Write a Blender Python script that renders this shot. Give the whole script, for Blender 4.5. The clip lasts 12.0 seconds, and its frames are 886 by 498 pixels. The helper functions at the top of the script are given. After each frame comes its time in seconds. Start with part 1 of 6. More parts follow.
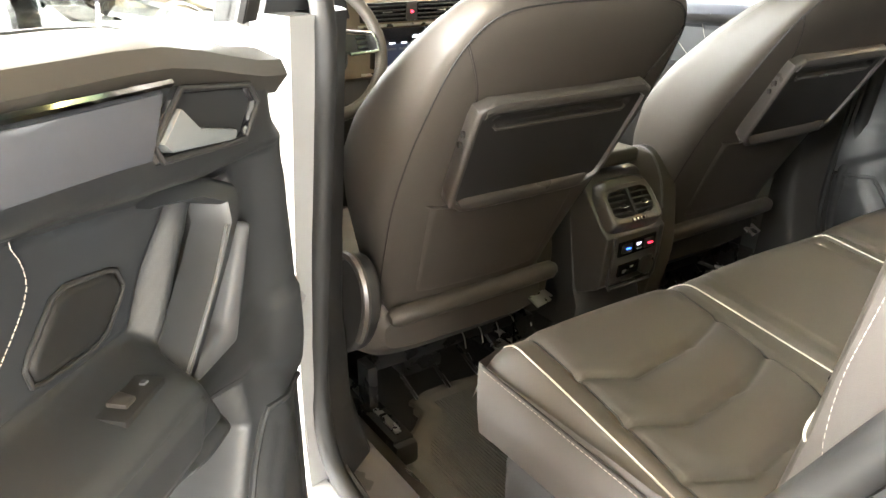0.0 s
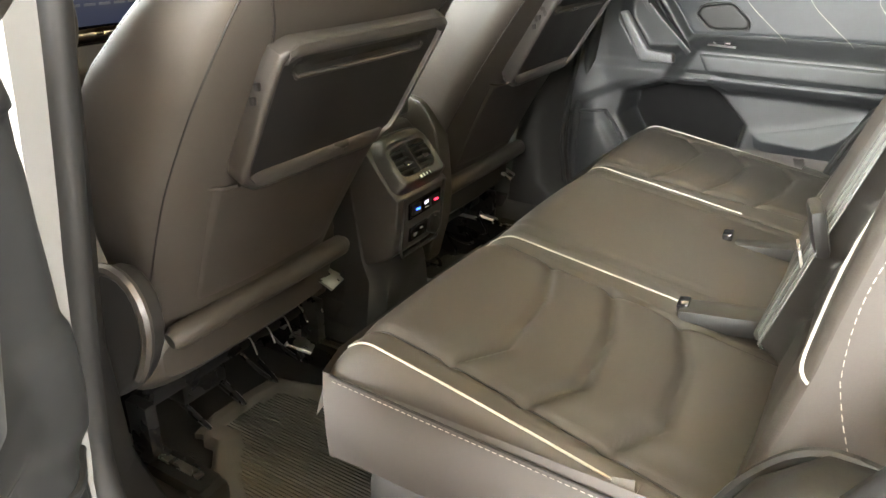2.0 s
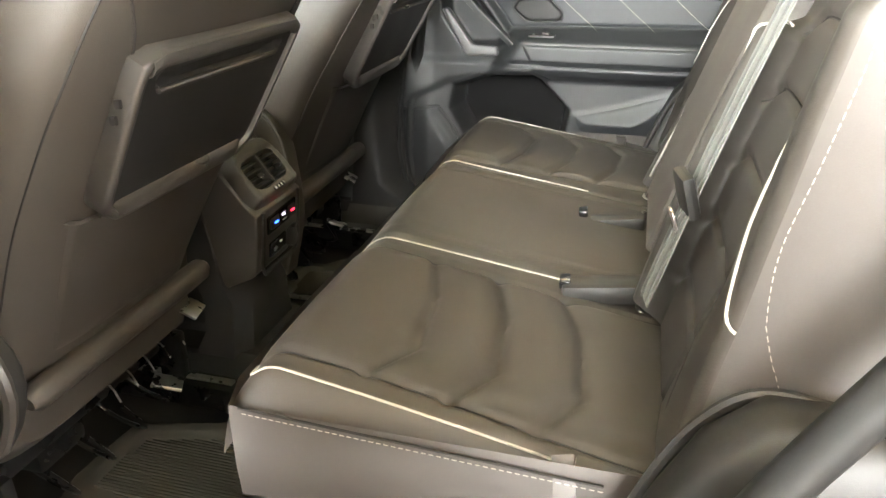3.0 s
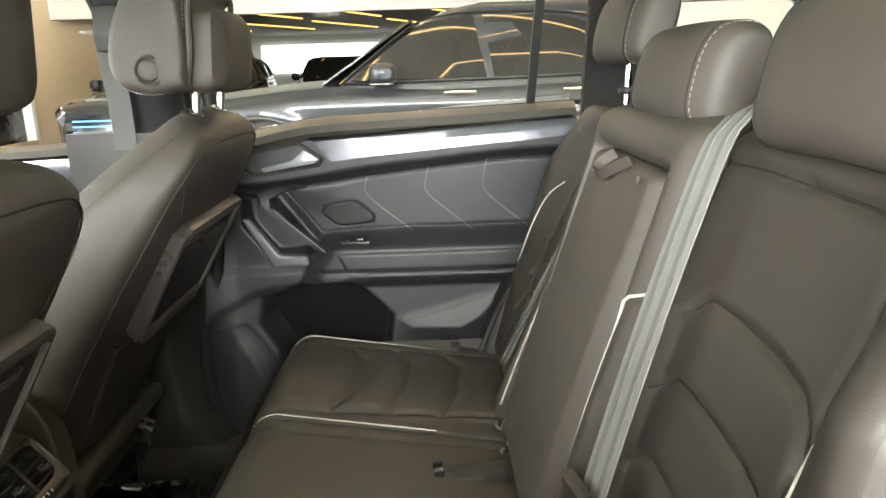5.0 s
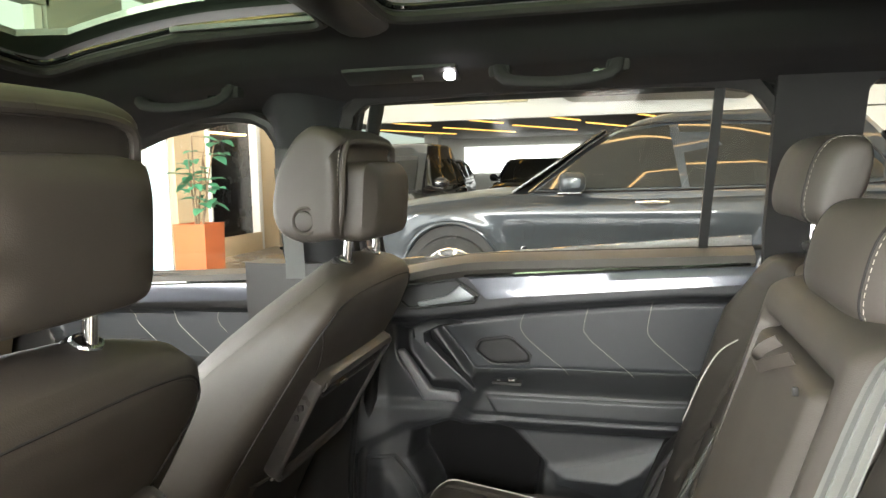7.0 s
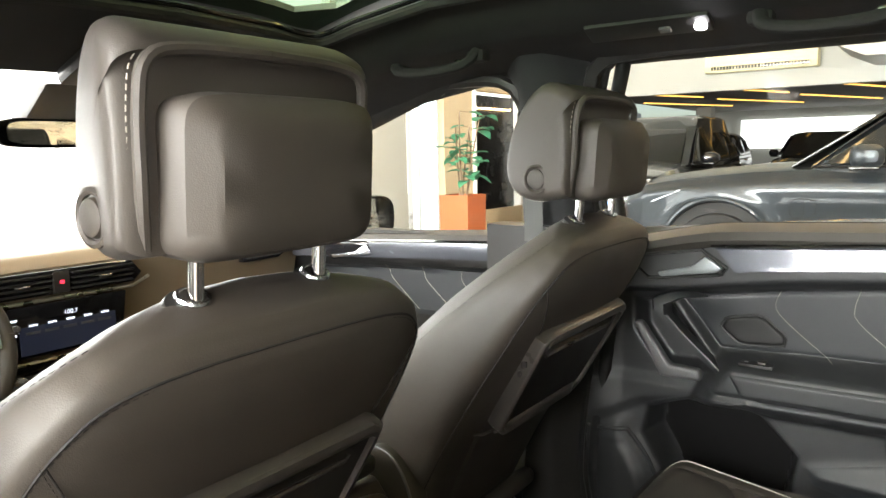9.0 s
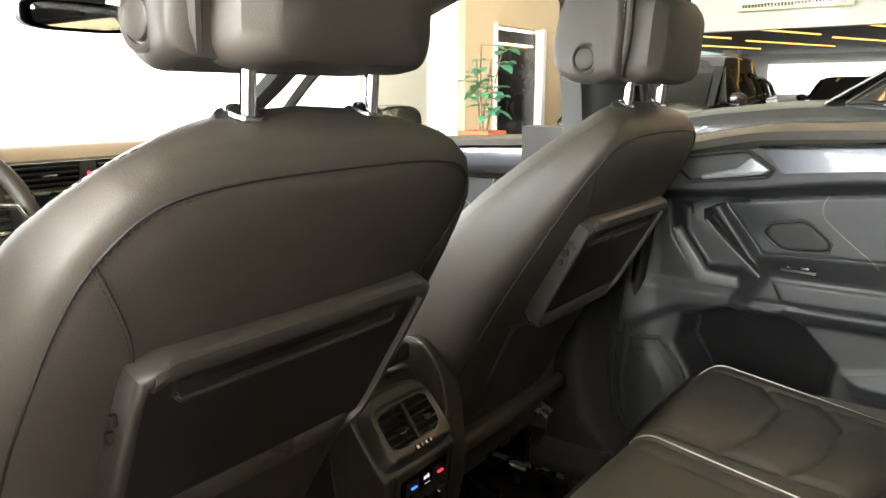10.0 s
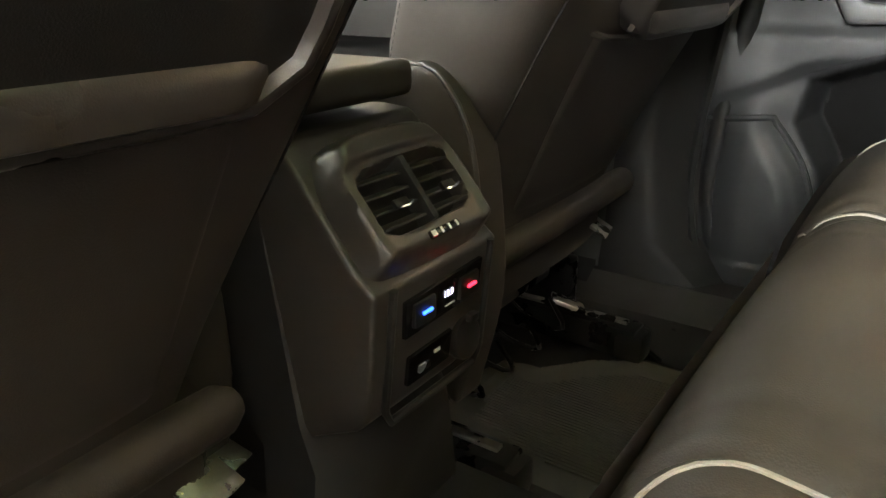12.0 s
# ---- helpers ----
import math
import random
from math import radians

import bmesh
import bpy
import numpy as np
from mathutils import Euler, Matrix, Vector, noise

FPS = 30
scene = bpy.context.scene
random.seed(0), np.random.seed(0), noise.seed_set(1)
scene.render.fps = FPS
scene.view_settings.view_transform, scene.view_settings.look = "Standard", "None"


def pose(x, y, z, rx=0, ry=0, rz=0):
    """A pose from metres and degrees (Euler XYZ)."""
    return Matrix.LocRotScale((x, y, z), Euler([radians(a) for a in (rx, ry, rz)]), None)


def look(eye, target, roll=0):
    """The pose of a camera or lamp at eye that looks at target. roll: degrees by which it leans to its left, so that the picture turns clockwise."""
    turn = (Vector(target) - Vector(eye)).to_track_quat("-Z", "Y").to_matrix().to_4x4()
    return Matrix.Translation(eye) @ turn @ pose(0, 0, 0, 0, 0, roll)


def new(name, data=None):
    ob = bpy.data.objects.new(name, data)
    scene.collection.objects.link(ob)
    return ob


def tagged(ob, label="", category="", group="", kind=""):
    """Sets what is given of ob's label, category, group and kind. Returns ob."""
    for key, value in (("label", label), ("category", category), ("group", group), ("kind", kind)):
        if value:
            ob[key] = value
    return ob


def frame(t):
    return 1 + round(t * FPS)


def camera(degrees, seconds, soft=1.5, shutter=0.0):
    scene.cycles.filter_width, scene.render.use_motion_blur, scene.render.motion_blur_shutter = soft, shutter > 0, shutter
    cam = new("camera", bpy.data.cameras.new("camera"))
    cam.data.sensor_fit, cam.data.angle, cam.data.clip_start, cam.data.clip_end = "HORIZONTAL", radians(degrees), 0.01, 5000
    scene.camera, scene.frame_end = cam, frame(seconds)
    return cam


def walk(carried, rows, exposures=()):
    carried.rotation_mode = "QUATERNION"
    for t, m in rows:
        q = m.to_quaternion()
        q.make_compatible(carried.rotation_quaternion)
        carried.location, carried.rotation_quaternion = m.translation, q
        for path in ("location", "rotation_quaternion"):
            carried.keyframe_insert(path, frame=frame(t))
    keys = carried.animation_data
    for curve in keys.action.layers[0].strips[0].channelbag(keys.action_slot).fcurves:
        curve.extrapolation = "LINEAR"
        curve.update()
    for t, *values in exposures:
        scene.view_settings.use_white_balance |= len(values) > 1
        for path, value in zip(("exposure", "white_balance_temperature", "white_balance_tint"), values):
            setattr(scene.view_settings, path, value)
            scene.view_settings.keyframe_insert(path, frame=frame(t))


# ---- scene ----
cam = camera(62.6, 12.0)
PATH = [
    (0, (-1.133, -0.797, 1.198), (-0.114, 0.744, 0.431), -0.2),
    (0.5, (-1.173, -0.748, 1.184), (-0.006, 0.685, 0.418), 0.2),
    (1, (-1.204, -0.708, 1.174), (0.051, 0.64, 0.393), 0.4),
    (1.5, (-1.166, -0.642, 1.153), (0.236, 0.537, 0.35), 0.9),
    (2, (-1.123, -0.546, 1.123), (0.437, 0.39, 0.291), 0.7),
    (2.5, (-1.142, -0.481, 1.11), (0.548, 0.159, 0.254), 0.8),
    (2.7, (-1.154, -0.468, 1.108), (0.569, 0.086, 0.256), 0.6),
    (4.3, (-1.002, -0.421, 1.196), (0.892, -0.18, 0.599), -1.3),
    (4.5, (-0.969, -0.411, 1.205), (0.946, -0.26, 0.649), -1.3),
    (5, (-0.91, -0.388, 1.233), (1.032, -0.402, 0.752), -1.8),
    (5.5, (-0.884, -0.39, 1.258), (1.075, -0.482, 0.864), -1.9),
    (6, (-0.876, -0.4, 1.286), (1.098, -0.407, 0.966), -1.4),
    (6.5, (-0.856, -0.43, 1.31), (1.115, -0.198, 1.056), -1.1),
    (7, (-0.831, -0.465, 1.318), (1.093, 0.038, 1.107), -1.2),
    (7.5, (-0.821, -0.496, 1.325), (1.028, 0.243, 1.136), -1.5),
    (7.7, (-0.818, -0.506, 1.325), (0.998, 0.311, 1.14), -1.6),
    (9.3, (-0.801, -0.504, 1.264), (0.794, 0.666, 0.977), -1.0),
    (9.5, (-0.802, -0.494, 1.244), (0.785, 0.68, 0.924), -0.7),
    (10, (-0.807, -0.458, 1.188), (0.771, 0.7, 0.776), -0.0),
    (10.5, (-0.786, -0.382, 1.131), (0.775, 0.763, 0.629), 0.0),
    (11, (-0.672, -0.294, 1.047), (0.865, 0.828, 0.43), -0.3),
    (11.5, (-0.557, -0.202, 0.939), (1.0, 0.87, 0.287), -0.5),
    (12, (-0.456, -0.146, 0.863), (1.08, 0.924, 0.159), -0.3),
]
walk(cam, [(t, look(eye, target, roll)) for t, eye, target, roll in PATH], [(0, 1.62), (1.0, 1.58), (2.0, 1.60), (2.7, 1.60), (4.3, 0.94), (6.0, 0.38), (7.7, 0.42), (9.3, 0.34), (10.0, 0.50), (10.5, 1.0), (11.0, 1.60), (11.5, 1.34), (12, 1.05)])

# ---- world and light ----
world = bpy.data.worlds.new("world")
scene.world = world
world.use_nodes = True
wn = world.node_tree
sky = wn.nodes.new("ShaderNodeTexSky")
sky.sky_type, sky.sun_disc = "NISHITA", False
sky.sun_elevation, sky.sun_rotation = radians(48), radians(250)
wn.links.new(sky.outputs[0], wn.nodes["Background"].inputs[0])
wn.nodes["Background"].inputs[1].default_value = 0.10


def area_lamp(name, m, sx, sy, power, colour):
    d = bpy.data.lights.new(name, "AREA")
    d.shape, d.size, d.size_y, d.energy, d.color = "RECTANGLE", sx, sy, power, colour
    ob = new(name, d)
    ob.matrix_world = m
    return ob


sun_data = bpy.data.lights.new("sun", "SUN")
sun_data.energy, sun_data.angle, sun_data.color = 3.0, radians(0.5), (1.0, 0.95, 0.88)
sun = new("sun", sun_data)
sun.matrix_world = look((-8, 3, 9), (0, 0, 0))
# daylight in the glazed fronts of the hall
area_lamp("window_daylight_west", look((-6.6, 3.1, 2.3), (0, 3.1, 1.5)), 5.0, 3.1, 2700, (1.0, 0.985, 0.95))
area_lamp("window_daylight_door", look((-6.6, -0.9, 2.3), (0, -0.9, 1.5)), 2.8, 3.1, 1800, (1.0, 0.985, 0.95))
# added fill lamp, brightens the open door and the driver seat's back
area_lamp("south_fill", look((-3.8, -9.5, 1.9), (-3.4, 0, 1.6)), 5.0, 3.0, 1200, (1.0, 0.985, 0.95))
area_lamp("window_daylight_front", look((-0.5, 5.7, 1.9), (-0.5, 0, 1.6)), 9, 3.0, 1150, (1.0, 0.98, 0.95))


# ---- materials ----
def nodes_of(name):
    m = bpy.data.materials.new(name)
    m.use_nodes = True
    return m, m.node_tree, m.node_tree.nodes["Principled BSDF"]


def surface(name, colour, rough=0.5, metal=0.0, vary=0.12, scale=6.0, grain=900.0, bump=0.15, dist=0.0004,
            kind="noise", coat=0.0, spec=0.28, rough_vary=0.08, sheen=0.0):
    """A surface with colour and gloss varied at two scales and a fine relief."""
    m, t, b = nodes_of(name)
    co = t.nodes.new("ShaderNodeTexCoord")
    big = t.nodes.new("ShaderNodeTexNoise")
    big.inputs["Scale"].default_value, big.inputs["Detail"].default_value = scale, 5
    t.links.new(co.outputs["Object"], big.inputs["Vector"])
    if kind == "voronoi":
        fine = t.nodes.new("ShaderNodeTexVoronoi")
        fine.inputs["Scale"].default_value = grain
        fout = fine.outputs["Distance"]
    else:
        fine = t.nodes.new("ShaderNodeTexNoise")
        fine.inputs["Scale"].default_value, fine.inputs["Detail"].default_value = grain, 3
        fout = fine.outputs[0]
    t.links.new(co.outputs["Object"], fine.inputs["Vector"])
    mixf = t.nodes.new("ShaderNodeMath")
    mixf.operation = "MULTIPLY_ADD"
    t.links.new(fout, mixf.inputs[0])
    mixf.inputs[1].default_value = 0.35
    t.links.new(big.outputs[0], mixf.inputs[2])
    ramp = t.nodes.new("ShaderNodeValToRGB")
    c = Vector(colour)
    lo, hi = c * (1 - vary), c * (1 + vary)
    ramp.color_ramp.elements[0].position, ramp.color_ramp.elements[1].position = 0.35, 0.95
    ramp.color_ramp.elements[0].color, ramp.color_ramp.elements[1].color = (*lo, 1), (*hi, 1)
    t.links.new(mixf.outputs[0], ramp.inputs[0])
    t.links.new(ramp.outputs[0], b.inputs["Base Color"])
    rr = t.nodes.new("ShaderNodeMapRange")
    rr.inputs[1].default_value, rr.inputs[2].default_value = 0.3, 0.75
    rr.inputs[3].default_value, rr.inputs[4].default_value = max(0.02, rough - rough_vary), min(1, rough + rough_vary)
    t.links.new(big.outputs[0], rr.inputs[0])
    t.links.new(rr.outputs[0], b.inputs["Roughness"])
    b.inputs["Metallic"].default_value = metal
    b.inputs["Coat Weight"].default_value = coat
    b.inputs["Coat Roughness"].default_value = 0.03
    b.inputs["Specular IOR Level"].default_value = spec
    b.inputs["Sheen Weight"].default_value = sheen
    if bump:
        bp = t.nodes.new("ShaderNodeBump")
        bp.inputs["Strength"].default_value, bp.inputs["Distance"].default_value = bump, dist
        t.links.new(fout, bp.inputs["Height"])
        t.links.new(bp.outputs[0], b.inputs["Normal"])
    return m


def lamp_material(name, colour, strength):
    m, t, b = nodes_of(name)
    b.inputs["Base Color"].default_value = (*colour, 1)
    b.inputs["Emission Color"].default_value = (*colour, 1)
    b.inputs["Emission Strength"].default_value = strength
    return m


def glass(name, tint=(1, 1, 1), gloss=1.0):
    """A thin pane: clear, with the mirror sheen that grows towards grazing angles."""
    m, t, b = nodes_of(name)
    t.nodes.remove(b)
    clear, shine = t.nodes.new("ShaderNodeBsdfTransparent"), t.nodes.new("ShaderNodeBsdfGlossy")
    clear.inputs[0].default_value, shine.inputs["Roughness"].default_value = (*tint, 1), 0.0
    fr, pw, mul, mix = t.nodes.new("ShaderNodeLayerWeight"), t.nodes.new("ShaderNodeMath"), t.nodes.new("ShaderNodeMath"), t.nodes.new("ShaderNodeMixShader")
    pw.operation, mul.operation = "POWER", "MULTIPLY_ADD"
    pw.inputs[1].default_value, mul.inputs[1].default_value, mul.inputs[2].default_value = 5.0, 0.7 * gloss, 0.035 * gloss
    t.links.new(fr.outputs["Facing"], pw.inputs[0])
    t.links.new(pw.outputs[0], mul.inputs[0])
    t.links.new(mul.outputs[0], mix.inputs[0])
    t.links.new(clear.outputs[0], mix.inputs[1])
    t.links.new(shine.outputs[0], mix.inputs[2])
    t.links.new(mix.outputs[0], t.nodes["Material Output"].inputs[0])
    return m


LEATHER = surface("leather", (0.0310, 0.0266, 0.0222), 0.56, vary=0.10, scale=5, grain=800, bump=0.20, dist=0.0005, kind="voronoi", spec=0.34)
LEATHER_PERF = surface("perforated_leather", (0.0225, 0.0196, 0.0165), 0.52, vary=0.08, scale=4, grain=520, bump=0.16, dist=0.0005, kind="voronoi")
# smoother leather, its colour lightened for the light the side faces catch
LEATHER_SIDE_LIT = surface("side_lit_leather", (0.042, 0.038, 0.0355), 0.42, vary=0.06, scale=4, grain=900, bump=0.10, dist=0.0005, kind="voronoi")
SEAM = surface("seam_groove", (0.010, 0.009, 0.009), 0.8, bump=0.1)
THREAD = surface("light_thread", (0.26, 0.24, 0.21), 0.8, grain=2500, bump=0.3)
PIPING = surface("cream_piping", (0.30, 0.285, 0.255), 0.55, grain=1500, bump=0.2)
PLASTIC = surface("black_moulded_plastic", (0.0125, 0.0120, 0.0114), 0.46, vary=0.12, scale=5, grain=1100, bump=0.35, dist=0.0004)
PLASTIC_SOFT = surface("soft_touch_plastic", (0.018, 0.0178, 0.0174), 0.48, vary=0.12, scale=5, grain=1000, bump=0.3, dist=0.0004)
LEDGE_TAN = surface("tan_brown_ledge", (0.028, 0.0255, 0.022), 0.5, vary=0.08, scale=5, grain=1100, bump=0.25, dist=0.0003)
PLASTIC_GREY = surface("grey_brown_plastic", (0.029, 0.026, 0.0235), 0.33, vary=0.08, scale=5, grain=1100, bump=0.25, dist=0.0003, spec=0.5)
DOOR_PLASTIC = surface("dark_door_plastic", (0.0150, 0.0158, 0.0166), 0.50, vary=0.08, scale=5, grain=1100, bump=0.3, dist=0.0004, spec=0.36)
DOOR_LEATHER = surface("door_insert_leather", (0.0175, 0.0190, 0.0208), 0.45, vary=0.06, scale=4, grain=900, bump=0.12, dist=0.0004, kind="voronoi")
SATIN = surface("satin_dark_trim", (0.075, 0.075, 0.077), 0.42, metal=0.1, vary=0.06, grain=600, bump=0.05)
GLOSS_BLACK = surface("gloss_black", (0.006, 0.006, 0.007), 0.08, vary=0.05, grain=200, bump=0.0, rough_vary=0.03, spec=0.5)
CHROME = surface("chrome", (0.80, 0.80, 0.80), 0.07, metal=1.0, vary=0.03, grain=200, bump=0.0, rough_vary=0.03)
SATIN_CHROME = surface("satin_chrome", (0.62, 0.63, 0.65), 0.24, metal=1.0, vary=0.04, grain=400, bump=0.02)
LEVER_SILVER = surface("silver_lever", (0.15, 0.16, 0.165), 0.36, metal=0.35, vary=0.04, grain=400, bump=0.02)
SILVER_TRIM = surface("brushed_silver_trim", (0.068, 0.072, 0.084), 0.22, metal=0.40, vary=0.05, scale=14, grain=300, bump=0.02, coat=0.5)
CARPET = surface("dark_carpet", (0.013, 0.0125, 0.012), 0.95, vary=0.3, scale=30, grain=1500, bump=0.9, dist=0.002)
MAT_RUBBER = surface("floor_mat", (0.058, 0.053, 0.046), 0.85, vary=0.2, scale=20, grain=900, bump=0.6, dist=0.001)
HEADLINER = surface("black_headliner", (0.0125, 0.0122, 0.0120), 0.95, vary=0.15, scale=12, grain=1800, bump=0.5, dist=0.0006)
PILLAR_CLOTH = surface("pillar_cloth", (0.012, 0.0125, 0.013), 0.9, vary=0.12, scale=12, grain=1600, bump=0.4, dist=0.0005)
BELT = surface("grey_belt_webbing", (0.100, 0.102, 0.096), 0.62, vary=0.08, scale=20, grain=1400, bump=0.5, dist=0.0005)
BELT_EDGE = surface("dark_belt_stripe", (0.06, 0.062, 0.06), 0.65, vary=0.08, grain=1400, bump=0.5)
# near-black, puts the shade inside the door pockets into colour
POCKET_SHADE = surface("pocket_shade", (0.004, 0.004, 0.004), 0.95, vary=0.2, scale=20, grain=1500, bump=0.4, spec=0.1)
RUBBER = surface("black_rubber_seal", (0.008, 0.008, 0.008), 0.6, vary=0.2, scale=20, grain=400, bump=0.1)
METAL_DARK = surface("black_painted_steel", (0.010, 0.010, 0.010), 0.3, metal=0.3, vary=0.3, scale=25, grain=300, bump=0.1)
BRIGHT_STEEL = surface("bare_steel", (0.5, 0.48, 0.45), 0.3, metal=1.0, vary=0.2, scale=40, grain=300, bump=0.1)
PAINT_SILVER = surface("silver_car_paint", (0.18, 0.18, 0.177), 0.32, metal=0.2, vary=0.04, scale=3, grain=3000, bump=0.0, coat=1.0)
PAINT_PALE = surface("pale_grey_car_paint", (0.13, 0.155, 0.155), 0.3, vary=0.03, scale=3, bump=0.0, coat=0.8)
PAINT_WHITE = surface("white_car_paint", (0.70, 0.72, 0.72), 0.3, vary=0.03, scale=3, bump=0.0, coat=1.0)
PAINT_DARK = surface("dark_grey_car_paint", (0.013, 0.017, 0.021), 0.34, metal=0.3, vary=0.05, scale=3, bump=0.0, coat=0.35, spec=0.2, rough_vary=0.03)
PAINT_BLACK = surface("black_car_paint", (0.012, 0.013, 0.016), 0.2, vary=0.06, scale=3, bump=0.0, coat=1.0, rough_vary=0.04)
TYRE = surface("tyre_rubber", (0.008, 0.008, 0.008), 0.75, vary=0.2, scale=20, grain=200, bump=0.3, dist=0.002)
ALLOY = surface("alloy_wheel", (0.5, 0.5, 0.5), 0.25, metal=1.0, vary=0.1, bump=0.0)
RED_LENS = surface("red_lamp_lens", (0.55, 0.015, 0.02), 0.12, vary=0.1, bump=0.0, coat=0.8)
LAMP_LENS = surface("headlamp_lens", (0.55, 0.60, 0.66), 0.08, metal=0.6, vary=0.3, scale=30, bump=0.0, coat=1.0)
# tan of warm light reflected in the dash is put into this colour
DASH_WARM_LIT = surface("warm_lit_dash_top", (0.16, 0.125, 0.085), 0.6, vary=0.1, scale=6, grain=900, bump=0.3)
WALL_WHITE = surface("white_plaster", (0.40, 0.40, 0.37), 0.8, vary=0.05, scale=1.2, grain=120, bump=0.15, dist=0.001)
WALL_BEIGE = surface("beige_wall", (0.62, 0.50, 0.34), 0.75, vary=0.06, scale=1.2, grain=120, bump=0.15, dist=0.001)
CEILING = surface("hall_ceiling_paint", (0.66, 0.68, 0.64), 0.85, vary=0.06, scale=0.8, grain=80, bump=0.1, dist=0.001)
CEILING_DARK = surface("grey_ceiling", (0.13, 0.125, 0.11), 0.8, vary=0.12, scale=0.8, grain=80, bump=0.1, dist=0.001)
HALL_FLOOR = surface("polished_hall_floor", (0.21, 0.183, 0.156), 0.28, vary=0.1, scale=0.9, grain=40, bump=0.03, coat=0.2)
TERRACOTTA = surface("orange_brown_planter", (0.36, 0.10, 0.035), 0.5, vary=0.15, scale=8, grain=120, bump=0.1)
LEAF = surface("green_leaf", (0.07, 0.27, 0.15), 0.45, vary=0.45, scale=2.2, grain=60, bump=0.3, dist=0.002)
BARK = surface("bark", (0.16, 0.11, 0.07), 0.9, vary=0.3, scale=20, grain=80, bump=0.7, dist=0.004)
AC_PLASTIC = surface("cream_ac_plastic", (0.72, 0.66, 0.42), 0.45, vary=0.05, bump=0.0)
DARK_VOID = surface("dark_panel", (0.012, 0.012, 0.013), 0.25, vary=0.2, bump=0.0)
FRAME_WHITE = surface("white_frame", (0.78, 0.79, 0.78), 0.4, vary=0.03, bump=0.0)
DOOR_GLASS, TINT_GLASS = glass("car_glass", (0.93, 0.95, 0.94)), glass("green_sunroof_glass", (0.19, 0.26, 0.18), 0.30)
CAR_WINDOW = surface("dark_tinted_car_window", (0.008, 0.008, 0.007), 0.04, vary=0.1, bump=0.0, rough_vary=0.01, spec=0.34)
LED_WARM = lamp_material("warm_led", (1.0, 0.62, 0.26), 30.0)
LED_DIM = lamp_material("warm_led_dim", (1.0, 0.55, 0.12), 2.2)
LED_WHITE = lamp_material("cold_light", (0.72, 0.88, 1.0), 1.5)
# glow of the panel added behind the south fill lamp
SOUTH_GLOW = lamp_material("south_fill_glow", (1.0, 0.97, 0.92), 0.9)
DAYLIGHT = lamp_material("daylight_backdrop", (1.0, 0.99, 0.97), 2.6)
READ_LAMP = lamp_material("reading_lamp", (1.0, 0.96, 1.0), 30.0)
SCREEN = lamp_material("screen_dark", (0.006, 0.008, 0.016), 1.0)
SCREEN_TEXT = lamp_material("screen_text", (0.75, 0.80, 0.95), 1.2)
BLUE_BARS = lamp_material("blue_lit_grille", (0.10, 0.32, 0.85), 0.6)
BLUE_LED, RED_LED = lamp_material("blue_led", (0.03, 0.12, 1.0), 3.0), lamp_material("red_led", (1.0, 0.02, 0.05), 3.0)
WHITE_LED = lamp_material("white_led", (0.85, 0.8, 1.0), 1.8)
MIRROR = surface("mirror_glass", (0.85, 0.87, 0.88), 0.02, metal=1.0, vary=0.02, bump=0.0, rough_vary=0.0)


# ---- mesh helpers ----
def finish(name, bm, material, smooth=40):
    bmesh.ops.recalc_face_normals(bm, faces=bm.faces)
    me = bpy.data.meshes.new(name)
    bm.to_mesh(me)
    bm.free()
    me.materials.append(material)
    if smooth:
        for p in me.polygons:
            p.use_smooth = True
        me.set_sharp_from_angle(angle=radians(smooth))
    return me


def part(name, bm, material, parent, label="", smooth=40):
    ob = new(name, finish(name, bm, material, smooth))
    ob.parent = parent
    return tagged(ob, label)


def thing(name, label, category, group="", at=None, kind=""):
    ob = new(name)
    ob.empty_display_size = 0.05
    if at is not None:
        ob.matrix_world = at
    return tagged(ob, label, category, group, kind)


def single(name, bm, material, label, category, group="", kind="", smooth=40):
    return tagged(new(name, finish(name, bm, material, smooth)), label, category, group, kind)


def merge(bm, other):
    me = bpy.data.meshes.new("tmp")
    other.to_mesh(me)
    other.free()
    bm.from_mesh(me)
    bpy.data.meshes.remove(me)
    return bm


def mesh():
    return bmesh.new()


def box(c, s, bevel=0.0, seg=2, rot=None, bm=None):
    """A box of size s round c, with rounded edges; rot in degrees."""
    b = bmesh.new()
    bmesh.ops.create_cube(b, size=1.0, matrix=Matrix.Diagonal((*s, 1)))
    if bevel:
        bmesh.ops.bevel(b, geom=b.edges[:], offset=bevel, segments=seg, profile=0.6, affect="EDGES", clamp_overlap=True)
    bmesh.ops.transform(b, matrix=pose(*c, *(rot or (0, 0, 0))), verts=b.verts)
    return b if bm is None else merge(bm, b)


def prism(outline, place, d0, d1, bevel=0.0, seg=2, bm=None):
    """An outline (a, b) pushed out from d0 to d1; place(a, b, d) gives the point in space."""
    b = bmesh.new()
    lo = [b.verts.new(place(p, q, d0)) for p, q in outline]
    hi = [b.verts.new(place(p, q, d1)) for p, q in outline]
    n = len(outline)
    b.faces.new(lo[::-1])
    b.faces.new(hi)
    for i in range(n):
        b.faces.new((lo[i], lo[(i + 1) % n], hi[(i + 1) % n], hi[i]))
    bmesh.ops.recalc_face_normals(b, faces=b.faces)
    if bevel:
        bmesh.ops.bevel(b, geom=b.edges[:], offset=bevel, segments=seg, profile=0.6, affect="EDGES", clamp_overlap=True)
    return b if bm is None else merge(bm, b)


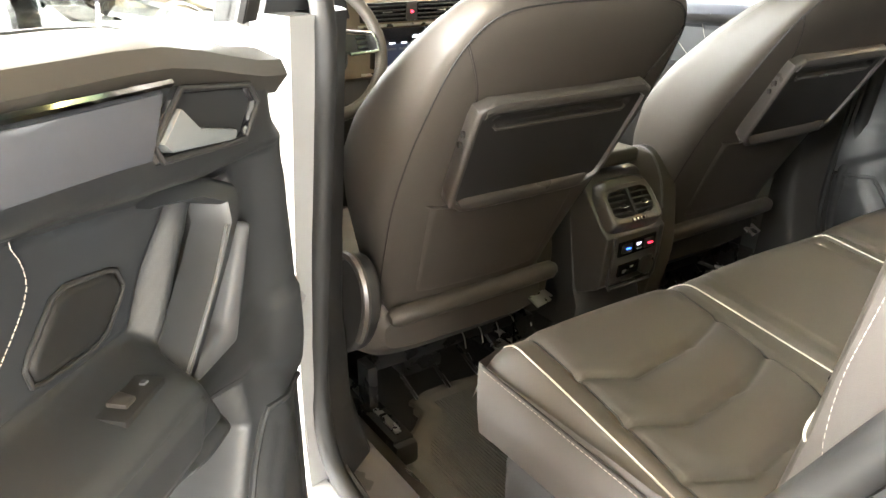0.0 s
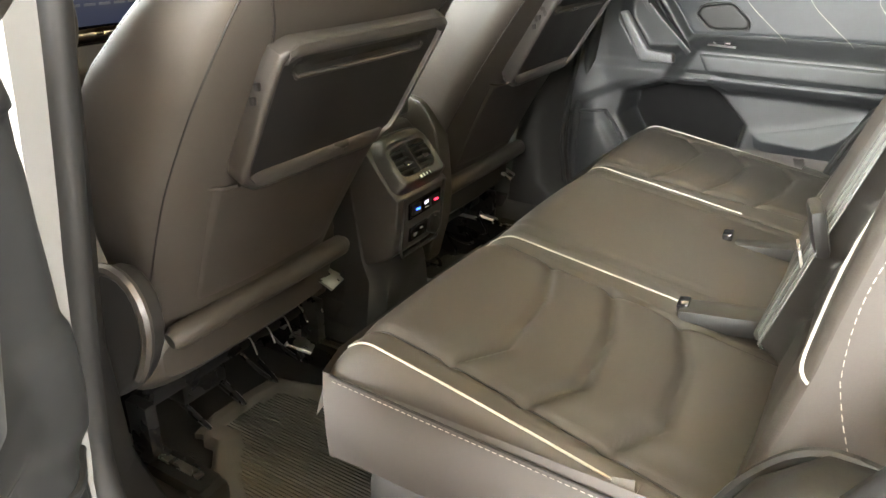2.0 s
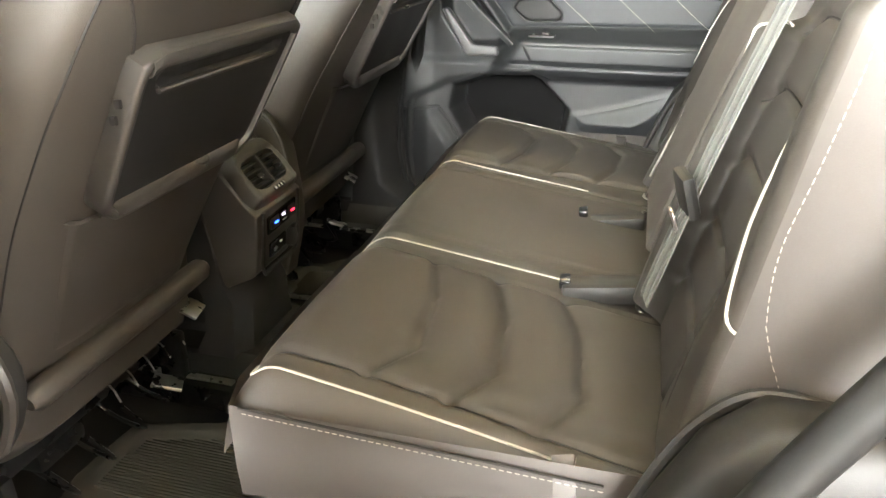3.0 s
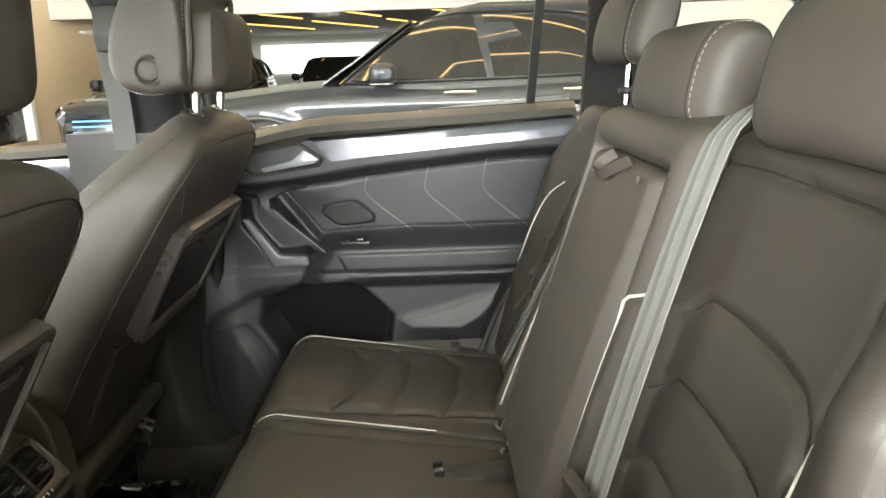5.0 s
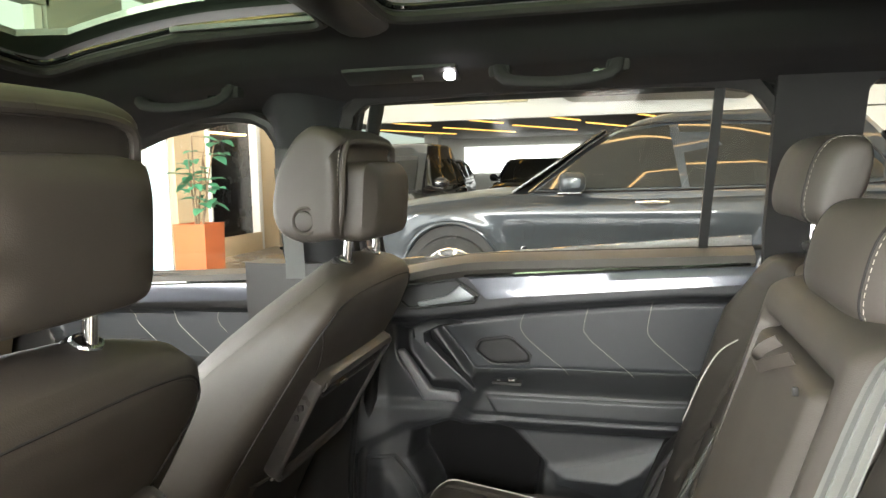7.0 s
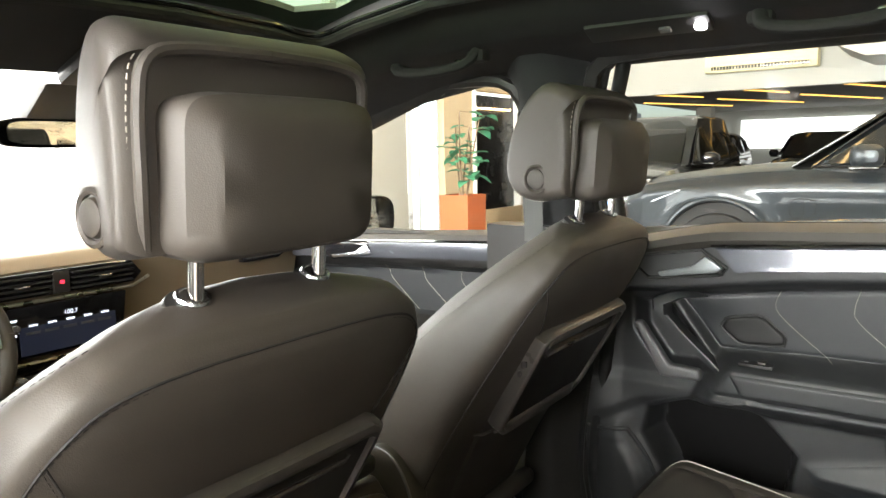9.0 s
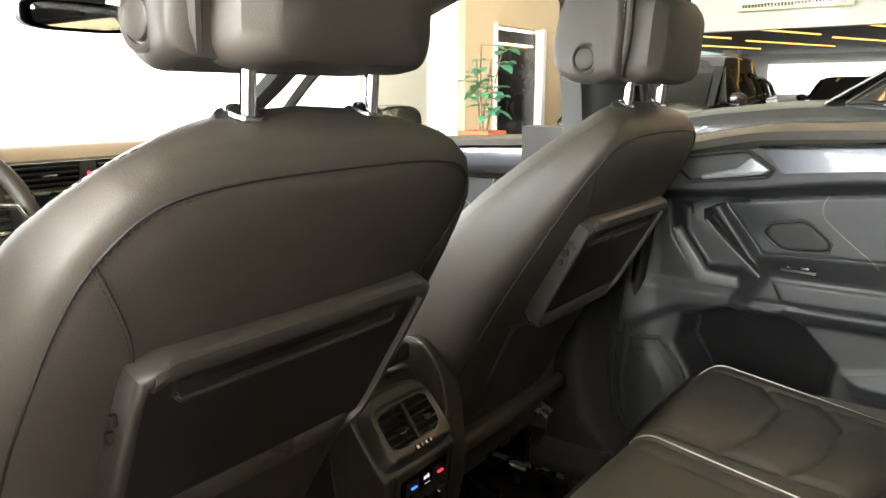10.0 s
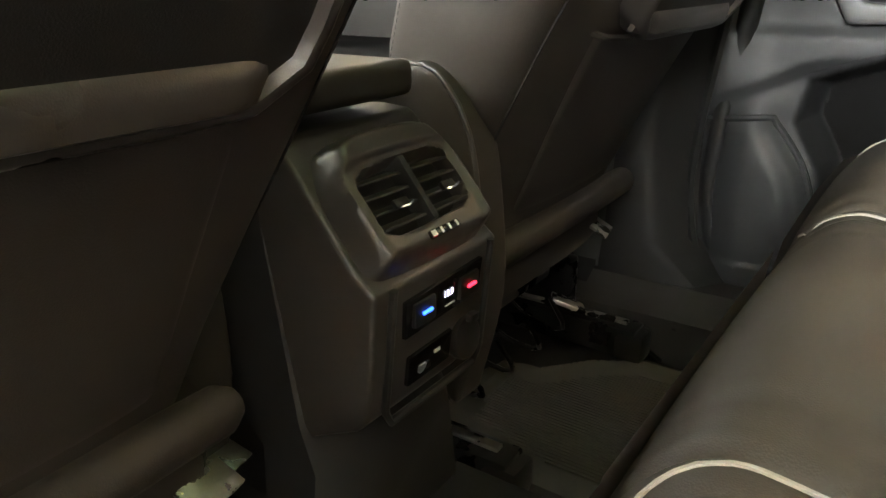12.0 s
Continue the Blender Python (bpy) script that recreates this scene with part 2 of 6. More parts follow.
def loft(rings, cap=True, bm=None, closed=True):
    """A skin over rings of equally many points."""
    b = bmesh.new()
    rows = [[b.verts.new(p) for p in r] for r in rings]
    n = len(rows[0])
    for r0, r1 in zip(rows, rows[1:]):
        for i in range(n if closed else n - 1):
            j = (i + 1) % n
            b.faces.new((r0[i], r0[j], r1[j], r1[i]))
    if cap and closed:
        for r in (rows[0], rows[-1]):
            mid = b.verts.new(sum((v.co for v in r), Vector()) / n)
            for i in range(n):
                b.faces.new((r[i], r[(i + 1) % n], mid))
    return b if bm is None else merge(bm, b)


def smooth_line(pts, step=0.01):
    """A Catmull-Rom line through pts, at about even steps."""
    pts = [Vector(p) for p in pts]
    if len(pts) < 3:
        n = max(2, int((pts[1] - pts[0]).length / step))
        return [pts[0].lerp(pts[1], k / n) for k in range(n + 1)]
    out = []
    ext = [pts[0] * 2 - pts[1], *pts, pts[-1] * 2 - pts[-2]]
    for a, b, c, d in zip(ext, ext[1:], ext[2:], ext[3:]):
        n = max(2, int((c - b).length / step))
        for k in range(n):
            u = k / n
            out.append(0.5 * (2 * b + (c - a) * u + (2 * a - 5 * b + 4 * c - d) * u * u + (3 * b - a - 3 * c + d) * u ** 3))
    return [*out, pts[-1]]


def tube(pts, r, seg=8, bm=None, flat=1.0):
    """A round bar along a line of points; flat squeezes it along the world's up."""
    pts = [Vector(p) for p in pts]
    rings, side = [], None
    for i, p in enumerate(pts):
        d = (pts[min(i + 1, len(pts) - 1)] - pts[max(i - 1, 0)]).normalized()
        if side is None:
            side = d.cross(Vector((0, 0, 1)))
            if side.length < 0.1:
                side = d.cross(Vector((0, 1, 0)))
        side = (side - d * side.dot(d)).normalized()
        up = d.cross(side)
        rr = r[i] if isinstance(r, (list, tuple)) else r
        rings.append([p + side * rr * math.cos(a) + up * rr * flat * math.sin(a) for a in (2 * math.pi * k / seg for k in range(seg))])
    return loft(rings, True, bm)


def ribbon(pts, across, width, thick, bm=None):
    """A flat band along pts; across(i) is its width direction."""
    pts = [Vector(p) for p in pts]
    rings = []
    for i, p in enumerate(pts):
        d = (pts[min(i + 1, len(pts) - 1)] - pts[max(i - 1, 0)]).normalized()
        a = Vector(across)
        a = (a - d * a.dot(d)).normalized()
        n = d.cross(a)
        rings.append([p + a * width / 2 - n * thick / 2, p + a * width / 2 + n * thick / 2, p - a * width / 2 + n * thick / 2, p - a * width / 2 - n * thick / 2])
    return loft(rings, True, bm)


def stitches(pts, length=0.0045, gap=0.0028, r=0.0006, bm=None):
    """Short threads along a line."""
    b = bm or bmesh.new()
    pts = [Vector(p) for p in pts]
    run, on = 0.0, True
    cur = pts[0].copy()
    for p in pts[1:]:
        while (p - cur).length > 1e-6:
            need = (length if on else gap) - run
            d = (p - cur)
            if d.length < need:
                run += d.length
                if on and run > 0:
                    pass
                cur = p.copy()
                break
            end = cur + d.normalized() * need
            if on:
                a = d.normalized()
                s0 = end - a * length
                n = a.orthogonal().normalized() * r
                q = a.cross(n)
                vs = [b.verts.new(x) for x in (s0 + n, s0 + q, s0 - n, s0 - q, end + n, end + q, end - n, end - q)]
                for k in range(4):
                    b.faces.new((vs[k], vs[(k + 1) % 4], vs[4 + (k + 1) % 4], vs[4 + k]))
            cur, run, on = end, 0.0, not on
    return b


def cylinder(c, axis, r, h, seg=24, bevel=0.0, bm=None, r2=None):
    b = bmesh.new()
    bmesh.ops.create_cone(b, cap_ends=True, segments=seg, radius1=r, radius2=r if r2 is None else r2, depth=h)
    if bevel:
        rims = [e for e in b.edges if abs(e.verts[0].co.z - e.verts[1].co.z) < 1e-6]
        bmesh.ops.bevel(b, geom=rims, offset=bevel, segments=2, profile=0.5, affect="EDGES", clamp_overlap=True)
    q = Vector(axis).to_track_quat("Z", "Y").to_matrix().to_4x4()
    bmesh.ops.transform(b, matrix=Matrix.Translation(c) @ q, verts=b.verts)
    return b if bm is None else merge(bm, b)


def cut_corners(poly, times=2, f=0.22):
    """A closed outline with its corners cut round."""
    for _ in range(times):
        out = []
        for (ax, ay), (bx, by) in zip(poly, [*poly[1:], poly[0]]):
            out += [(ax + (bx - ax) * f, ay + (by - ay) * f), (bx + (ax - bx) * f, by + (ay - by) * f)]
        poly = out
    return poly


def sstep(a, b, x):
    u = min(1.0, max(0.0, (x - a) / (b - a)))
    return u * u * (3 - 2 * u)


def interp(x, xs, ys):
    return float(np.interp(x, xs, ys))


def line_dist(p, line):
    """The distance of a point from a line of points in a plane."""
    best = 9.0
    for (ax, ay), (bx, by) in zip(line, line[1:]):
        dx, dy = bx - ax, by - ay
        k = ((p[0] - ax) * dx + (p[1] - ay) * dy) / (dx * dx + dy * dy + 1e-12)
        k = min(1.0, max(0.0, k))
        best = min(best, math.hypot(p[0] - ax - k * dx, p[1] - ay - k * dy))
    return best


def inside(p, poly):
    c, n = False, len(poly)
    for i in range(n):
        (ax, ay), (bx, by) = poly[i], poly[i - 1]
        if (ay > p[1]) != (by > p[1]) and p[0] < (bx - ax) * (p[1] - ay) / (by - ay) + ax:
            c = not c
    return c


def signed(p, poly):
    """Depth inside (plus) or distance outside (minus) of an outline."""
    d = line_dist(p, [*poly, poly[0]])
    return d if inside(p, poly) else -d


def field(a0, a1, b0, b1, step, place, height, keep=None, skirt=None, bm=None):
    """A sheet over a plane, lifted by height(a, b); skirt: the depth of the walls round it."""
    na, nb = max(2, round((a1 - a0) / step)), max(2, round((b1 - b0) / step))
    b = bmesh.new()
    grid = {}
    for i in range(na + 1):
        for j in range(nb + 1):
            p, q = a0 + (a1 - a0) * i / na, b0 + (b1 - b0) * j / nb
            if keep is None or keep(p, q):
                grid[i, j] = b.verts.new(place(p, q, height(p, q)))
    for i in range(na):
        for j in range(nb):
            f = [grid.get(k) for k in ((i, j), (i + 1, j), (i + 1, j + 1), (i, j + 1))]
            f = [v for v in f if v is not None]
            if len(f) >= 3:
                b.faces.new(f)
    if skirt is not None:
        edges = [e for e in b.edges if len(e.link_faces) == 1]
        base = Vector(place(0, 0, skirt)) - Vector(place(0, 0, 0))
        r = bmesh.ops.extrude_edge_only(b, edges=edges)
        bmesh.ops.translate(b, vec=base, verts=[v for v in r["geom"] if isinstance(v, bmesh.types.BMVert)])
    return b if bm is None else merge(bm, b)


def superring(cx, cy, w, d, n, count, place):
    out = []
    for k in range(count):
        a = 2 * math.pi * k / count
        c, s = math.cos(a), math.sin(a)
        out.append(place(cx + w * math.copysign(abs(c) ** (2 / n), c), cy + d * math.copysign(abs(s) ** (2 / n), s)))
    return out


def text(name, body, m, size, material, parent):
    """Lettering as a flat mesh."""
    cu = bpy.data.curves.new(name, "FONT")
    cu.body, cu.size, cu.extrude, cu.align_x, cu.align_y = body, size, size * 0.01, "CENTER", "CENTER"
    tmp = bpy.data.objects.new(name, cu)
    me = bpy.data.meshes.new_from_object(tmp)
    bpy.data.objects.remove(tmp)
    me.transform(m)
    me.materials.clear()
    me.materials.append(material)
    ob = new(name, me)
    ob.parent = parent
    return ob


# ---- the hall ----
def slab(name, c, s, material, label="", category="", kind="structure", bevel=0.0):
    return single(name, box(c, s, bevel), material, label, category, kind=kind)


slab("ground", (3, 0, -0.266), (400, 400, 0.5), HALL_FLOOR, "pale ground that runs on outside the hall", "ground")
slab("floor", (9.5, -1.5, -0.006), (33, 16.5, 0.012), HALL_FLOOR, "polished beige-grey showroom floor", "floor")
slab("ceiling", (2.6, -1.5, 4.05), (19.2, 16.5, 0.2), CEILING, "white painted showroom ceiling", "ceiling")
slab("ceiling_back", (19.2, -1.5, 2.62), (13.8, 16.5, 0.2), CEILING_DARK, "grey low ceiling of the rear hall", "ceiling")
# west front: sill, head and mullions round the glazing
slab("wall_west_head", (-7.0, -1.5, 3.72), (0.25, 16.5, 0.46), WALL_WHITE)
slab("wall_west_sill", (-7.0, -1.5, 0.14), (0.25, 16.5, 0.27), WALL_WHITE)
for k, yy in enumerate((-3.0, -0.6, 1.8, 4.2, 6.5)):
    slab("window_mullion", (-7.0, yy, 1.88), (0.14, 0.14, 3.22), FRAME_WHITE)
slab("wall_south", (9.0, -9.8, 1.95), (32, 0.2, 3.9), WALL_BEIGE, "beige showroom wall", "wall")
# unseen glowing panel, added to go with the south fill lamp
slab("south_glow_panel", (-3.8, -9.66, 1.9), (5.0, 0.06, 3.0), SOUTH_GLOW, "unseen glowing panel added on the beige wall behind the fill lamp", "window")
# unseen wall, added to hold back daylight from the south-west
slab("added_west_wall", (-7.0, -6.4, 1.88), (0.22, 6.6, 3.22), WALL_WHITE, "unseen white wall added to shut off daylight beside the west glazing", "wall")
# north front: glazing to x 6.4, then wall with a dark doorway
slab("wall_north_head", (-0.3, 6.1, 3.62), (13.3, 0.2, 0.66), WALL_WHITE)
for xx in (-6.6, -2.4, 1.9, 6.2):
    slab("window_mullion", (xx, 6.1, 1.75), (0.12, 0.14, 3.06), FRAME_WHITE)
slab("wall_north_pier", (6.95, 6.1, 1.95), (1.3, 0.2, 3.9), WALL_WHITE, "pale grey wall pier", "wall")
slab("wall_north_beige", (8.95, 6.1, 1.95), (0.8, 0.2, 3.9), WALL_BEIGE, "beige wall beside the doorway", "wall")
slab("wall_north_over_door", (10.15, 6.1, 3.1), (1.6, 0.2, 1.6), WALL_BEIGE, "beige wall over the doorway", "wall")
slab("wall_north_east", (13.0, 6.1, 1.95), (4.1, 0.2, 3.9), WALL_BEIGE, "beige wall", "wall")
slab("light_strip_panel", (8.05, 6.02, 1.6), (0.42, 0.06, 3.2), LED_WHITE, "tall bright glass light panel", "light panel")
for dx in (-0.24, 0.24):
    slab("panel_jamb", (8.05 + dx, 6.0, 1.6), (0.04, 0.12, 3.2), FRAME_WHITE)
dark_door = thing("doorway", "dark doorway with a pale frame", "doorway")
part("door_leaf", box((10.15, 6.12, 1.12), (1.5, 0.05, 2.24), 0.004), DARK_VOID, dark_door)
part("jamb", box((10.95, 6.03, 1.16), (0.14, 0.16, 2.32), 0.006), FRAME_WHITE, dark_door)
part("jamb", box((9.39, 6.03, 1.16), (0.05, 0.16, 2.32), 0.006), FRAME_WHITE, dark_door)
part("led_line", box((10.1, 6.06, 2.02), (1.2, 0.02, 0.02)), LED_WARM, dark_door)
part("kick_board", box((10.15, 5.98, 0.16), (1.6, 0.06, 0.32), 0.006), WALL_BEIGE, dark_door)
# east: white band over the opening to the rear hall, with a soffit box
slab("wall_east_band", (12.1, -1.0, 3.1), (0.2, 14.2, 1.75), WALL_WHITE, "white wall band over the opening to the rear hall", "wall")
slab("wall_east_end", (12.1, -6.6, 1.1), (0.2, 6.4, 2.2), WALL_WHITE, "white showroom wall", "wall")
slab("wall_far", (26.0, -1.5, 1.3), (0.2, 16.5, 2.6), WALL_WHITE, "grey far wall of the rear hall", "wall")
slab("window_far", (25.85, 2.9, 1.72), (0.05, 5.4, 0.95), DAYLIGHT, "bright far window band", "window")
slab("window_far_small", (25.85, 7.6, 1.75), (0.05, 1.2, 0.6), DAYLIGHT, "small bright far window", "window")
slab("column", (22.5, 5.9, 1.27), (0.45, 0.45, 2.5), WALL_WHITE, "grey concrete column", "column")
slab("wall_rear_north", (19, 9.3, 1.3), (14, 0.2, 2.6), WALL_WHITE, "grey side wall of the rear hall", "wall")
slab("backdrop_north", (-2, 14, 3.0), (60, 0.2, 12), DAYLIGHT, "bright overcast daylight outside", "backdrop")
slab("backdrop_west", (-16, -2, 3.0), (0.2, 40, 10), DAYLIGHT, "bright overcast daylight outside", "backdrop")

soffit = thing("soffit_box", "white ceiling soffit box with a warm light cove", "soffit")
part("shell", prism([(0.9, 2.62), (0.55, 2.45), (-2.2, 2.40), (-2.2, 3.9), (0.9, 3.9)], lambda a, b, d: (d, a, b), 10.4, 11.98), WALL_WHITE, soffit)
part("cove", box((10.37, -0.75, 2.66), (0.05, 2.0, 0.20), 0.004), WALL_BEIGE, soffit)
part("led_strip", box((10.33, -0.75, 2.72), (0.03, 1.9, 0.025)), LED_WARM, soffit)

ac = thing("air_conditioner", "long cream wall air conditioner with a black grille", "air conditioner")
part("body", prism([(0, 0), (0.22, 0), (0.26, 0.10), (0.22, 0.36), (0, 0.36)], lambda a, b, d: (11.99 - a, d, 2.50 + b), 1.30, 2.98, 0.02), AC_PLASTIC, ac)
part("grille", box((11.742, 2.14, 2.565), (0.02, 1.46, 0.06), 0.004), GLOSS_BLACK, ac)
for k in range(30):
    part("fin", box((11.73, 1.44 + k * 0.048, 2.565), (0.02, 0.008, 0.06)), AC_PLASTIC, ac)
part("louvre", box((11.74, 2.14, 2.66), (0.03, 1.46, 0.05), 0.01), AC_PLASTIC, ac)


def led_line(p, q, w=0.035, mat=None):
    p, q = Vector(p), Vector(q)
    n = (q - p).normalized().cross(Vector((0, 0, 1))) * w / 2
    b = prism([(0, 0), (1, 0), (1, 1), (0, 1)], lambda a, c, d: (p.lerp(q, a) + n * (2 * c - 1) + Vector((0, 0, d))), -0.025, 0.0)
    return single("led_strip", b, mat or LED_WARM, "thin warm LED strip set under the ceiling", "light strip", "ceiling light strips", smooth=0)


for k in range(7):
    led_line((-5.8 + k * 2.0, -8.5, 3.95), (-5.0 + k * 2.0, 5.0, 3.95), 0.06)
for k in range(5):
    yb = -3.0 + k * 1.9
    led_line((13.5, yb + 1.5, 2.515), (17.5, yb, 2.515), 0.05, LED_DIM)
    led_line((18.5, yb + 1.8, 2.515), (22.0, yb + 0.4, 2.515), 0.05, LED_DIM)

# tall plant in an orange-brown planter
plant = thing("potted_plant", "tall leafy green plant in an orange-brown planter", "plant")
part("planter", loft([[(6.95 + sx * w, 4.62 + sy * w, z) for sx, sy in ((-1, -1), (1, -1), (1, 1), (-1, 1))] for w, z in ((0.17, 0.003), (0.205, 0.02), (0.215, 0.76), (0.19, 0.76), (0.185, 0.70))]), TERRACOTTA, plant, smooth=20)
trunk = mesh()
leaves = mesh()
rnd = random.Random(5)
for k in range(5):
    a = rnd.uniform(0, 6.28)
    base = Vector((6.95 + 0.05 * math.cos(a), 4.62 + 0.05 * math.sin(a), 0.68))
    top = base + Vector((rnd.uniform(-0.16, 0.16), rnd.uniform(-0.16, 0.16), rnd.uniform(0.75, 1.15)))
    line = smooth_line([base, base.lerp(top, 0.5) + Vector((rnd.uniform(-0.04, 0.04), rnd.uniform(-0.04, 0.04), 0)), top], 0.08)
    tube(line, [0.016 - 0.010 * i / len(line) for i in range(len(line))], 6, trunk)
    for j in range(9):
        u = rnd.uniform(0.32, 1.0)
        p = line[min(len(line) - 1, int(u * len(line)))]
        a = rnd.uniform(0, 6.28)
        out = Vector((math.cos(a), math.sin(a), rnd.uniform(-0.35, 0.5)))
        stem = p + out * rnd.uniform(0.05, 0.13)
        tube([p, stem], 0.003, 4, trunk)
        ln, wd = rnd.uniform(0.16, 0.25), rnd.uniform(0.065, 0.10)
        side = out.cross(Vector((0, 0, 1))).normalized()
        nrm = side.cross(out).normalized()
        rows = []
        for i in range(6):
            f = i / 5
            ww = wd * math.sin(math.pi * (0.08 + 0.92 * f) ** 0.8) if i < 5 else 0.004
            c = stem + out.normalized() * ln * f - Vector((0, 0, 1)) * 0.05 * f * f
            rows.append([c - side * ww + nrm * ww * 0.25, c, c + side * ww + nrm * ww * 0.25])
        loft(rows, False, leaves, closed=False)
part("stems", trunk, BARK, plant)
part("leaves", leaves, LEAF, plant, smooth=0)


# ---- parked vehicles ----
def wheel(parent, c, axis, r=0.37, w=0.24):
    c, ax = Vector(c), Vector(axis)
    wh = part("wheel", cylinder(c, axis, r, w, 40, 0.04), TYRE, parent)
    part("rim", cylinder(c + ax * (w / 2 - 0.012), axis, r * 0.70, 0.03, 40, 0.008), METAL_DARK, wh)
    spokes = mesh()
    q = ax.to_track_quat("Z", "Y").to_matrix()
    for k in range(10):
        a = 2 * math.pi * k / 10
        d = q @ Vector((math.cos(a), math.sin(a), 0))
        e = q @ Vector((math.cos(a + 0.12), math.sin(a + 0.12), 0))
        tube([c + ax * (w / 2 + 0.01) + d * r * 0.12, c + ax * (w / 2 + 0.008) + e * r * 0.68], 0.016, 6, spokes)
    ring = [c + ax * (w / 2 + 0.004) + q @ Vector((math.cos(a) * r * 0.69, math.sin(a) * r * 0.69, 0)) for a in (2 * math.pi * k / 40 for k in range(41))]
    tube(ring, 0.012, 6, spokes)
    part("spokes", spokes, ALLOY, wh)


def suv(name, label, paint, M, length=4.85, width=1.95, height=1.70, bars=None, near=False):
    """A sport utility car along +X (its front), middle at the origin, on z = 0, set by M."""
    v = thing(name, label, "car", "parked vehicles")
    hw, L = width / 2, length / 2
    step = 0.025 if near else 0.05
    axles = (L - 0.90, -L + 1.0)

    def P(x, y, z):
        return M @ Vector((x, y, z))

    def plan(x):
        return hw * interp(x, (-L, -L + 0.06, -L + 0.2, -L + 0.5, -1.4, 0, 1.5, L - 0.55, L - 0.25, L - 0.08, L), (0.72, 0.82, 0.90, 0.965, 0.99, 0.985, 0.995, 0.965, 0.90, 0.80, 0.70))

    def top(x):
        return interp(x, (-L, -L + 0.08, -L + 0.3, -1.5, -0.4, 0.85, 1.3, L - 0.6, L - 0.28, L - 0.08, L), (0.96, 1.05, 1.10, 1.10, 1.075, 1.055, 1.035, 0.985, 0.935, 0.86, 0.76))

    def low(x):
        return interp(x, (-L, -L + 0.4, -1.0, 1.0, L - 0.4, L), (0.40, 0.27, 0.22, 0.22, 0.26, 0.36))

    def side_y(x, z):
        t = top(x)
        bulge = interp(z, (0.20, 0.28, 0.40, 0.56, 0.66, 0.80, 0.90, 0.93, 1.00, 1.10), (0.94, 0.975, 0.968, 0.962, 0.978, 0.995, 1.0, 0.994, 0.978, 0.945))
        flare = sum(0.020 * math.exp(-((math.hypot(x - c, z - 0.37) - 0.50) / 0.07) ** 2) for c in axles) * sstep(0.95, 0.8, z)
        return plan(x) * (bulge + flare) * (1 - 0.09 * sstep(t - 0.09, t + 0.005, z))

    def open_side(x, z):
        return all(math.hypot(x - c, z - 0.37) > 0.452 for c in axles)
    body = part("body", box((0, 0, 0), (0.1, 0.1, 0.1)), RUBBER, v)
    for sy in (1, -1):
        side = field(-L, L, 0, 1, step, lambda x, f, h, s=sy: P(x, s * side_y(x, h), h), lambda x, f: low(x) + (top(x) - low(x)) * f, lambda x, f: open_side(x, low(x) + (top(x) - low(x)) * f))
        part("side_panel", side, paint, body, smooth=32)
    part("bonnet", field(0.55, L, -1, 1, 0.05, lambda x, q, h: P(x, q * side_y(x, top(x)), h), lambda x, q: top(x) + 0.055 * (1 - abs(q) ** 3.5) + 0.008 * math.exp(-((abs(q) - 0.62) / 0.05) ** 2)), paint, body, smooth=32)
    part("rear_deck", field(-L, -L + 0.7, -1, 1, 0.06, lambda x, q, h: P(x, q * side_y(x, top(x)), h), lambda x, q: top(x) + 0.01 * (1 - q * q)), paint, body)
    for e in (1, -1):
        part("front_fascia" if e > 0 else "tailgate", field(-1, 1, 0, 1, 0.06, lambda q, f, h, e=e: P(e * (L + 0.07 * (1 - q * q) + 0.05 * math.sin(f * math.pi)), q * side_y(e * L, low(e * L) + (top(e * L) - low(e * L)) * f), h), lambda q, f, e=e: low(e * L) + (top(e * L) + 0.05 * (1 - abs(q) ** 3.5) - low(e * L)) * f), paint, body)
    body.data.transform(Matrix.Diagonal(((2 * L - 0.5) * 10, (2 * hw - 0.56) * 10, 7.2, 1)))
    body.data.transform(M @ Matrix.Translation((0, 0, 0.60)))
    # cabin
    cab = []
    for z, xf, xr, w in ((1.00, 1.05, -L + 0.14, 0.94), (1.06, 0.98, -L + 0.16, 0.93), (1.30, 0.62, -L + 0.28, 0.86), (1.52, 0.24, -L + 0.44, 0.79), (height - 0.06, -0.02, -L + 0.56, 0.74), (height - 0.01, -0.22, -L + 0.70, 0.64), (height, -0.5, -L + 0.95, 0.45)):
        h = hw * w
        mid = (xf + xr) / 2
        cab.append([P(*p, z) for p in ((xf, 0), (xf - 0.03, h * 0.6), (xf - 0.14, h * 0.93), (mid + 0.6, h), (mid, h), (mid - 0.6, h), (xr + 0.16, h * 0.95), (xr + 0.03, h * 0.6), (xr, 0),
                                       (xr + 0.03, -h * 0.6), (xr + 0.16, -h * 0.95), (mid - 0.6, -h), (mid, -h), (mid + 0.6, -h), (xf - 0.14, -h * 0.93), (xf - 0.03, -h * 0.6))])
    part("cabin", loft(cab), paint, v, smooth=50)

    def side_pt(sy, x, z, off):
        w = interp(z, (1.0, 1.06, 1.30, 1.52, 1.64), (0.94, 0.93, 0.86, 0.79, 0.74))
        return P(x, sy * (hw * w + off), z)

    def skin(sy, x, z, off=0.0):
        return P(x, sy * (side_y(x, z) + off), z)
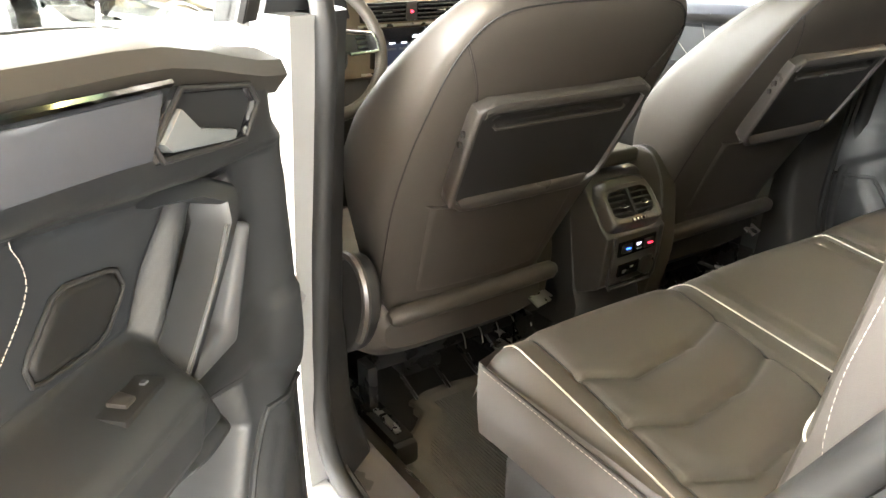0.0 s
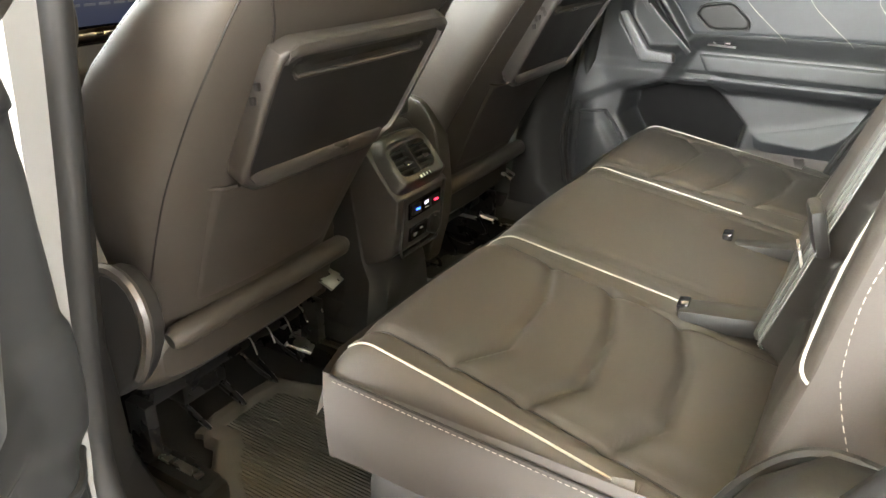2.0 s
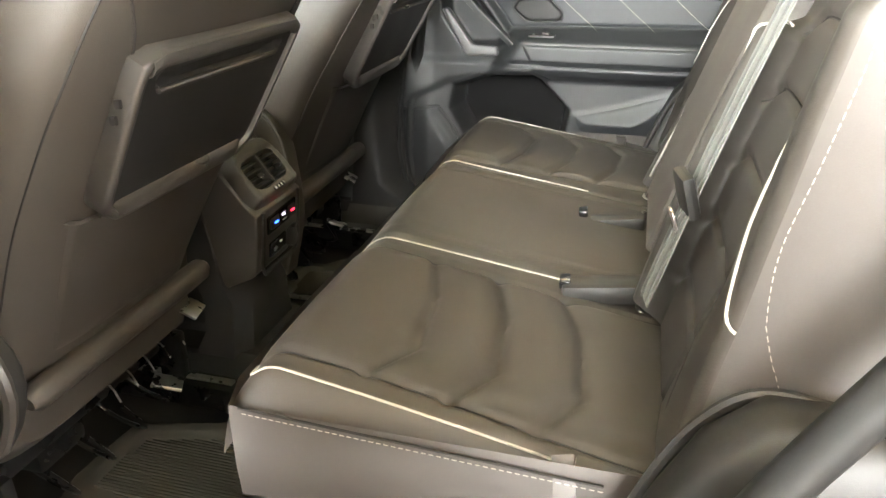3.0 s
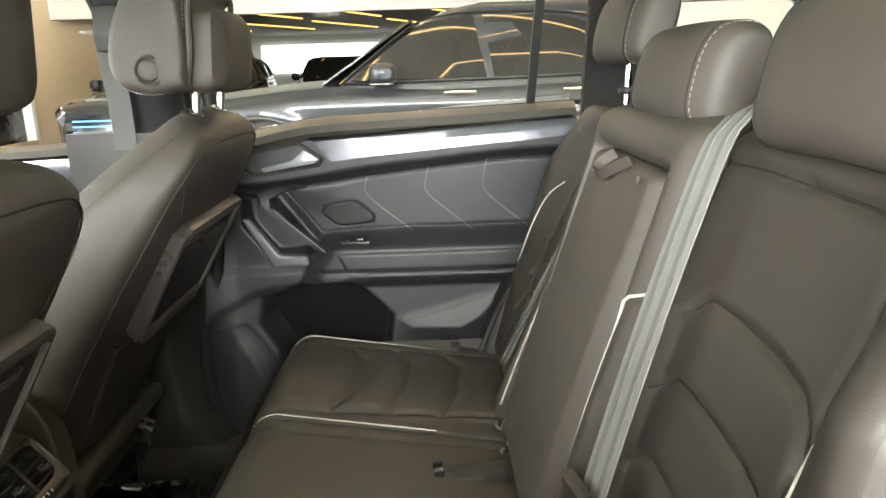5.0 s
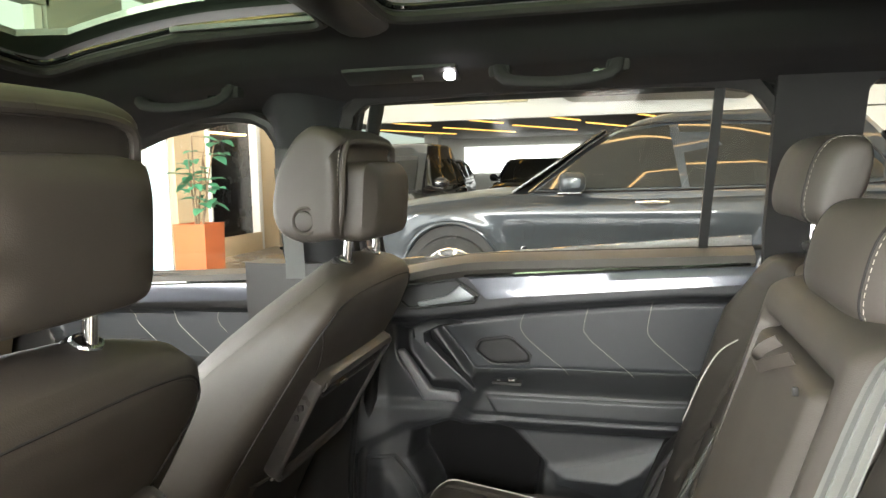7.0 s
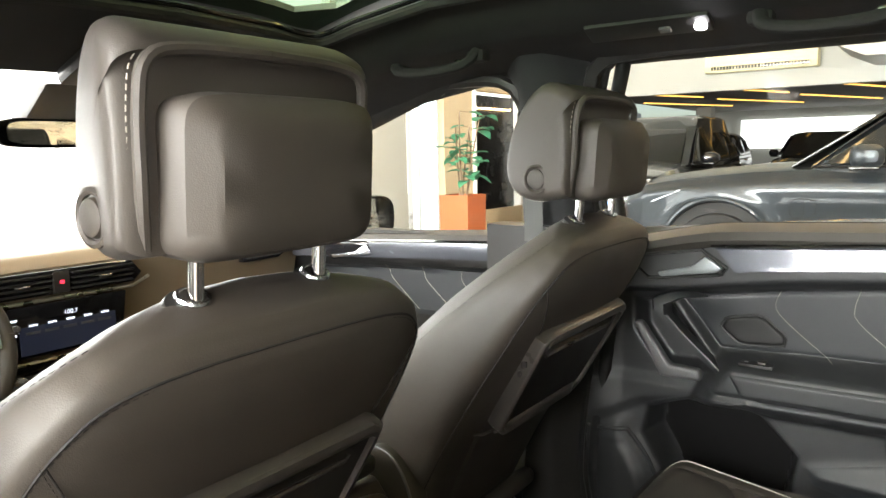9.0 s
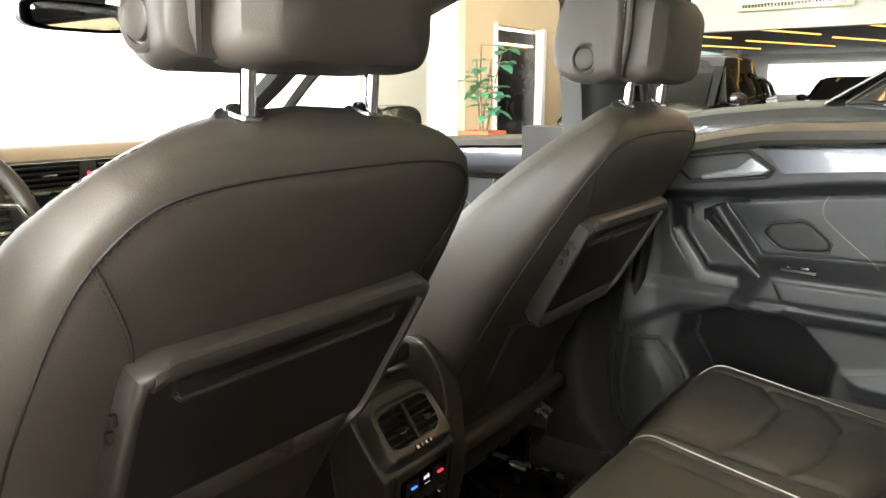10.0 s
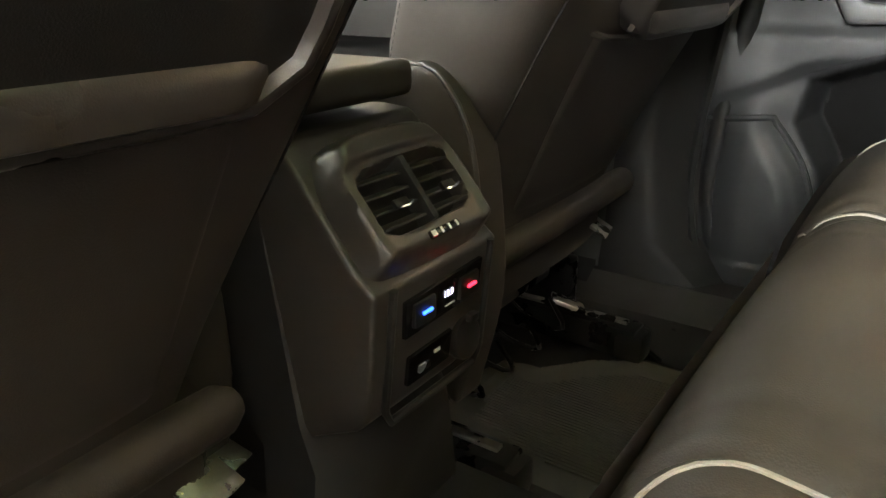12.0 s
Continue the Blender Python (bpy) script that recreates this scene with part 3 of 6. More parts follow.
    for sy in (1, -1):
        for nm, out in (("front_side_window", [(0.76, 1.095), (0.34, 1.40), (0.10, 1.535), (-0.30, 1.585), (-0.40, 1.10)]),
                        ("rear_side_window", [(-0.46, 1.10), (-0.37, 1.59), (-1.05, 1.565), (-1.25, 1.51), (-1.33, 1.115)]),
                        ("quarter_window", [(-1.39, 1.12), (-1.31, 1.50), (-1.66, 1.44), (-1.86, 1.24), (-1.86, 1.15)])):
            part(nm, prism(out, lambda a, b, d, s=sy: side_pt(s, a, b, d), -0.01, 0.006, 0.003, 1), CAR_WINDOW, v)
        line = smooth_line([side_pt(sy, x, z, 0.006) for x, z in ((0.84, 1.075), (0.36, 1.425), (0.10, 1.56), (-0.35, 1.61), (-1.05, 1.59), (-1.36, 1.53), (-1.70, 1.45), (-1.92, 1.22), (-1.88, 1.12), (-0.4, 1.08), (0.84, 1.075))], 0.08)
        part("window_trim", tube(line, 0.010, 6), GLOSS_BLACK, v)
        mir = part("door_mirror", loft([superring(0, 0, a, b, 3.0, 20, lambda p, q, d=d: P(0.50 + p * 0.9 - d * 0.25, sy * (hw * 0.96 + d), 1.15 + q)) for d, a, b in ((0.0, 0.02, 0.02), (0.03, 0.04, 0.03), (0.06, 0.11, 0.075), (0.13, 0.125, 0.085), (0.19, 0.11, 0.075), (0.23, 0.06, 0.04))]), paint, v)
        part("mirror_base", box((0, 0, 0), (0.20, 0.17, 0.030), 0.012), GLOSS_BLACK, mir).data.transform(M @ Matrix.Translation((0.48, sy * (hw * 0.96 + 0.10), 1.068)))
        for x in (-0.17, -1.17):
            hd = part("door_handle", tube(smooth_line([skin(sy, x + 0.125, 0.985, -0.004), skin(sy, x + 0.07, 0.988, 0.030), skin(sy, x, 0.99, 0.038), skin(sy, x - 0.08, 0.988, 0.030), skin(sy, x - 0.125, 0.985, -0.004)], 0.02), 0.017, 8), SATIN_CHROME, v, "chrome door handle")
            # flat dark ellipse, stands in for the shade of a hollow behind the handle
            part("handle_dish_shade", loft([[skin(sy, x + 0.10 * k * math.cos(a), 0.988 + 0.042 * k * math.sin(a), 0.003) for a in (2 * math.pi * j / 24 for j in range(24))] for k in (1, 0.1)]), RUBBER, hd)
        for x in (0.86, -0.44, -1.40):
            part("door_gap", tube([skin(sy, x + 0.02, z, -0.002) for z in (0.36, 0.5, 0.62, 0.74, 0.86, 0.96, 1.04)], 0.005, 6), RUBBER, v)
        part("sill_trim", tube([skin(sy, x, 0.29, 0.0) for x in (0.95, 0.4, -0.3, -0.9)], 0.045, 8), PLASTIC, v)
        for x in axles:
            arc = [skin(sy, x + 0.462 * math.cos(a), 0.37 + 0.462 * math.sin(a), -0.004) for a in (math.pi * (-0.02 + 1.04 * k / 32) for k in range(33))]
            part("arch_lip", tube(arc, 0.021, 8), paint, v)
            part("wheel_well", cylinder(P(x, sy * (hw - 0.16), 0.38), M.to_3x3() @ Vector((0, 1, 0)), 0.45, 0.20, 40), RUBBER, v)
            wheel(v, P(x, sy * (hw - 0.135), 0.37), (M.to_3x3() @ Vector((0, sy, 0))), 0.37)
        part("head_lamp", prism([(0.62, 0.90), (0.20, 0.915), (0.04, 0.84), (0.08, 0.76), (0.36, 0.80)], lambda a, b, d, s=sy: skin(s, L - a, b, d), -0.03, 0.010, 0.008), LAMP_LENS, v)
        part("tail_lamp", prism([(0.02, 0.96), (0.03, 1.075), (0.50, 1.06), (0.40, 0.98)], lambda a, b, d, s=sy: skin(s, -L + a, min(b, top(-L + a) - 0.02), d), -0.04, 0.012, 0.006), RED_LENS, v)
        if near:
            flap = [(0.98, 0.70), (0.80, 0.70), (0.79, 0.84), (0.97, 0.85)]
            part("side_flap", tube([skin(sy, a, b, 0.001) for a, b in [*cut_corners(flap, 2, 0.2), cut_corners(flap, 2, 0.2)[0]]], 0.004, 5), RUBBER, v)
            part("fender_vent", prism([(0.97, 0.50), (0.90, 0.64), (0.86, 0.64), (0.88, 0.50)], lambda a, b, d, s=sy: skin(s, a, b, d), -0.01, 0.012, 0.004), GLOSS_BLACK, v)
    part("windscreen", prism([(-0.72, 0), (0.72, 0), (0.58, 1), (-0.58, 1)], lambda a, b, d: P(1.0 - 0.78 * b + d * 0.4, a * hw / 0.9, 1.07 + 0.50 * b + d), -0.01, 0.012, 0.004), CAR_WINDOW, v)
    part("rear_window", prism([(-0.70, 0), (0.70, 0), (0.58, 1), (-0.58, 1)], lambda a, b, d: P(-L + 0.16 + 0.30 * b - d, a * hw / 0.9, 1.14 + 0.36 * b), -0.01, 0.012, 0.004), CAR_WINDOW, v)
    gr = part("grille", prism([(-0.60, 0.52), (0.60, 0.52), (0.62, 0.78), (-0.62, 0.78)], lambda a, b, d: P(L + 0.10 + d - 0.09 * a * a - (b - 0.5) * 0.12, a, b), -0.06, 0.03, 0.012), GLOSS_BLACK, v)
    for k in range(4):
        part("grille_bar", box((0, 0, 0), (0.02, 1.0, 0.018), 0.004), bars or LAMP_LENS, gr).data.transform(M @ Matrix.Translation((L + 0.125 - k * 0.008, 0, 0.55 + k * 0.065)))
    part("plate", prism([(-0.25, 0.38), (0.25, 0.38), (0.25, 0.48), (-0.25, 0.48)], lambda a, b, d: P(L + 0.11 + d, a, b), -0.03, 0.01, 0.004), PAINT_WHITE, v)
    part("plate_bar", prism([(-0.19, 0.41), (0.19, 0.41), (0.19, 0.45), (-0.19, 0.45)], lambda a, b, d: P(L + 0.122 + d, a, b), -0.001, 0.003), METAL_DARK, v)
    return v


def stand(x, y, turn):
    return pose(x, y, 0.0, 0, 0, turn)


suv("parked_suv", "dark grey sport utility car with tinted windows", PAINT_DARK, stand(6.28, -0.45, 90) @ Matrix.Diagonal((1.0, 1, 1.05, 1)), near=True)
suv("parked_suv", "black sport utility car facing the aisle, light bar lit blue", PAINT_BLACK, stand(10.55, 3.45, 180), height=1.80, bars=BLUE_BARS)
for k, yy in enumerate((-2.4, 0.4, 3.2, 6.0)):
    suv("parked_suv", "dark car parked in the rear hall", PAINT_BLACK if k % 2 else PAINT_DARK, stand(17.2 + 0.8 * (k % 2), yy + 1.5, 180), height=1.62)
suv("parked_car", "pale grey car with dark windows parked ahead", PAINT_PALE, stand(-3.3, 4.3, 200), height=1.6)


# ---- the car itself: shell ----
def mirror(s):
    return lambda x, y, z: (s * x, y, z)


def win_x(z):
    return 0.746 - 0.103 * (z - 1.15) / 0.307


def roof_z(x, y):
    z = interp(abs(x), (0, 0.20, 0.345, 0.375, 0.42, 0.47, 0.55, 0.63, 0.70), (1.592, 1.588, 1.572, 1.562, 1.524, 1.502, 1.488, 1.470, 1.456))
    z -= 0.16 * max(0.0, (y - 0.2) / 0.7) ** 2
    return z - 0.10 * max(0.0, (-y - 0.75) / 1.1) ** 2


def hole(x, y, g=0.0):
    for y0, y1 in ((0.03, 0.61), (-0.72, -0.07)):
        cx, cy = (0.345 + g), ((y1 - y0) / 2 + g)
        dx, dy = abs(x), abs(y - (y0 + y1) / 2)
        r = 0.05
        if dx < cx and dy < cy and not (dx > cx - r and dy > cy - r and math.hypot(dx - cx + r, dy - cy + r) > r):
            return True
    return False


single("ceiling_headliner", field(-0.655, 0.655, -1.95, 0.86, 0.0125, lambda x, y, h: (x, y, h), roof_z, lambda x, y: not hole(x, y)), HEADLINER,
       "black cloth headliner of the car roof", "headliner", kind="structure")
single("roof_skin", field(-0.74, 0.74, -2.0, 0.92, 0.03, lambda x, y, h: (x, y, h), lambda x, y: roof_z(x * 0.93, y) + 0.055, lambda x, y: not hole(x, y, -0.01), skirt=0.012), PAINT_SILVER,
       "silver painted car roof", "car roof", kind="structure")
for y0, y1, nm in ((0.03, 0.61, "front"), (-0.72, -0.07, "rear")):
    pane = single("sunroof_pane", field(-0.36, 0.36, y0 - 0.02, y1 + 0.02, 0.03, lambda x, y, h: (x, y, h), lambda x, y: roof_z(min(abs(x), 0.3), y) + 0.035), TINT_GLASS,
                  "green tinted panoramic sunroof pane", "sunroof", kind="structure")
    rim = []
    for k in range(240):
        a = 2 * math.pi * k / 240
        c, s = math.cos(a), math.sin(a)
        x, y = 0.347 * math.copysign(abs(c) ** 0.12, c), (y0 + y1) / 2 + ((y1 - y0) / 2 + 0.002) * math.copysign(abs(s) ** 0.12, s)
        rim.append((x, y, roof_z(min(abs(x), 0.345), y)))
    rim.append(rim[0])
    single("sunroof_trim", tube([(x, y, z - 0.002) for x, y, z in rim], 0.011, 8), PLASTIC, "black trim round the sunroof opening", "trim", kind="structure")
    single("sunroof_rail", tube([(x * 0.978, (y - (y0 + y1) / 2) * 0.985 + (y0 + y1) / 2, z + 0.014) for x, y, z in rim], 0.006, 8), GLOSS_BLACK, "dark sunroof rail inside the opening", "rail", kind="structure")
single("sunroof_crossbar", tube(smooth_line([(-0.37, -0.02, 1.568), (0, -0.02, 1.588), (0.37, -0.02, 1.568)], 0.04), 0.048, 12, flat=0.42), PLASTIC, "black cross bar between the sunroof panes", "trim", kind="structure")
for s in (1, -1):
    single("sunroof_guide", box((s * 0.335, 0.16, 1.578), (0.016, 0.34, 0.010), 0.003), SATIN, "slim metal guide rail of the sunroof", "rail", kind="structure")

# floor pan, tunnel and sills
single("floor_car", field(-0.76, 0.76, -2.0, 1.75, 0.05, lambda x, y, h: (x, y, h), lambda x, y: 0.262 + 0.10 * sstep(0.19, 0.10, abs(x)) + 0.30 * sstep(-0.35, -0.60, y) + 0.22 * sstep(1.35, 1.7, y), skirt=-0.02), CARPET,
       "black carpeted car floor", "floor", kind="structure")
for s in (1, -1):
    M = mirror(s)
    single("door_sill", loft([[M(x, y, z) for x, z in ((0.60, 0.27), (0.61, 0.345), (0.655, 0.385), (0.72, 0.385), (0.745, 0.35), (0.745, 0.25))] for y in (1.5, 0.5, -0.2, -0.45)]), PLASTIC_GREY,
           "black plastic door sill cover", "sill", kind="structure")
    single("rocker_panel", loft([[M(x, y, z) for x, z in ((0.75, 0.36), (0.86, 0.34), (0.90, 0.28), (0.88, 0.20), (0.75, 0.20))] for y in (1.5, -0.65)]), PAINT_SILVER, "silver rocker panel", "body panel", kind="structure")
    # B pillar: lower plastic, upper cloth
    pil = thing("b_pillar", "dark B pillar with cloth upper trim and plastic lower trim", "pillar", kind="structure")
    zs = (0.33, 0.45, 0.62, 0.85, 1.05, 1.12)
    part("lower_trim", loft([[M(x - 0.0, y, z) for x, y in ((0.668, 0.150 - b), (0.655, 0.19 - b * 0.7), (0.655, 0.34), (0.67, 0.40), (0.74, 0.40), (0.74, 0.10 - b))] for z, b in zip(zs, (0.07, -0.06, -0.075, -0.035, -0.005, 0.01))]), PLASTIC, pil)
    zs = (1.12, 1.16, 1.30, 1.42, 1.48, 1.51)
    part("upper_trim", loft([[M(win_x(z) + dx, y, z) for dx, y in ((-0.05, 0.170), (-0.072, 0.20), (-0.072, 0.25), (-0.05, 0.280), (0.03, 0.292 + f), (0.03, 0.140 - f))] for z, f in zip(zs, (0, 0, 0, 0.01, 0.06, 0.14))]), PILLAR_CLOTH, pil)
    part("outer_panel", loft([[M(x, y, z) for x, y in ((0.760, 0.165), (0.775, 0.150), (0.80, 0.20), (0.80, 0.40), (0.742, 0.40))] for z in (0.30, 0.7, 1.1)]), PAINT_SILVER, pil)
    part("jamb", loft([[M(x if s < 0 else x + 0.03, y, z) for x, y in ((0.722, 0.165 - o * 0.6), (0.735, 0.132 - o * 0.7), (0.778, 0.128 - o * 0.8), (0.792, 0.18), (0.722, 0.21))] for z, o in ((0.33, -0.02), (0.45, -0.03), (0.62, -0.02), (0.80, 0.005), (0.97, 0.04), (1.12, 0.065))]), PAINT_SILVER, pil)
    part("belt_guide", box(M(win_x(1.33) - 0.085, 0.25, 1.33), (0.02, 0.05, 0.09), 0.008), PLASTIC, pil)
    strap = part("front_belt", ribbon(smooth_line([M(win_x(1.33) - 0.098, 0.25, 1.33), M(0.66, 0.27, 1.05), M(0.63, 0.30, 0.6), M(0.64, 0.32, 0.40)], 0.05), (0, 1, 0), 0.047, 0.0016), BELT_EDGE, pil, "grey front seat belt")
    # rubber seal round the rear door opening
    seal = smooth_line([M(win_x(1.47) + 0.02, 0.06, 1.475), M(win_x(1.3) + 0.03, 0.115, 1.30), M(0.726, 0.090, 1.1), M(0.730, 0.106, 0.96), M(0.736, 0.130, 0.785), M(0.742, 0.152, 0.611), M(0.746, 0.152, 0.50), M(0.746, 0.11, 0.40), M(0.745, -0.05, 0.375),
                        M(0.745, -0.30, 0.38), M(0.742, -0.45, 0.50), M(0.738, -0.525, 0.68), M(0.738, -0.575, 0.79), M(0.738, -0.645, 0.92), M(0.74, -0.745, 1.12), M(win_x(1.35) + 0.02, -0.76, 1.36), M(win_x(1.46) + 0.02, -0.70, 1.47), M(win_x(1.475) + 0.02, -0.3, 1.485), M(win_x(1.47) + 0.02, 0.06, 1.475)], 0.02)
    single("door_seal", tube(seal, 0.016, 10), RUBBER, "black rubber door seal", "seal", kind="structure")
    single("door_seal", tube([(p.x - s * 0.020, p.y + 0.026 * (1 if p.y > -0.2 else -1), p.z) for p in seal], 0.008, 6), RUBBER, "black rubber door seal", "seal", kind="structure")
    # C pillar and quarter trim with its window
    qu = thing("c_pillar", "black C pillar trim with a quarter window", "pillar", kind="structure")
    opening = [(-0.87, 1.20), (-0.865, 1.462), (-1.06, 1.452), (-1.13, 1.39), (-1.30, 1.23), (-1.27, 1.20)]
    part("trim", field(-2.0, -0.715, 0.28, 1.50, 0.0125, lambda y, z, h: M(h, y, z), lambda y, z: (min(0.735, win_x(max(z, 1.15))) - 0.035 - 0.05 * sstep(1.0, 0.7, z)), lambda y, z: not inside((y, z), opening), skirt=0.03), HEADLINER, qu)
    part("outer_panel", field(-2.05, -0.62, 0.20, 1.54, 0.03, lambda y, z, h: M(h, y, z), lambda y, z: (0.90 if z < 1.05 else 0.90 - 0.17 * (z - 1.05) / 0.45), lambda y, z: not inside((y, z), opening) and y < interp(z, (0.2, 0.40, 0.52, 0.66, 0.80, 1.0, 1.2), (-0.40, -0.42, -0.50, -0.60, -0.68, -0.76, -0.80))), PAINT_SILVER, qu)
    part("window_trim", tube(smooth_line([M(win_x(z) - 0.012, y, z) for y, z in [*opening, opening[0]]], 0.03), 0.012, 6), PLASTIC_SOFT, qu)
    p = part("pane", prism(opening, lambda a, b, d: M(win_x(b) + 0.02 + d, a, b), 0, 0.004), DOOR_GLASS, qu)
    p.visible_shadow = False
    # A pillar
    single("a_pillar", loft([[M(x + dx, y + dy, z) for dx, dy in ((-0.05, 0.02), (-0.045, -0.03), (0.0, -0.045), (0.05, 0.0), (0.02, 0.05))] for x, y, z in ((0.73, 1.62, 1.02), (0.68, 1.25, 1.22), (0.62, 0.95, 1.38), (0.585, 0.80, 1.445))]), PILLAR_CLOTH,
           "grey cloth A pillar", "pillar", kind="structure")
    single("roof_rail_trim", loft([[M(x, y, z) for x, z in ((0.62, roof_z(0.62, y) + 0.012), (0.645, roof_z(0.64, y) - 0.004), (0.70, roof_z(0.64, y) - 0.004), (0.72, roof_z(0.64, y) + 0.05))] for y in (0.88, 0.6, 0.3, 0, -0.3, -0.6, -0.9, -1.2, -1.6, -1.95)]), HEADLINER,
           "black roof side rail trim", "trim", kind="structure")
single("hatch_trim", box((0, -2.0, 0.95), (1.5, 0.05, 1.3), 0.01), PLASTIC, "black tailgate trim", "tailgate", kind="structure")
single("parcel_floor", box((0, -1.35, 0.66), (1.32, 1.2, 0.03), 0.008), CARPET, "black luggage floor", "floor", kind="structure")
single("bonnet", field(-0.86, 0.86, 1.62, 2.6, 0.06, lambda x, y, h: (x, y, h), lambda x, y: 1.02 - 0.05 * (y - 1.6) - 0.06 * x * x, skirt=-0.5), PAINT_SILVER, "silver bonnet", "bonnet", kind="structure")
wind = single("windscreen", loft([[(x * w, y - 0.05 * x * x, z) for x in (-1, -0.5, 0, 0.5, 1)] for w, y, z in ((0.72, 1.70, 1.02), (0.66, 1.30, 1.22), (0.58, 0.90, 1.43))], False, closed=False), DOOR_GLASS, "clear windscreen", "windscreen", kind="structure")
wind.visible_shadow = False

# grab handles and reading lamp panels
for s in (1, -1):
    for y0, y1 in ((-0.235, -0.44), (0.50, 0.30)):
        g = thing("grab_handle", "black fold-down roof grab handle", "grab handle", "grab handles")
        zz = roof_z(0.47, (y0 + y1) / 2)
        for yy in (y0, y1):
            part("foot", box((s * 0.482, yy, zz - 0.008), (0.034, 0.042, 0.026), 0.011), HEADLINER, g)
        part("bar", tube(smooth_line([(s * 0.475, y0, zz + 0.002), (s * 0.452, y0 - 0.016, zz - 0.026), (s * 0.442, (y0 + y1) / 2, zz - 0.036), (s * 0.452, y1 + 0.016, zz - 0.026), (s * 0.475, y1, zz + 0.002)], 0.01), 0.013, 10, flat=0.75), HEADLINER, g)
        part("hinge_cap", box((s * 0.462, y1 + 0.03, zz - 0.02), (0.012, 0.025, 0.014), 0.004), GLOSS_BLACK, g)
    rl = thing("reading_lamp", "small lit reading lamp in a black roof panel", "reading lamp", "reading lamps")
    zz = roof_z(0.47, -0.06)
    part("panel", box((s * 0.475, -0.05, zz - 0.004), (0.05, 0.22, 0.012), 0.006, rot=(0, s * 25, 0)), PLASTIC, rl)
    part("lens", cylinder((s * 0.465, -0.145, zz - 0.013), (-0.4 * s, 0, -1), 0.010, 0.006, 20), READ_LAMP if s > 0 else LAMP_LENS, rl, "bright white lamp lens")
    part("switch", box((s * 0.468, -0.085, zz - 0.013), (0.014, 0.02, 0.005), 0.002, rot=(0, s * 25, 0)), SATIN, rl)


# ---- rear doors ----
def rear_door(name, label, P, lit):
    """P(y, z, n): n is the height towards the cabin, from x = 0.80."""
    d = thing(name, label, "car door")

    def ledge(y):
        return 1.113 - 0.0355 * y - 0.036 * sstep(-0.15, 0.14, y)
    outline = [(0.186, 0.40), (0.186, 0.80), (0.182, 0.92), (0.172, 0.99), (0.152, 1.035), (0.122, 1.062), (0.08, 1.075), (0.0, 1.090), (-0.12, 1.110), (-0.30, ledge(-0.30) - 0.006), (-0.70, ledge(-0.70) - 0.006), (-0.71, 0.95), (-0.60, 0.76), (-0.50, 0.60), (-0.42, 0.46), (-0.30, 0.385), (0.10, 0.37)]
    insert = [(-0.014, 0.985), (-0.242, 1.012), (-0.40, 1.028), (-0.56, 1.042), (-0.70, 1.046), (-0.70, 0.862), (-0.56, 0.861), (-0.324, 0.860), (-0.110, 0.852)]
    cup = [(0.065, 0.965), (-0.012, 0.965), (-0.115, 0.835), (-0.08, 0.815), (0.0, 0.81), (0.06, 0.89)]
    pocket = [(0.030, 0.715), (-0.06, 0.748), (-0.185, 0.757), (-0.278, 0.664), (-0.255, 0.50), (-0.20, 0.42), (-0.05, 0.42), (-0.022, 0.50), (0.002, 0.583), (0.042, 0.650)]
    low_panel = [(0.160, 0.628), (0.076, 0.634), (0.034, 0.575), (0.012, 0.50), (0.012, 0.42), (0.160, 0.42)]
    wedge = [(-0.285, 0.655), (-0.42, 0.69), (-0.56, 0.735), (-0.52, 0.63), (-0.45, 0.575), (-0.30, 0.61)]

    BEZEL = [(0.056, 1.045), (0.039, 1.065), (-0.090, 1.083), (-0.141, 1.048), (-0.131, 1.033), (0.020, 1.015)]

    def n_of(y, z):
        p = (y, z)
        n = 0.052
        n += 0.040 * sstep(0.175, 0.09, y) * sstep(-0.012, 0.012, z - (interp(-y, (-0.2, 0.045, 0.242, 0.56, 0.7), (0.975, 0.990, 1.018, 1.046, 1.05))))
        n -= 0.026 * sstep(-0.002, 0.014, signed(p, insert)) * (1 - 0.5 * sstep(0.90, 0.98, z) * sstep(-0.22, -0.08, y))
        arm = sstep(0.735, 0.76, z) * (1 - sstep(0.842, 0.864, z)) * (1 - sstep(-0.14, -0.08, y + 0.55 * (z - 0.80)))
        n += arm * (0.068 - 0.035 * sstep(0.79, 0.745, z)) * (1 - 0.4 * sstep(-0.5, -0.72, y))
        n += 0.014 * math.exp(-((z - 0.787) / 0.006) ** 2) * -1.0 * arm
        n += 0.035 * sstep(0.0, 0.03, signed(p, [(0.185, 0.80), (0.185, 0.64), (0.04, 0.715), (-0.18, 0.75), (-0.24, 0.80)])) * 0.3
        n -= 0.10 * sstep(-0.004, 0.020, signed(p, pocket))
        n += 0.034 * sstep(0.78, 0.58, z) * sstep(0.0, 0.06, -signed(p, pocket)) * sstep(-0.30, -0.10, y) * (1 - 0.9 * sstep(0.09, 0.17, y))
        n -= 0.0025 * sstep(0.0, 0.006, signed(p, low_panel))
        n -= 0.05 * sstep(-0.004, 0.018, signed(p, cup))
        n += 0.034 * sstep(-0.01, 0.09, signed(p, wedge))
        n += 0.006 * sstep(0, 0.01, z - ledge(y) + 0.022)
        n += (0.008 + 0.014 * sstep(0.62, 0.74, z)) * sstep(0.08, 0.165, y) * sstep(1.03, 0.98, z)
        edge = signed(p, outline)
        n -= 0.02 * (1 - sstep(0.0, 0.016, edge))
        return n
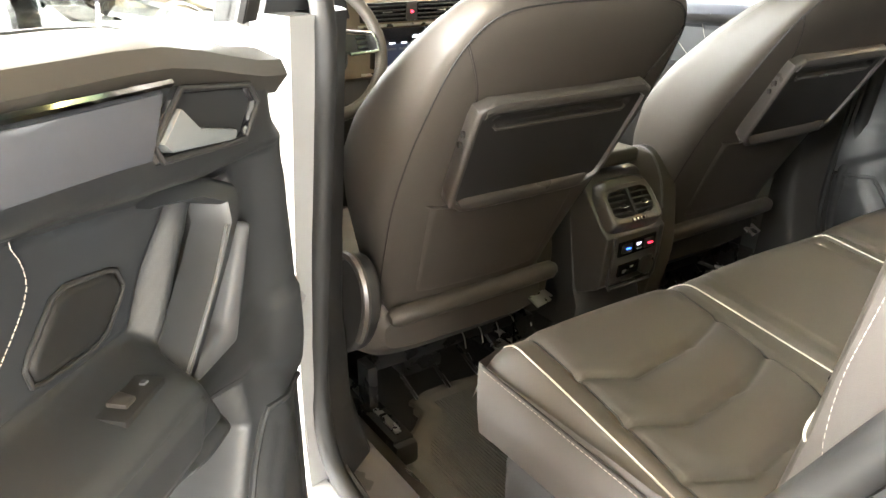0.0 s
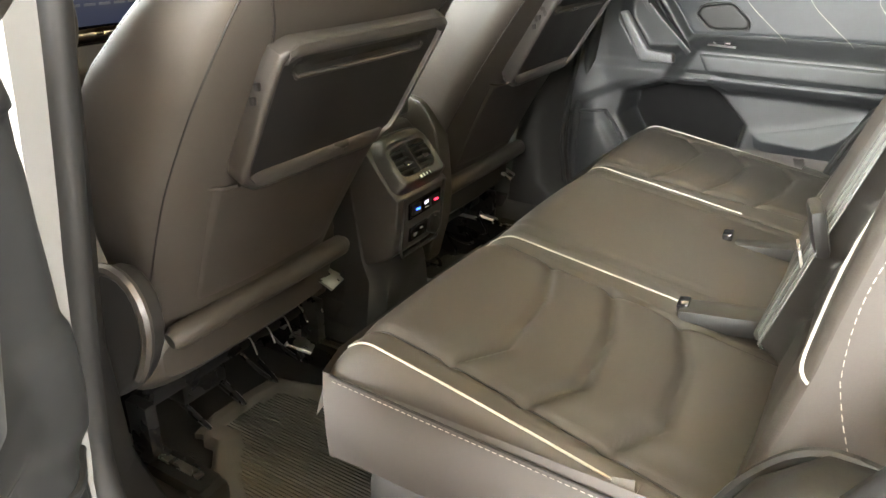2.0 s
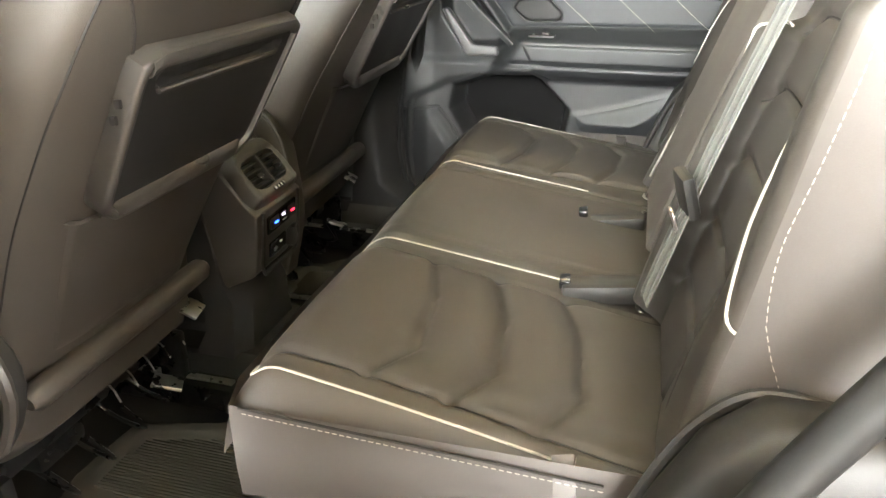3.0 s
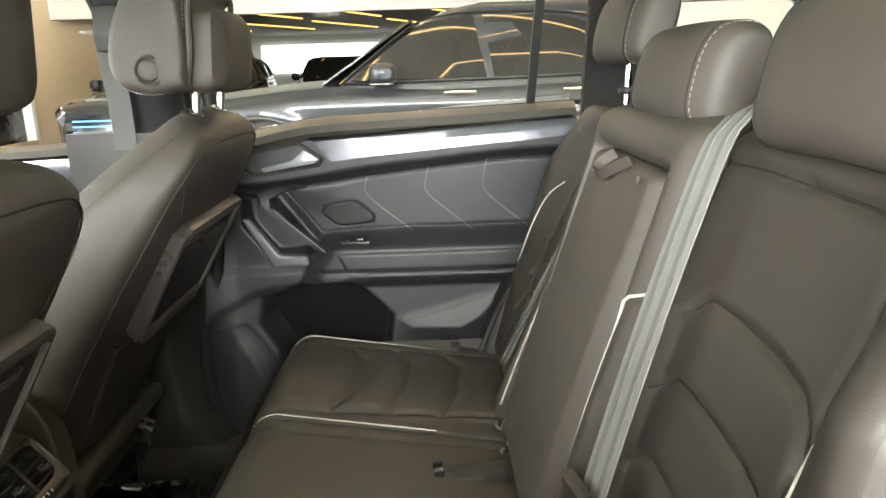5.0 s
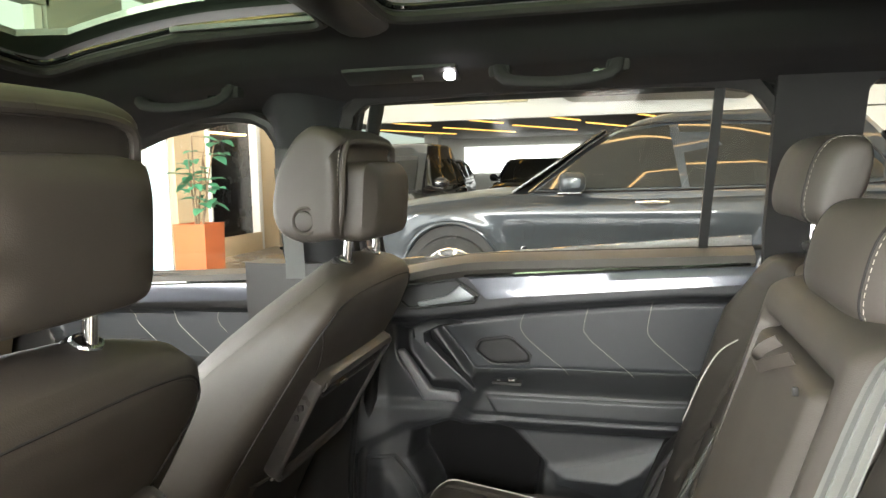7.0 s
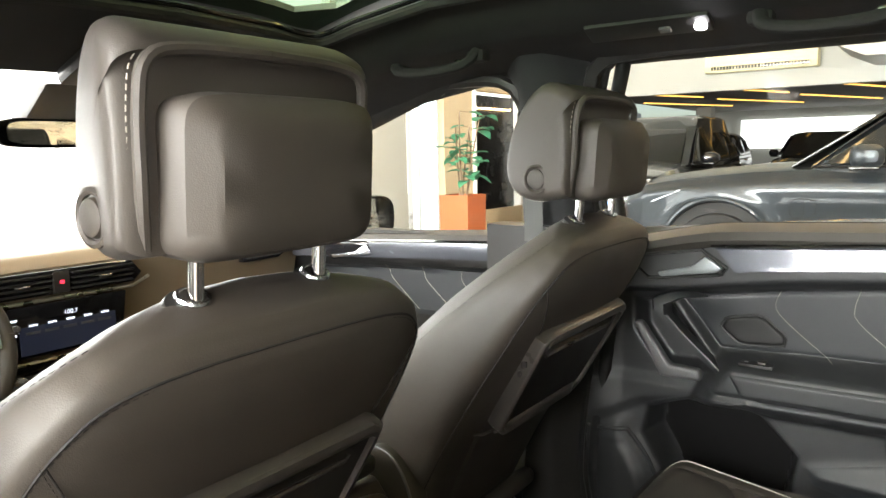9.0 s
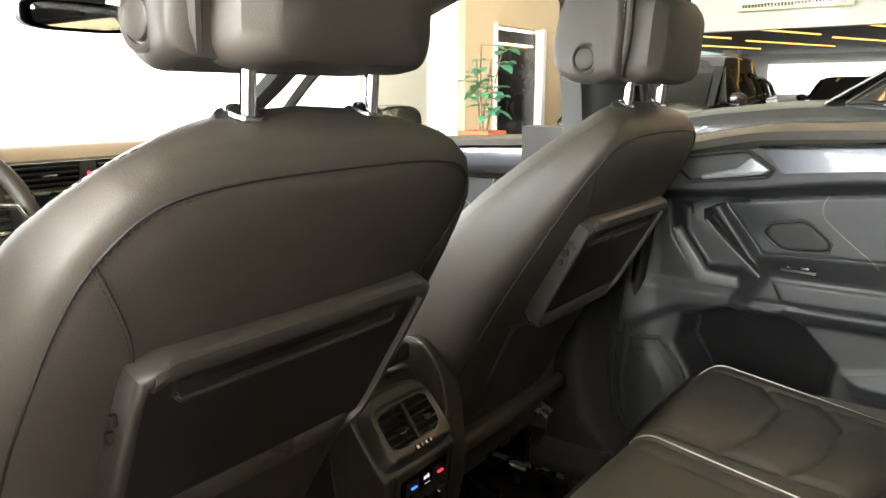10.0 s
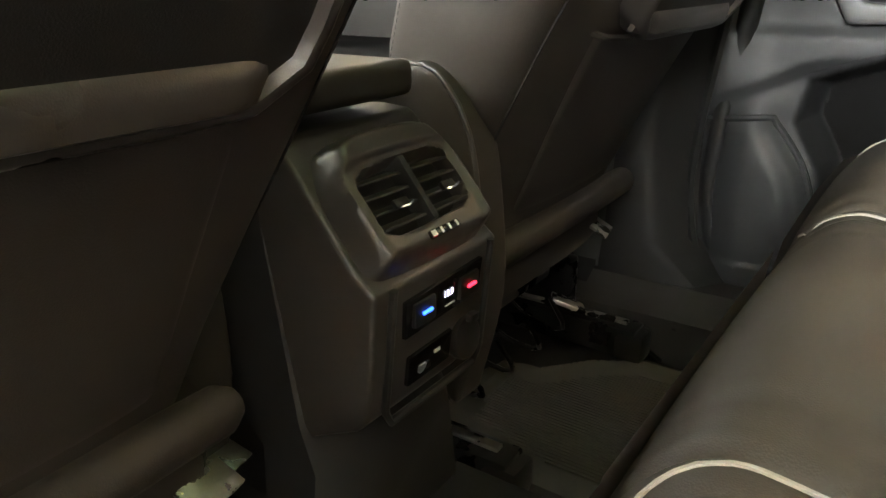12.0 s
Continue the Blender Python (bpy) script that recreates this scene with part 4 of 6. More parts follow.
    part("inner_panel", field(-0.72, 0.19, 0.365, 1.185, 0.005, P, n_of, lambda y, z: signed((y, z), outline) > -0.006, skirt=-0.03), DOOR_PLASTIC, d, smooth=72)

    def patch(nm, poly, lift, mat, label="", step=0.005, inset=0.0, round_=0.006):
        ys, zs = [p[0] for p in poly], [p[1] for p in poly]
        return part(nm, field(min(ys) - 0.01, max(ys) + 0.01, min(zs) - 0.01, max(zs) + 0.01, step, P, lambda y, z: n_of(y, z) - 0.005 + (lift + 0.005) * sstep(-0.003, round_, signed((y, z), poly) - inset), lambda y, z: signed((y, z), poly) > inset - 0.009), mat, d, label, smooth=72)

    def above(pts, lift, step=0.008):
        return [P(y, z, n_of(y, z) + lift) for y, z in [(q.x, q.y) for q in smooth_line([(a, b, 0) for a, b in pts], step)]]
    # soft top ledge
    rings = []
    for k in range(15):
        y = 0.128 - 0.828 * k / 14
        zt = ledge(y)
        rings.append([P(y, z, n) for z, n in ((zt - 0.032, 0.088), (zt - 0.012, 0.104), (zt + 0.004, 0.098), (zt + 0.016, 0.070), (zt + 0.018, 0.040), (zt - 0.03, 0.03))])
    part("top_ledge", loft(rings), LEDGE_TAN, d, "soft brown-grey window ledge")
    # silver strip
    rings = []
    for k in range(13):
        y = -0.106 - 0.584 * k / 12
        z1, z0 = interp(-y, (0.055, 0.70), (1.086, 1.122)), interp(-y, (0.055, 0.70), (1.036, 1.084))
        sl = 0.040 * (1 - k / 12) ** 6
        rings.append([P(y - sl * (z1 - z) / 0.045 - 0.012, z, n) for z, n in ((z0, 0.090), (z0 + 0.002, 0.1075), ((z0 + z1) / 2, 0.1045), (z1 - 0.004, 0.101), (z1, 0.096), (z1, 0.082))])
    part("silver_strip", loft(rings), SILVER_TRIM, d, "glossy silver decor strip")
    part("strip_edge", tube([P(-0.112 - 0.578 * k / 12, interp(k / 12, (0, 1), (1.092, 1.125)), 0.103) for k in range(13)], 0.0035, 6), CHROME, d)
    # inside handle
    hand = part("handle_recess", field(-0.148, 0.064, 1.007, 1.09, 0.004, P, lambda y, z: 0.0985 - 0.040 * sstep(0.002, 0.014, signed((y, z), BEZEL)) - 0.012 * sstep(0.0, -0.006, signed((y, z), BEZEL)), lambda y, z: signed((y, z), BEZEL) > -0.007), GLOSS_BLACK, d, "dark handle recess")
    part("lever", prism([(-0.0995, 1.070), (-0.133, 1.047), (-0.120, 1.037), (-0.008, 1.021), (-0.002, 1.030), (-0.072, 1.047)], P, 0.080, 0.103, 0.004), LEVER_SILVER, hand, "satin chrome door lever")
    part("bezel", tube([P(y, z, 0.0985) for y, z in [*BEZEL, BEZEL[0]]], 0.0030, 8), PLASTIC_SOFT, hand)
    # leather insert and its stitched lines
    patch("leather_insert", insert, 0.004, DOOR_LEATHER, "dark leather insert with light stitched lines", inset=0.013)
    for y0 in (-0.245, -0.385, -0.52):
        pts = above([(y0 + 0.012, 1.000 - 0.12 * (y0 + 0.245)), (y0 + 0.022, 0.975), (y0 + 0.014, 0.950), (y0 - 0.030, 0.910), (y0 - 0.085, 0.866)], 0.0052)
        part("stitched_line", stitches(pts, 0.0042, 0.0016, 0.0006), THREAD, d)
    grille = cut_corners([(-0.130, 0.936), (-0.198, 0.947), (-0.246, 0.906), (-0.242, 0.884), (-0.156, 0.878), (-0.116, 0.912)], 1, 0.14)
    gp = patch("speaker_grille", grille, 0.009, RUBBER, "faceted black speaker grille", 0.004, 0.0)
    part("grille_rim", tube([P(y, z, n_of(y, z) + 0.006) for y, z in [*grille, grille[0]]], 0.0025, 8), PLASTIC_SOFT, gp)
    # pull grip, its cup strip, armrest and switch
    part("pull_grip", loft([[P(y + dy, z + dz, n + dn) for dy, dz, dn in ((0.016, 0.004, -0.034), (0.014, 0.006, 0.0), (0.008, 0.003, 0.007), (-0.012, -0.004, 0.007), (-0.016, -0.006, 0.001), (-0.018, -0.006, -0.034))]
                            for y, z, n in ((-0.076, 0.983, 0.054), (-0.032, 0.979, 0.072), (0.001, 0.963, 0.080), (-0.001, 0.943, 0.083), (-0.036, 0.908, 0.084), (-0.083, 0.866, 0.084), (-0.123, 0.829, 0.083), (-0.142, 0.809, 0.076))]), DOOR_PLASTIC, d, "moulded pull grip", smooth=50)
    part("grip_edge", tube(smooth_line([P(y - 0.018, z - 0.004, n + 0.006) for y, z, n in ((-0.001, 0.941, 0.081), (-0.036, 0.906, 0.084), (-0.083, 0.864, 0.084), (-0.123, 0.827, 0.083), (-0.168, 0.788, 0.092), (-0.30, 0.785, 0.098), (-0.60, 0.787, 0.085))], 0.02), 0.0022, 6), SATIN, d)
    part("grip_strip", prism([(0.060, 0.912), (0.042, 0.915), (-0.022, 0.826), (-0.085, 0.822), (-0.090, 0.798), (-0.004, 0.796)], P, 0.05, 0.076, 0.008, 3), SATIN, d, "grey satin grip strip")
    part("grip_tip", prism([(-0.135, 0.826), (-0.149, 0.812), (-0.145, 0.806), (-0.131, 0.819)], P, 0.084, 0.092, 0.002), SATIN_CHROME, d)
    pad = [(-0.155, 0.838), (-0.70, 0.838), (-0.70, 0.792), (-0.18, 0.792)]
    patch("armrest_pad", pad, 0.006, DOOR_PLASTIC, "padded armrest")
    def flat(poly, z0, z1, nm, mat, parent, bevel=0.0015):
        return part(nm, prism(poly, lambda a, b, c: P(a, c, b), z0, z1, bevel), mat, parent)
    sw = flat([(-0.168, 0.062), (-0.232, 0.066), (-0.232, 0.096), (-0.168, 0.092)], 0.842, 0.8565, "window_switch", PLASTIC, d)
    flat([(-0.200, 0.070), (-0.218, 0.070), (-0.218, 0.088), (-0.204, 0.088)], 0.857, 0.8615, "switch_key", PLASTIC_GREY, sw, 0.0015)
    flat([(-0.178, 0.078), (-0.184, 0.078), (-0.184, 0.083), (-0.178, 0.083)], 0.857, 0.8590, "switch_symbol", SATIN, sw, 0.0)
    # sheet over the pocket floor, coloured as the shade in the recess
    patch("pocket_shade_sheet", pocket, 0.002, POCKET_SHADE, "door pocket with its inner shade put in as a near-black sheet", inset=0.017)
    patch("wedge_panel", wedge, 0.0012, DOOR_LEATHER, "lighter grey faceted lower panel", round_=0.012)
    part("pocket_rim", tube(above([(0.168, 0.648), (0.082, 0.658), (0.066, 0.648), (0.020, 0.583), (-0.008, 0.50), (-0.034, 0.425)], 0.0005), 0.005, 8), DOOR_PLASTIC, d)
    part("pocket_edge", tube(above([(0.044, 0.722), (-0.06, 0.758), (-0.190, 0.767), (-0.290, 0.666)], -0.0015), 0.002, 8), DOOR_PLASTIC, d)
    # outer skin and glass frame
    part("outer_skin", prism([(0.19, 0.40), (0.19, 0.90), (0.175, 1.02), (0.140, 1.10), (-0.72, 1.165), (-0.72, 0.95), (-0.62, 0.74), (-0.50, 0.55), (-0.42, 0.42), (-0.30, 0.36), (0.10, 0.34)], lambda y, z, n: P(y, z, n - 0.045 * (0.6 - abs(z - 0.75))), -0.105, -0.080), PAINT_SILVER, d, "silver outer door skin")
    off = -0.030 if lit else 0.0

    def F(y, z, n=0.0):
        return P(y, z, 0.80 - win_x(z) + n)
    top = [(0.158 + off, 1.115), (0.153 + off, 1.25), (0.138 + off, 1.36), (0.112 + off, 1.435), (0.075 + off, 1.464), (-0.25, 1.474), (-0.58, 1.470), (-0.68, 1.452), (-0.725, 1.395), (-0.745, 1.28), (-0.75, 1.16)]
    fr = part("window_frame", loft([[F(y + a, z + b, n) for a, b, n in ((0.0, 0.0, 0.018), (0.0, 0.0, -0.02), (0.02 * ux, 0.02 * uz, -0.03), (0.034 * ux, 0.034 * uz, 0.0), (0.022 * ux, 0.022 * uz, 0.022))] for (y, z), ux, uz in
                                    zip(top, (1, 1, 1, 0.7, 0.3, 0, 0, -0.3, -0.8, -1, -1), (0, 0, 0.2, 0.7, 1, 1, 1, 1, 0.5, 0.1, 0))]), PLASTIC, d, "black window frame")
    part("frame_seal", tube([F(y, z, 0.012) for y, z in [(q.x, q.y) for q in smooth_line([(a, b, 0) for a, b in top], 0.02)]], 0.006, 6), RUBBER, fr)
    part("divider", loft([[F(y + a, z, n) for a, n in ((-0.009, 0.008), (0.009, 0.008), (0.009, -0.008), (-0.009, -0.008))] for y, z in ((-0.604, 1.14), (-0.612, 1.30), (-0.622, 1.465))]), RUBBER, fr, "black window divider bar")
    p = part("pane", prism([(y, z) for y, z in top], lambda y, z, n: F(y, z, n), -0.004, 0.0), DOOR_GLASS, fr)
    p.visible_shadow = False
    part("sill_seal", tube([F(0.12 - 0.87 * k / 12, ledge(0.12 - 0.87 * k / 12) + 0.014, -0.004) for k in range(13)], 0.006, 6), RUBBER, fr)
    return d


rear_door("rear_door", "closed rear door with black trim and leather insert", lambda y, z, n: Vector((0.80 - n, y, z)), False)
SWING = Matrix.Translation((-0.935, 0.185, 0.008)) @ Matrix.Rotation(radians(-43.6), 4, "Z") @ Matrix.Translation((0.919, -0.204, 0))
rear_door("rear_door", "open silver rear door with dark inner trim", lambda y, z, n: SWING @ Vector((-0.80 + n, y, z)), True)


# ---- front doors ----
def front_door(s, label):
    M = mirror(s)

    def P(y, z, n):
        return M(0.80 - n, y, z)
    d = thing("front_door", label, "car door")
    insert = [(0.42, 1.0), (0.80, 0.985), (1.05, 0.97), (1.0, 0.85), (0.45, 0.845)]

    def n_of(y, z):
        n = 0.055 + 0.03 * sstep(0.98, 1.01, z) - 0.03 * sstep(0, 0.015, signed((y, z), insert))
        n += 0.06 * sstep(0.72, 0.75, z) * (1 - sstep(0.82, 0.845, z))
        return n
    part("inner_panel", field(0.405, 1.45, 0.38, 1.085, 0.012, P, n_of, skirt=-0.04), PLASTIC, d)
    ins = [(y, z) for y, z in insert]
    part("leather_insert", field(0.42, 1.05, 0.845, 1.0, 0.01, P, lambda y, z: n_of(y, z) + 0.004, lambda y, z: inside((y, z), ins)), DOOR_LEATHER, d)
    for y0 in (0.52, 0.64, 0.76):
        part("stitched_line", tube(smooth_line([P(y, z, n_of(y, z) + 0.005) for y, z in ((y0 + 0.012, 0.985), (y0 + 0.022, 0.965), (y0 + 0.014, 0.945), (y0 - 0.03, 0.905), (y0 - 0.08, 0.862))], 0.01), 0.0008, 5), THREAD, d)
    part("top_ledge", loft([[P(y, z + 1.085 - 0.045 * (y - 0.4), n) for z, n in ((-0.03, 0.085), (-0.01, 0.102), (0.004, 0.096), (0.014, 0.065), (-0.03, 0.03))] for y in (0.40, 0.7, 1.0, 1.4)]), LEDGE_TAN, d)
    part("silver_strip", loft([[P(y, z1 - h, n) for h, n in ((0, 0.086), (0.002, 0.100), (0.022, 0.104), (0.044, 0.098), (0.046, 0.084))] for y, z1 in ((0.385, 1.050), (0.42, 1.068), (0.60, 1.062), (0.80, 1.052), (1.3, 1.03))]), SILVER_TRIM, d, "glossy silver decor strip")
    part("strip_edge", tube([P(y, z, 0.103) for y, z in ((0.40, 1.071), (0.60, 1.064), (0.80, 1.055), (1.3, 1.033))], 0.0035, 6), CHROME, d)
    hd = part("handle_recess", prism([(0.80, 1.02), (0.80, 1.05), (0.95, 1.045), (0.97, 1.01), (0.93, 0.995)], P, 0.08, 0.105, 0.004), GLOSS_BLACK, d)
    part("lever", prism([(0.80, 1.045), (0.78, 1.02), (0.92, 1.0), (0.93, 1.01), (0.84, 1.022)], P, 0.10, 0.114, 0.003), SATIN_CHROME, hd)
    part("outer_skin", prism([(0.405, 0.38), (0.405, 1.08), (1.45, 1.03), (1.50, 0.40)], lambda y, z, n: P(y, z, n - 0.045 * (0.6 - abs(z - 0.75))), -0.085, -0.005), PAINT_SILVER, d)

    def F(y, z, n=0.0):
        return P(y, z, 0.80 - win_x(max(z, 1.0)) + n)
    top = [(0.285, 1.08), (0.285, 1.30), (0.30, 1.40), (0.345, 1.445), (0.48, 1.450), (0.68, 1.425), (0.86, 1.375), (1.10, 1.26), (1.42, 1.05)]
    fr = part("window_frame", tube([F(q.x, q.y) for q in smooth_line([(a, b, 0) for a, b in top], 0.04)], 0.016, 8), PLASTIC, d)
    p = part("pane", prism(top, lambda y, z, n: F(y, z, n), -0.004, 0), DOOR_GLASS, fr)
    p.visible_shadow = False
    mir = part("door_mirror", loft([superring(0, 0, a, b, 3.2, 20, lambda p, q, y=y: M(0.945 + p, y, 1.088 + q)) for y, a, b in ((1.12, 0.05, 0.04), (1.09, 0.095, 0.062), (1.02, 0.112, 0.074), (0.99, 0.108, 0.070), (1.0, 0.098, 0.061))]), GLOSS_BLACK, d, "black door mirror housing")
    part("mirror_glass", loft([superring(0, 0, a, b, 3.2, 20, lambda p, q: M(0.945 + p, 0.996, 1.088 + q)) for a, b in ((0.100, 0.062), (0.02, 0.02))]), MIRROR, mir, "mirror glass")
    part("mirror_foot", tube([M(0.78, 1.14, 1.02), M(0.84, 1.11, 1.03), M(0.90, 1.08, 1.05)], 0.026, 8), GLOSS_BLACK, mir)
    return d


front_door(1, "closed front door with black trim and leather insert")
front_door(-1, "closed silver front door with a black mirror")


# ---- front seats ----
UP, BACK = Vector((0, -0.489, 0.872)), Vector((0, -0.872, -0.489))


def front_seat(cx, label, driver):
    """A reclined front seat whose back is seen; u runs up the backrest, v towards its front."""
    st = thing("front_seat", label, "car seat", "front seats")

    def P(x, u, v):
        return Vector((cx + x, 0.25, 0.55)) + UP * u - BACK * v
    us = (-0.02, 0.02, 0.08, 0.16, 0.26, 0.36, 0.46, 0.53, 0.575, 0.612, 0.640, 0.655, 0.664, 0.668)
    ws = (0.170, 0.188, 0.204, 0.228, 0.252, 0.258, 0.250, 0.238, 0.228, 0.212, 0.190, 0.165, 0.13, 0.07)
    vr = (0.010, 0.014, 0.020, 0.026, 0.030, 0.026, 0.020, 0.018, 0.018, 0.020, 0.026, 0.036, 0.046, 0.052)
    edge = (0.12, 0.15, 0.18, 0.20, 0.205, 0.185, 0.150, 0.118, 0.094, 0.072, 0.052, 0.038, 0.024, 0.012)
    core = (0.12, 0.15, 0.18, 0.20, 0.205, 0.195, 0.172, 0.146, 0.126, 0.106, 0.088, 0.068, 0.046, 0.024)
    N = 64

    def ring(u, grow=0.0):
        w, v0, de, dc = interp(u, us, ws) + grow, interp(u, us, vr) - grow, interp(u, us, edge) + 2 * grow, interp(u, us, core) + 2 * grow
        out = []
        for k in range(N):
            a = 2 * math.pi * k / N
            c, s = math.cos(a), math.sin(a)
            n = 4.6
            x = w * math.copysign(abs(c) ** (2 / n), c)
            q = (x / max(w, 0.01)) ** 2
            dd = de + (dc - de) * (1 - q)
            v = dd / 2 * (1 + math.copysign(abs(s) ** (2 / n), s)) + v0
            v -= 0.005 * (1 - q) * (1 if s < 0 else -2.4)
            out.append(P(x, u, v))
        return out
    uu = np.interp(np.linspace(0, len(us) - 1, 52), range(len(us)), us)
    part("backrest", loft([ring(float(u)) for u in uu]), LEATHER, st, "dark leather backrest", smooth=60)
    for sgn in (-1, 1):
        front = [ring(float(u), 0.001)[int(N * (0.44 if sgn < 0 else 0.06))] for u in np.linspace(0.10, 0.655, 60)]
        part("stitching", stitches(smooth_line(front, 0.01), 0.005, 0.003, 0.0004), SEAM, st)

    # fold-up tray on the back
    def back_v(x, u):
        w, v0, dd = interp(u, us, ws), interp(u, us, vr), interp(u, us, edge)
        q = min(0.999, abs(x) / w)
        return dd / 2 * (1 - (1 - q ** 4.6) ** (1 / 4.6)) + v0 - 0.005 * (1 - q * q)

    def T(x, u, d):
        return P(x, u, back_v(x, u)) + BACK * d

    def G(x, u, d):
        """The tray lies in a plane just off the back."""
        return P(x, u, 0.0) + BACK * d
    # seams along the back's edges and over its shoulder
    half = [(0.196, 0.06), (0.214, 0.16), (0.229, 0.28), (0.233, 0.40), (0.229, 0.48), (0.222, 0.54), (0.212, 0.582), (0.198, 0.610), (0.178, 0.630), (0.150, 0.642), (0.10, 0.648), (0.04, 0.650)]
    welt = smooth_line([T(sgn * x, u, 0.0006) for sgn, x, u in [(-1, *p) for p in half] + [(1, *p) for p in half[::-1]]], 0.008)
    part("back_seam", tube(welt, 0.0013, 5), SEAM, st)
    part("stitching", stitches([p + BACK * 0.0008 + UP * -0.004 for p in welt], 0.0045, 0.003, 0.0005), SEAM, st)
    for sgn in (-1, 1):
        line = smooth_line([T(sgn * x, u, 0.0006) for x, u in ((0.206, 0.596), (0.194, 0.572), (0.182, 0.548), (0.172, 0.525), (0.164, 0.495))], 0.006)
        part("back_seam", tube(line, 0.0009, 5), SEAM, st)
        part("stitching", stitches([p + BACK * 0.0006 + Vector((sgn * 0.0035, 0, 0)) for p in line], 0.004, 0.003, 0.0004), SEAM, st)

    def tray_line(i):
        """The tray's outline with cut corners, i further in."""
        a, b, lo, hi = 0.161 - i, 0.175 - i, 0.288 + i, 0.514 - i
        c = 0.026 - 0.5 * i
        return cut_corners([(-b, hi - c * 0.55), (-b + c, hi), (b - c, hi), (b, hi - c * 0.55), (a + 0.003, lo + c), (a - c * 1.2, lo), (-a + c * 1.2, lo), (-a - 0.003, lo + c)], 1, 0.10)
    slot = cut_corners([(-0.138, 0.486), (0.142, 0.486), (0.136, 0.463), (-0.132, 0.463)], 2, 0.16)
    tray_in = tray_line(0.006)
    tr = part("tray_table", field(-0.172, 0.172, 0.290, 0.512, 0.0045, G, lambda x, u: -0.004 - 0.008 * sstep(0.0, 0.004, signed((x, u), slot)), lambda x, u: signed((x, u), tray_in) > 0.0, skirt=-0.020), PLASTIC, st, "black folding tray table")
    part("rim", loft([[G(x, u, d) for x, u in tray_line(i)] for i, d in ((0.003, -0.030), (0.0, -0.022), (0.0, -0.004), (0.002, 0.0005), (0.006, 0.003), (0.0105, 0.002), (0.0125, -0.002), (0.0135, -0.010))], False), PLASTIC_GREY, tr, "raised dark rim", smooth=45)
    part("top_bar", loft([[G(x, u - cut_, d) for u, d in ((0.494, -0.010), (0.495, 0.001), (0.498, 0.0045), (0.507, 0.0055), (0.5125, 0.002), (0.5135, -0.006))] for x, cut_ in ((-0.160, 0.008), (-0.148, 0.001), (-0.14, 0), (0.14, 0), (0.148, 0.001), (0.160, 0.008))]), PLASTIC_GREY, tr)
    part("slot_lip", tube([G(-0.131, 0.466, -0.006), G(-0.126, 0.4615, -0.0035), G(0.128, 0.4615, -0.0035), G(0.135, 0.467, -0.006)], 0.0032, 8), PLASTIC_GREY, tr)
    part("low_lip", loft([[G(x, u, -0.012 + d * k) for u, d in ((0.296, 0.0), (0.297, 0.014), (0.301, 0.018), (0.312, 0.016), (0.319, 0.009), (0.321, 0.0))] for x, k in ((-0.150, 0.3), (-0.136, 0.8), (-0.122, 1), (0.114, 1), (0.128, 0.8), (0.142, 0.3))]), PLASTIC_GREY, tr)
    for sgn in (-1, 1):
        for u in (0.452, 0.432):
            part("hinge", box(G(sgn * (0.166 + (u - 0.3) * 0.06), u, -0.013), (0.006, 0.007, 0.010), 0.002), PLASTIC, tr)
    # map pocket and lower bar
    def pocket_x(x, u):
        return x * interp(u, (0.045, 0.285), (0.150, 0.178))
    part("map_pocket", field(-1, 1, 0.045, 0.285, 0.012, lambda x, u, d: T(pocket_x(x, u), u, d), lambda x, u: -0.005 + 0.007 * sstep(0.0, 0.12, 1 - abs(x)) * sstep(0.0, 0.02, u - 0.045) + 0.002 * math.sin(x * 5) * sstep(0.1, 0.27, u)), LEATHER, st, "leather map pocket", smooth=70)
    edge_line = smooth_line([T(pocket_x(k / 10, 0.283), 0.283 - 0.006 * (1 - (k / 10) ** 2), 0.004 if abs(k) < 10 else -0.004) for k in range(-10, 11)], 0.02)
    part("pocket_edge", tube(edge_line, 0.0035, 6), LEATHER, st)
    part("lower_bar", tube([P(x, u, 0.0) for x, u in ((-0.194, 0.022), (-0.184, 0.024), (-0.1, 0.027), (0.1, 0.030), (0.185, 0.032), (0.197, 0.032))], [0.012, 0.019, 0.020, 0.020, 0.019, 0.012], 14), LEATHER, st, "leather covered lower bar")

    # recliner cover at the outer side, side bolster with a piped edge at the inner side
    inner = 1 if driver else -1
    outer_line = [(0.275, 0.505), (0.215, 0.540), (0.172, 0.595), (0.152, 0.650), (0.158, 0.695), (0.182, 0.720), (0.220, 0.722), (0.262, 0.694), (0.30, 0.65), (0.33, 0.59), (0.34, 0.50)]
    prof = [(q.x, q.y) for q in smooth_line([(a, b, 0) for a, b in outer_line], 0.02)]
    if driver:
        rc = part("recliner_cover", prism(prof, lambda a, b, d: (cx - inner * (0.250 + d), a + 0.008, b), 0.0, 0.034, 0.010, 3), PLASTIC, st, "rounded black plastic recliner cover")
        arc = [(cx - inner * 0.280, y + 0.008, z) for y, z in prof if z > 0.56 and y < 0.29]
        part("cover_edge", tube(arc, 0.0085, 8), PLASTIC_GREY, rc)
    in_line = [(0.235, 0.42), (0.205, 0.55), (0.210, 0.66), (0.222, 0.725), (0.247, 0.767), (0.276, 0.785), (0.310, 0.779), (0.34, 0.745), (0.37, 0.68), (0.40, 0.50)]
    prof = [(q.x + (0.10 if driver else 0.0), q.y) for q in smooth_line([(a, b, 0) for a, b in in_line], 0.02)]
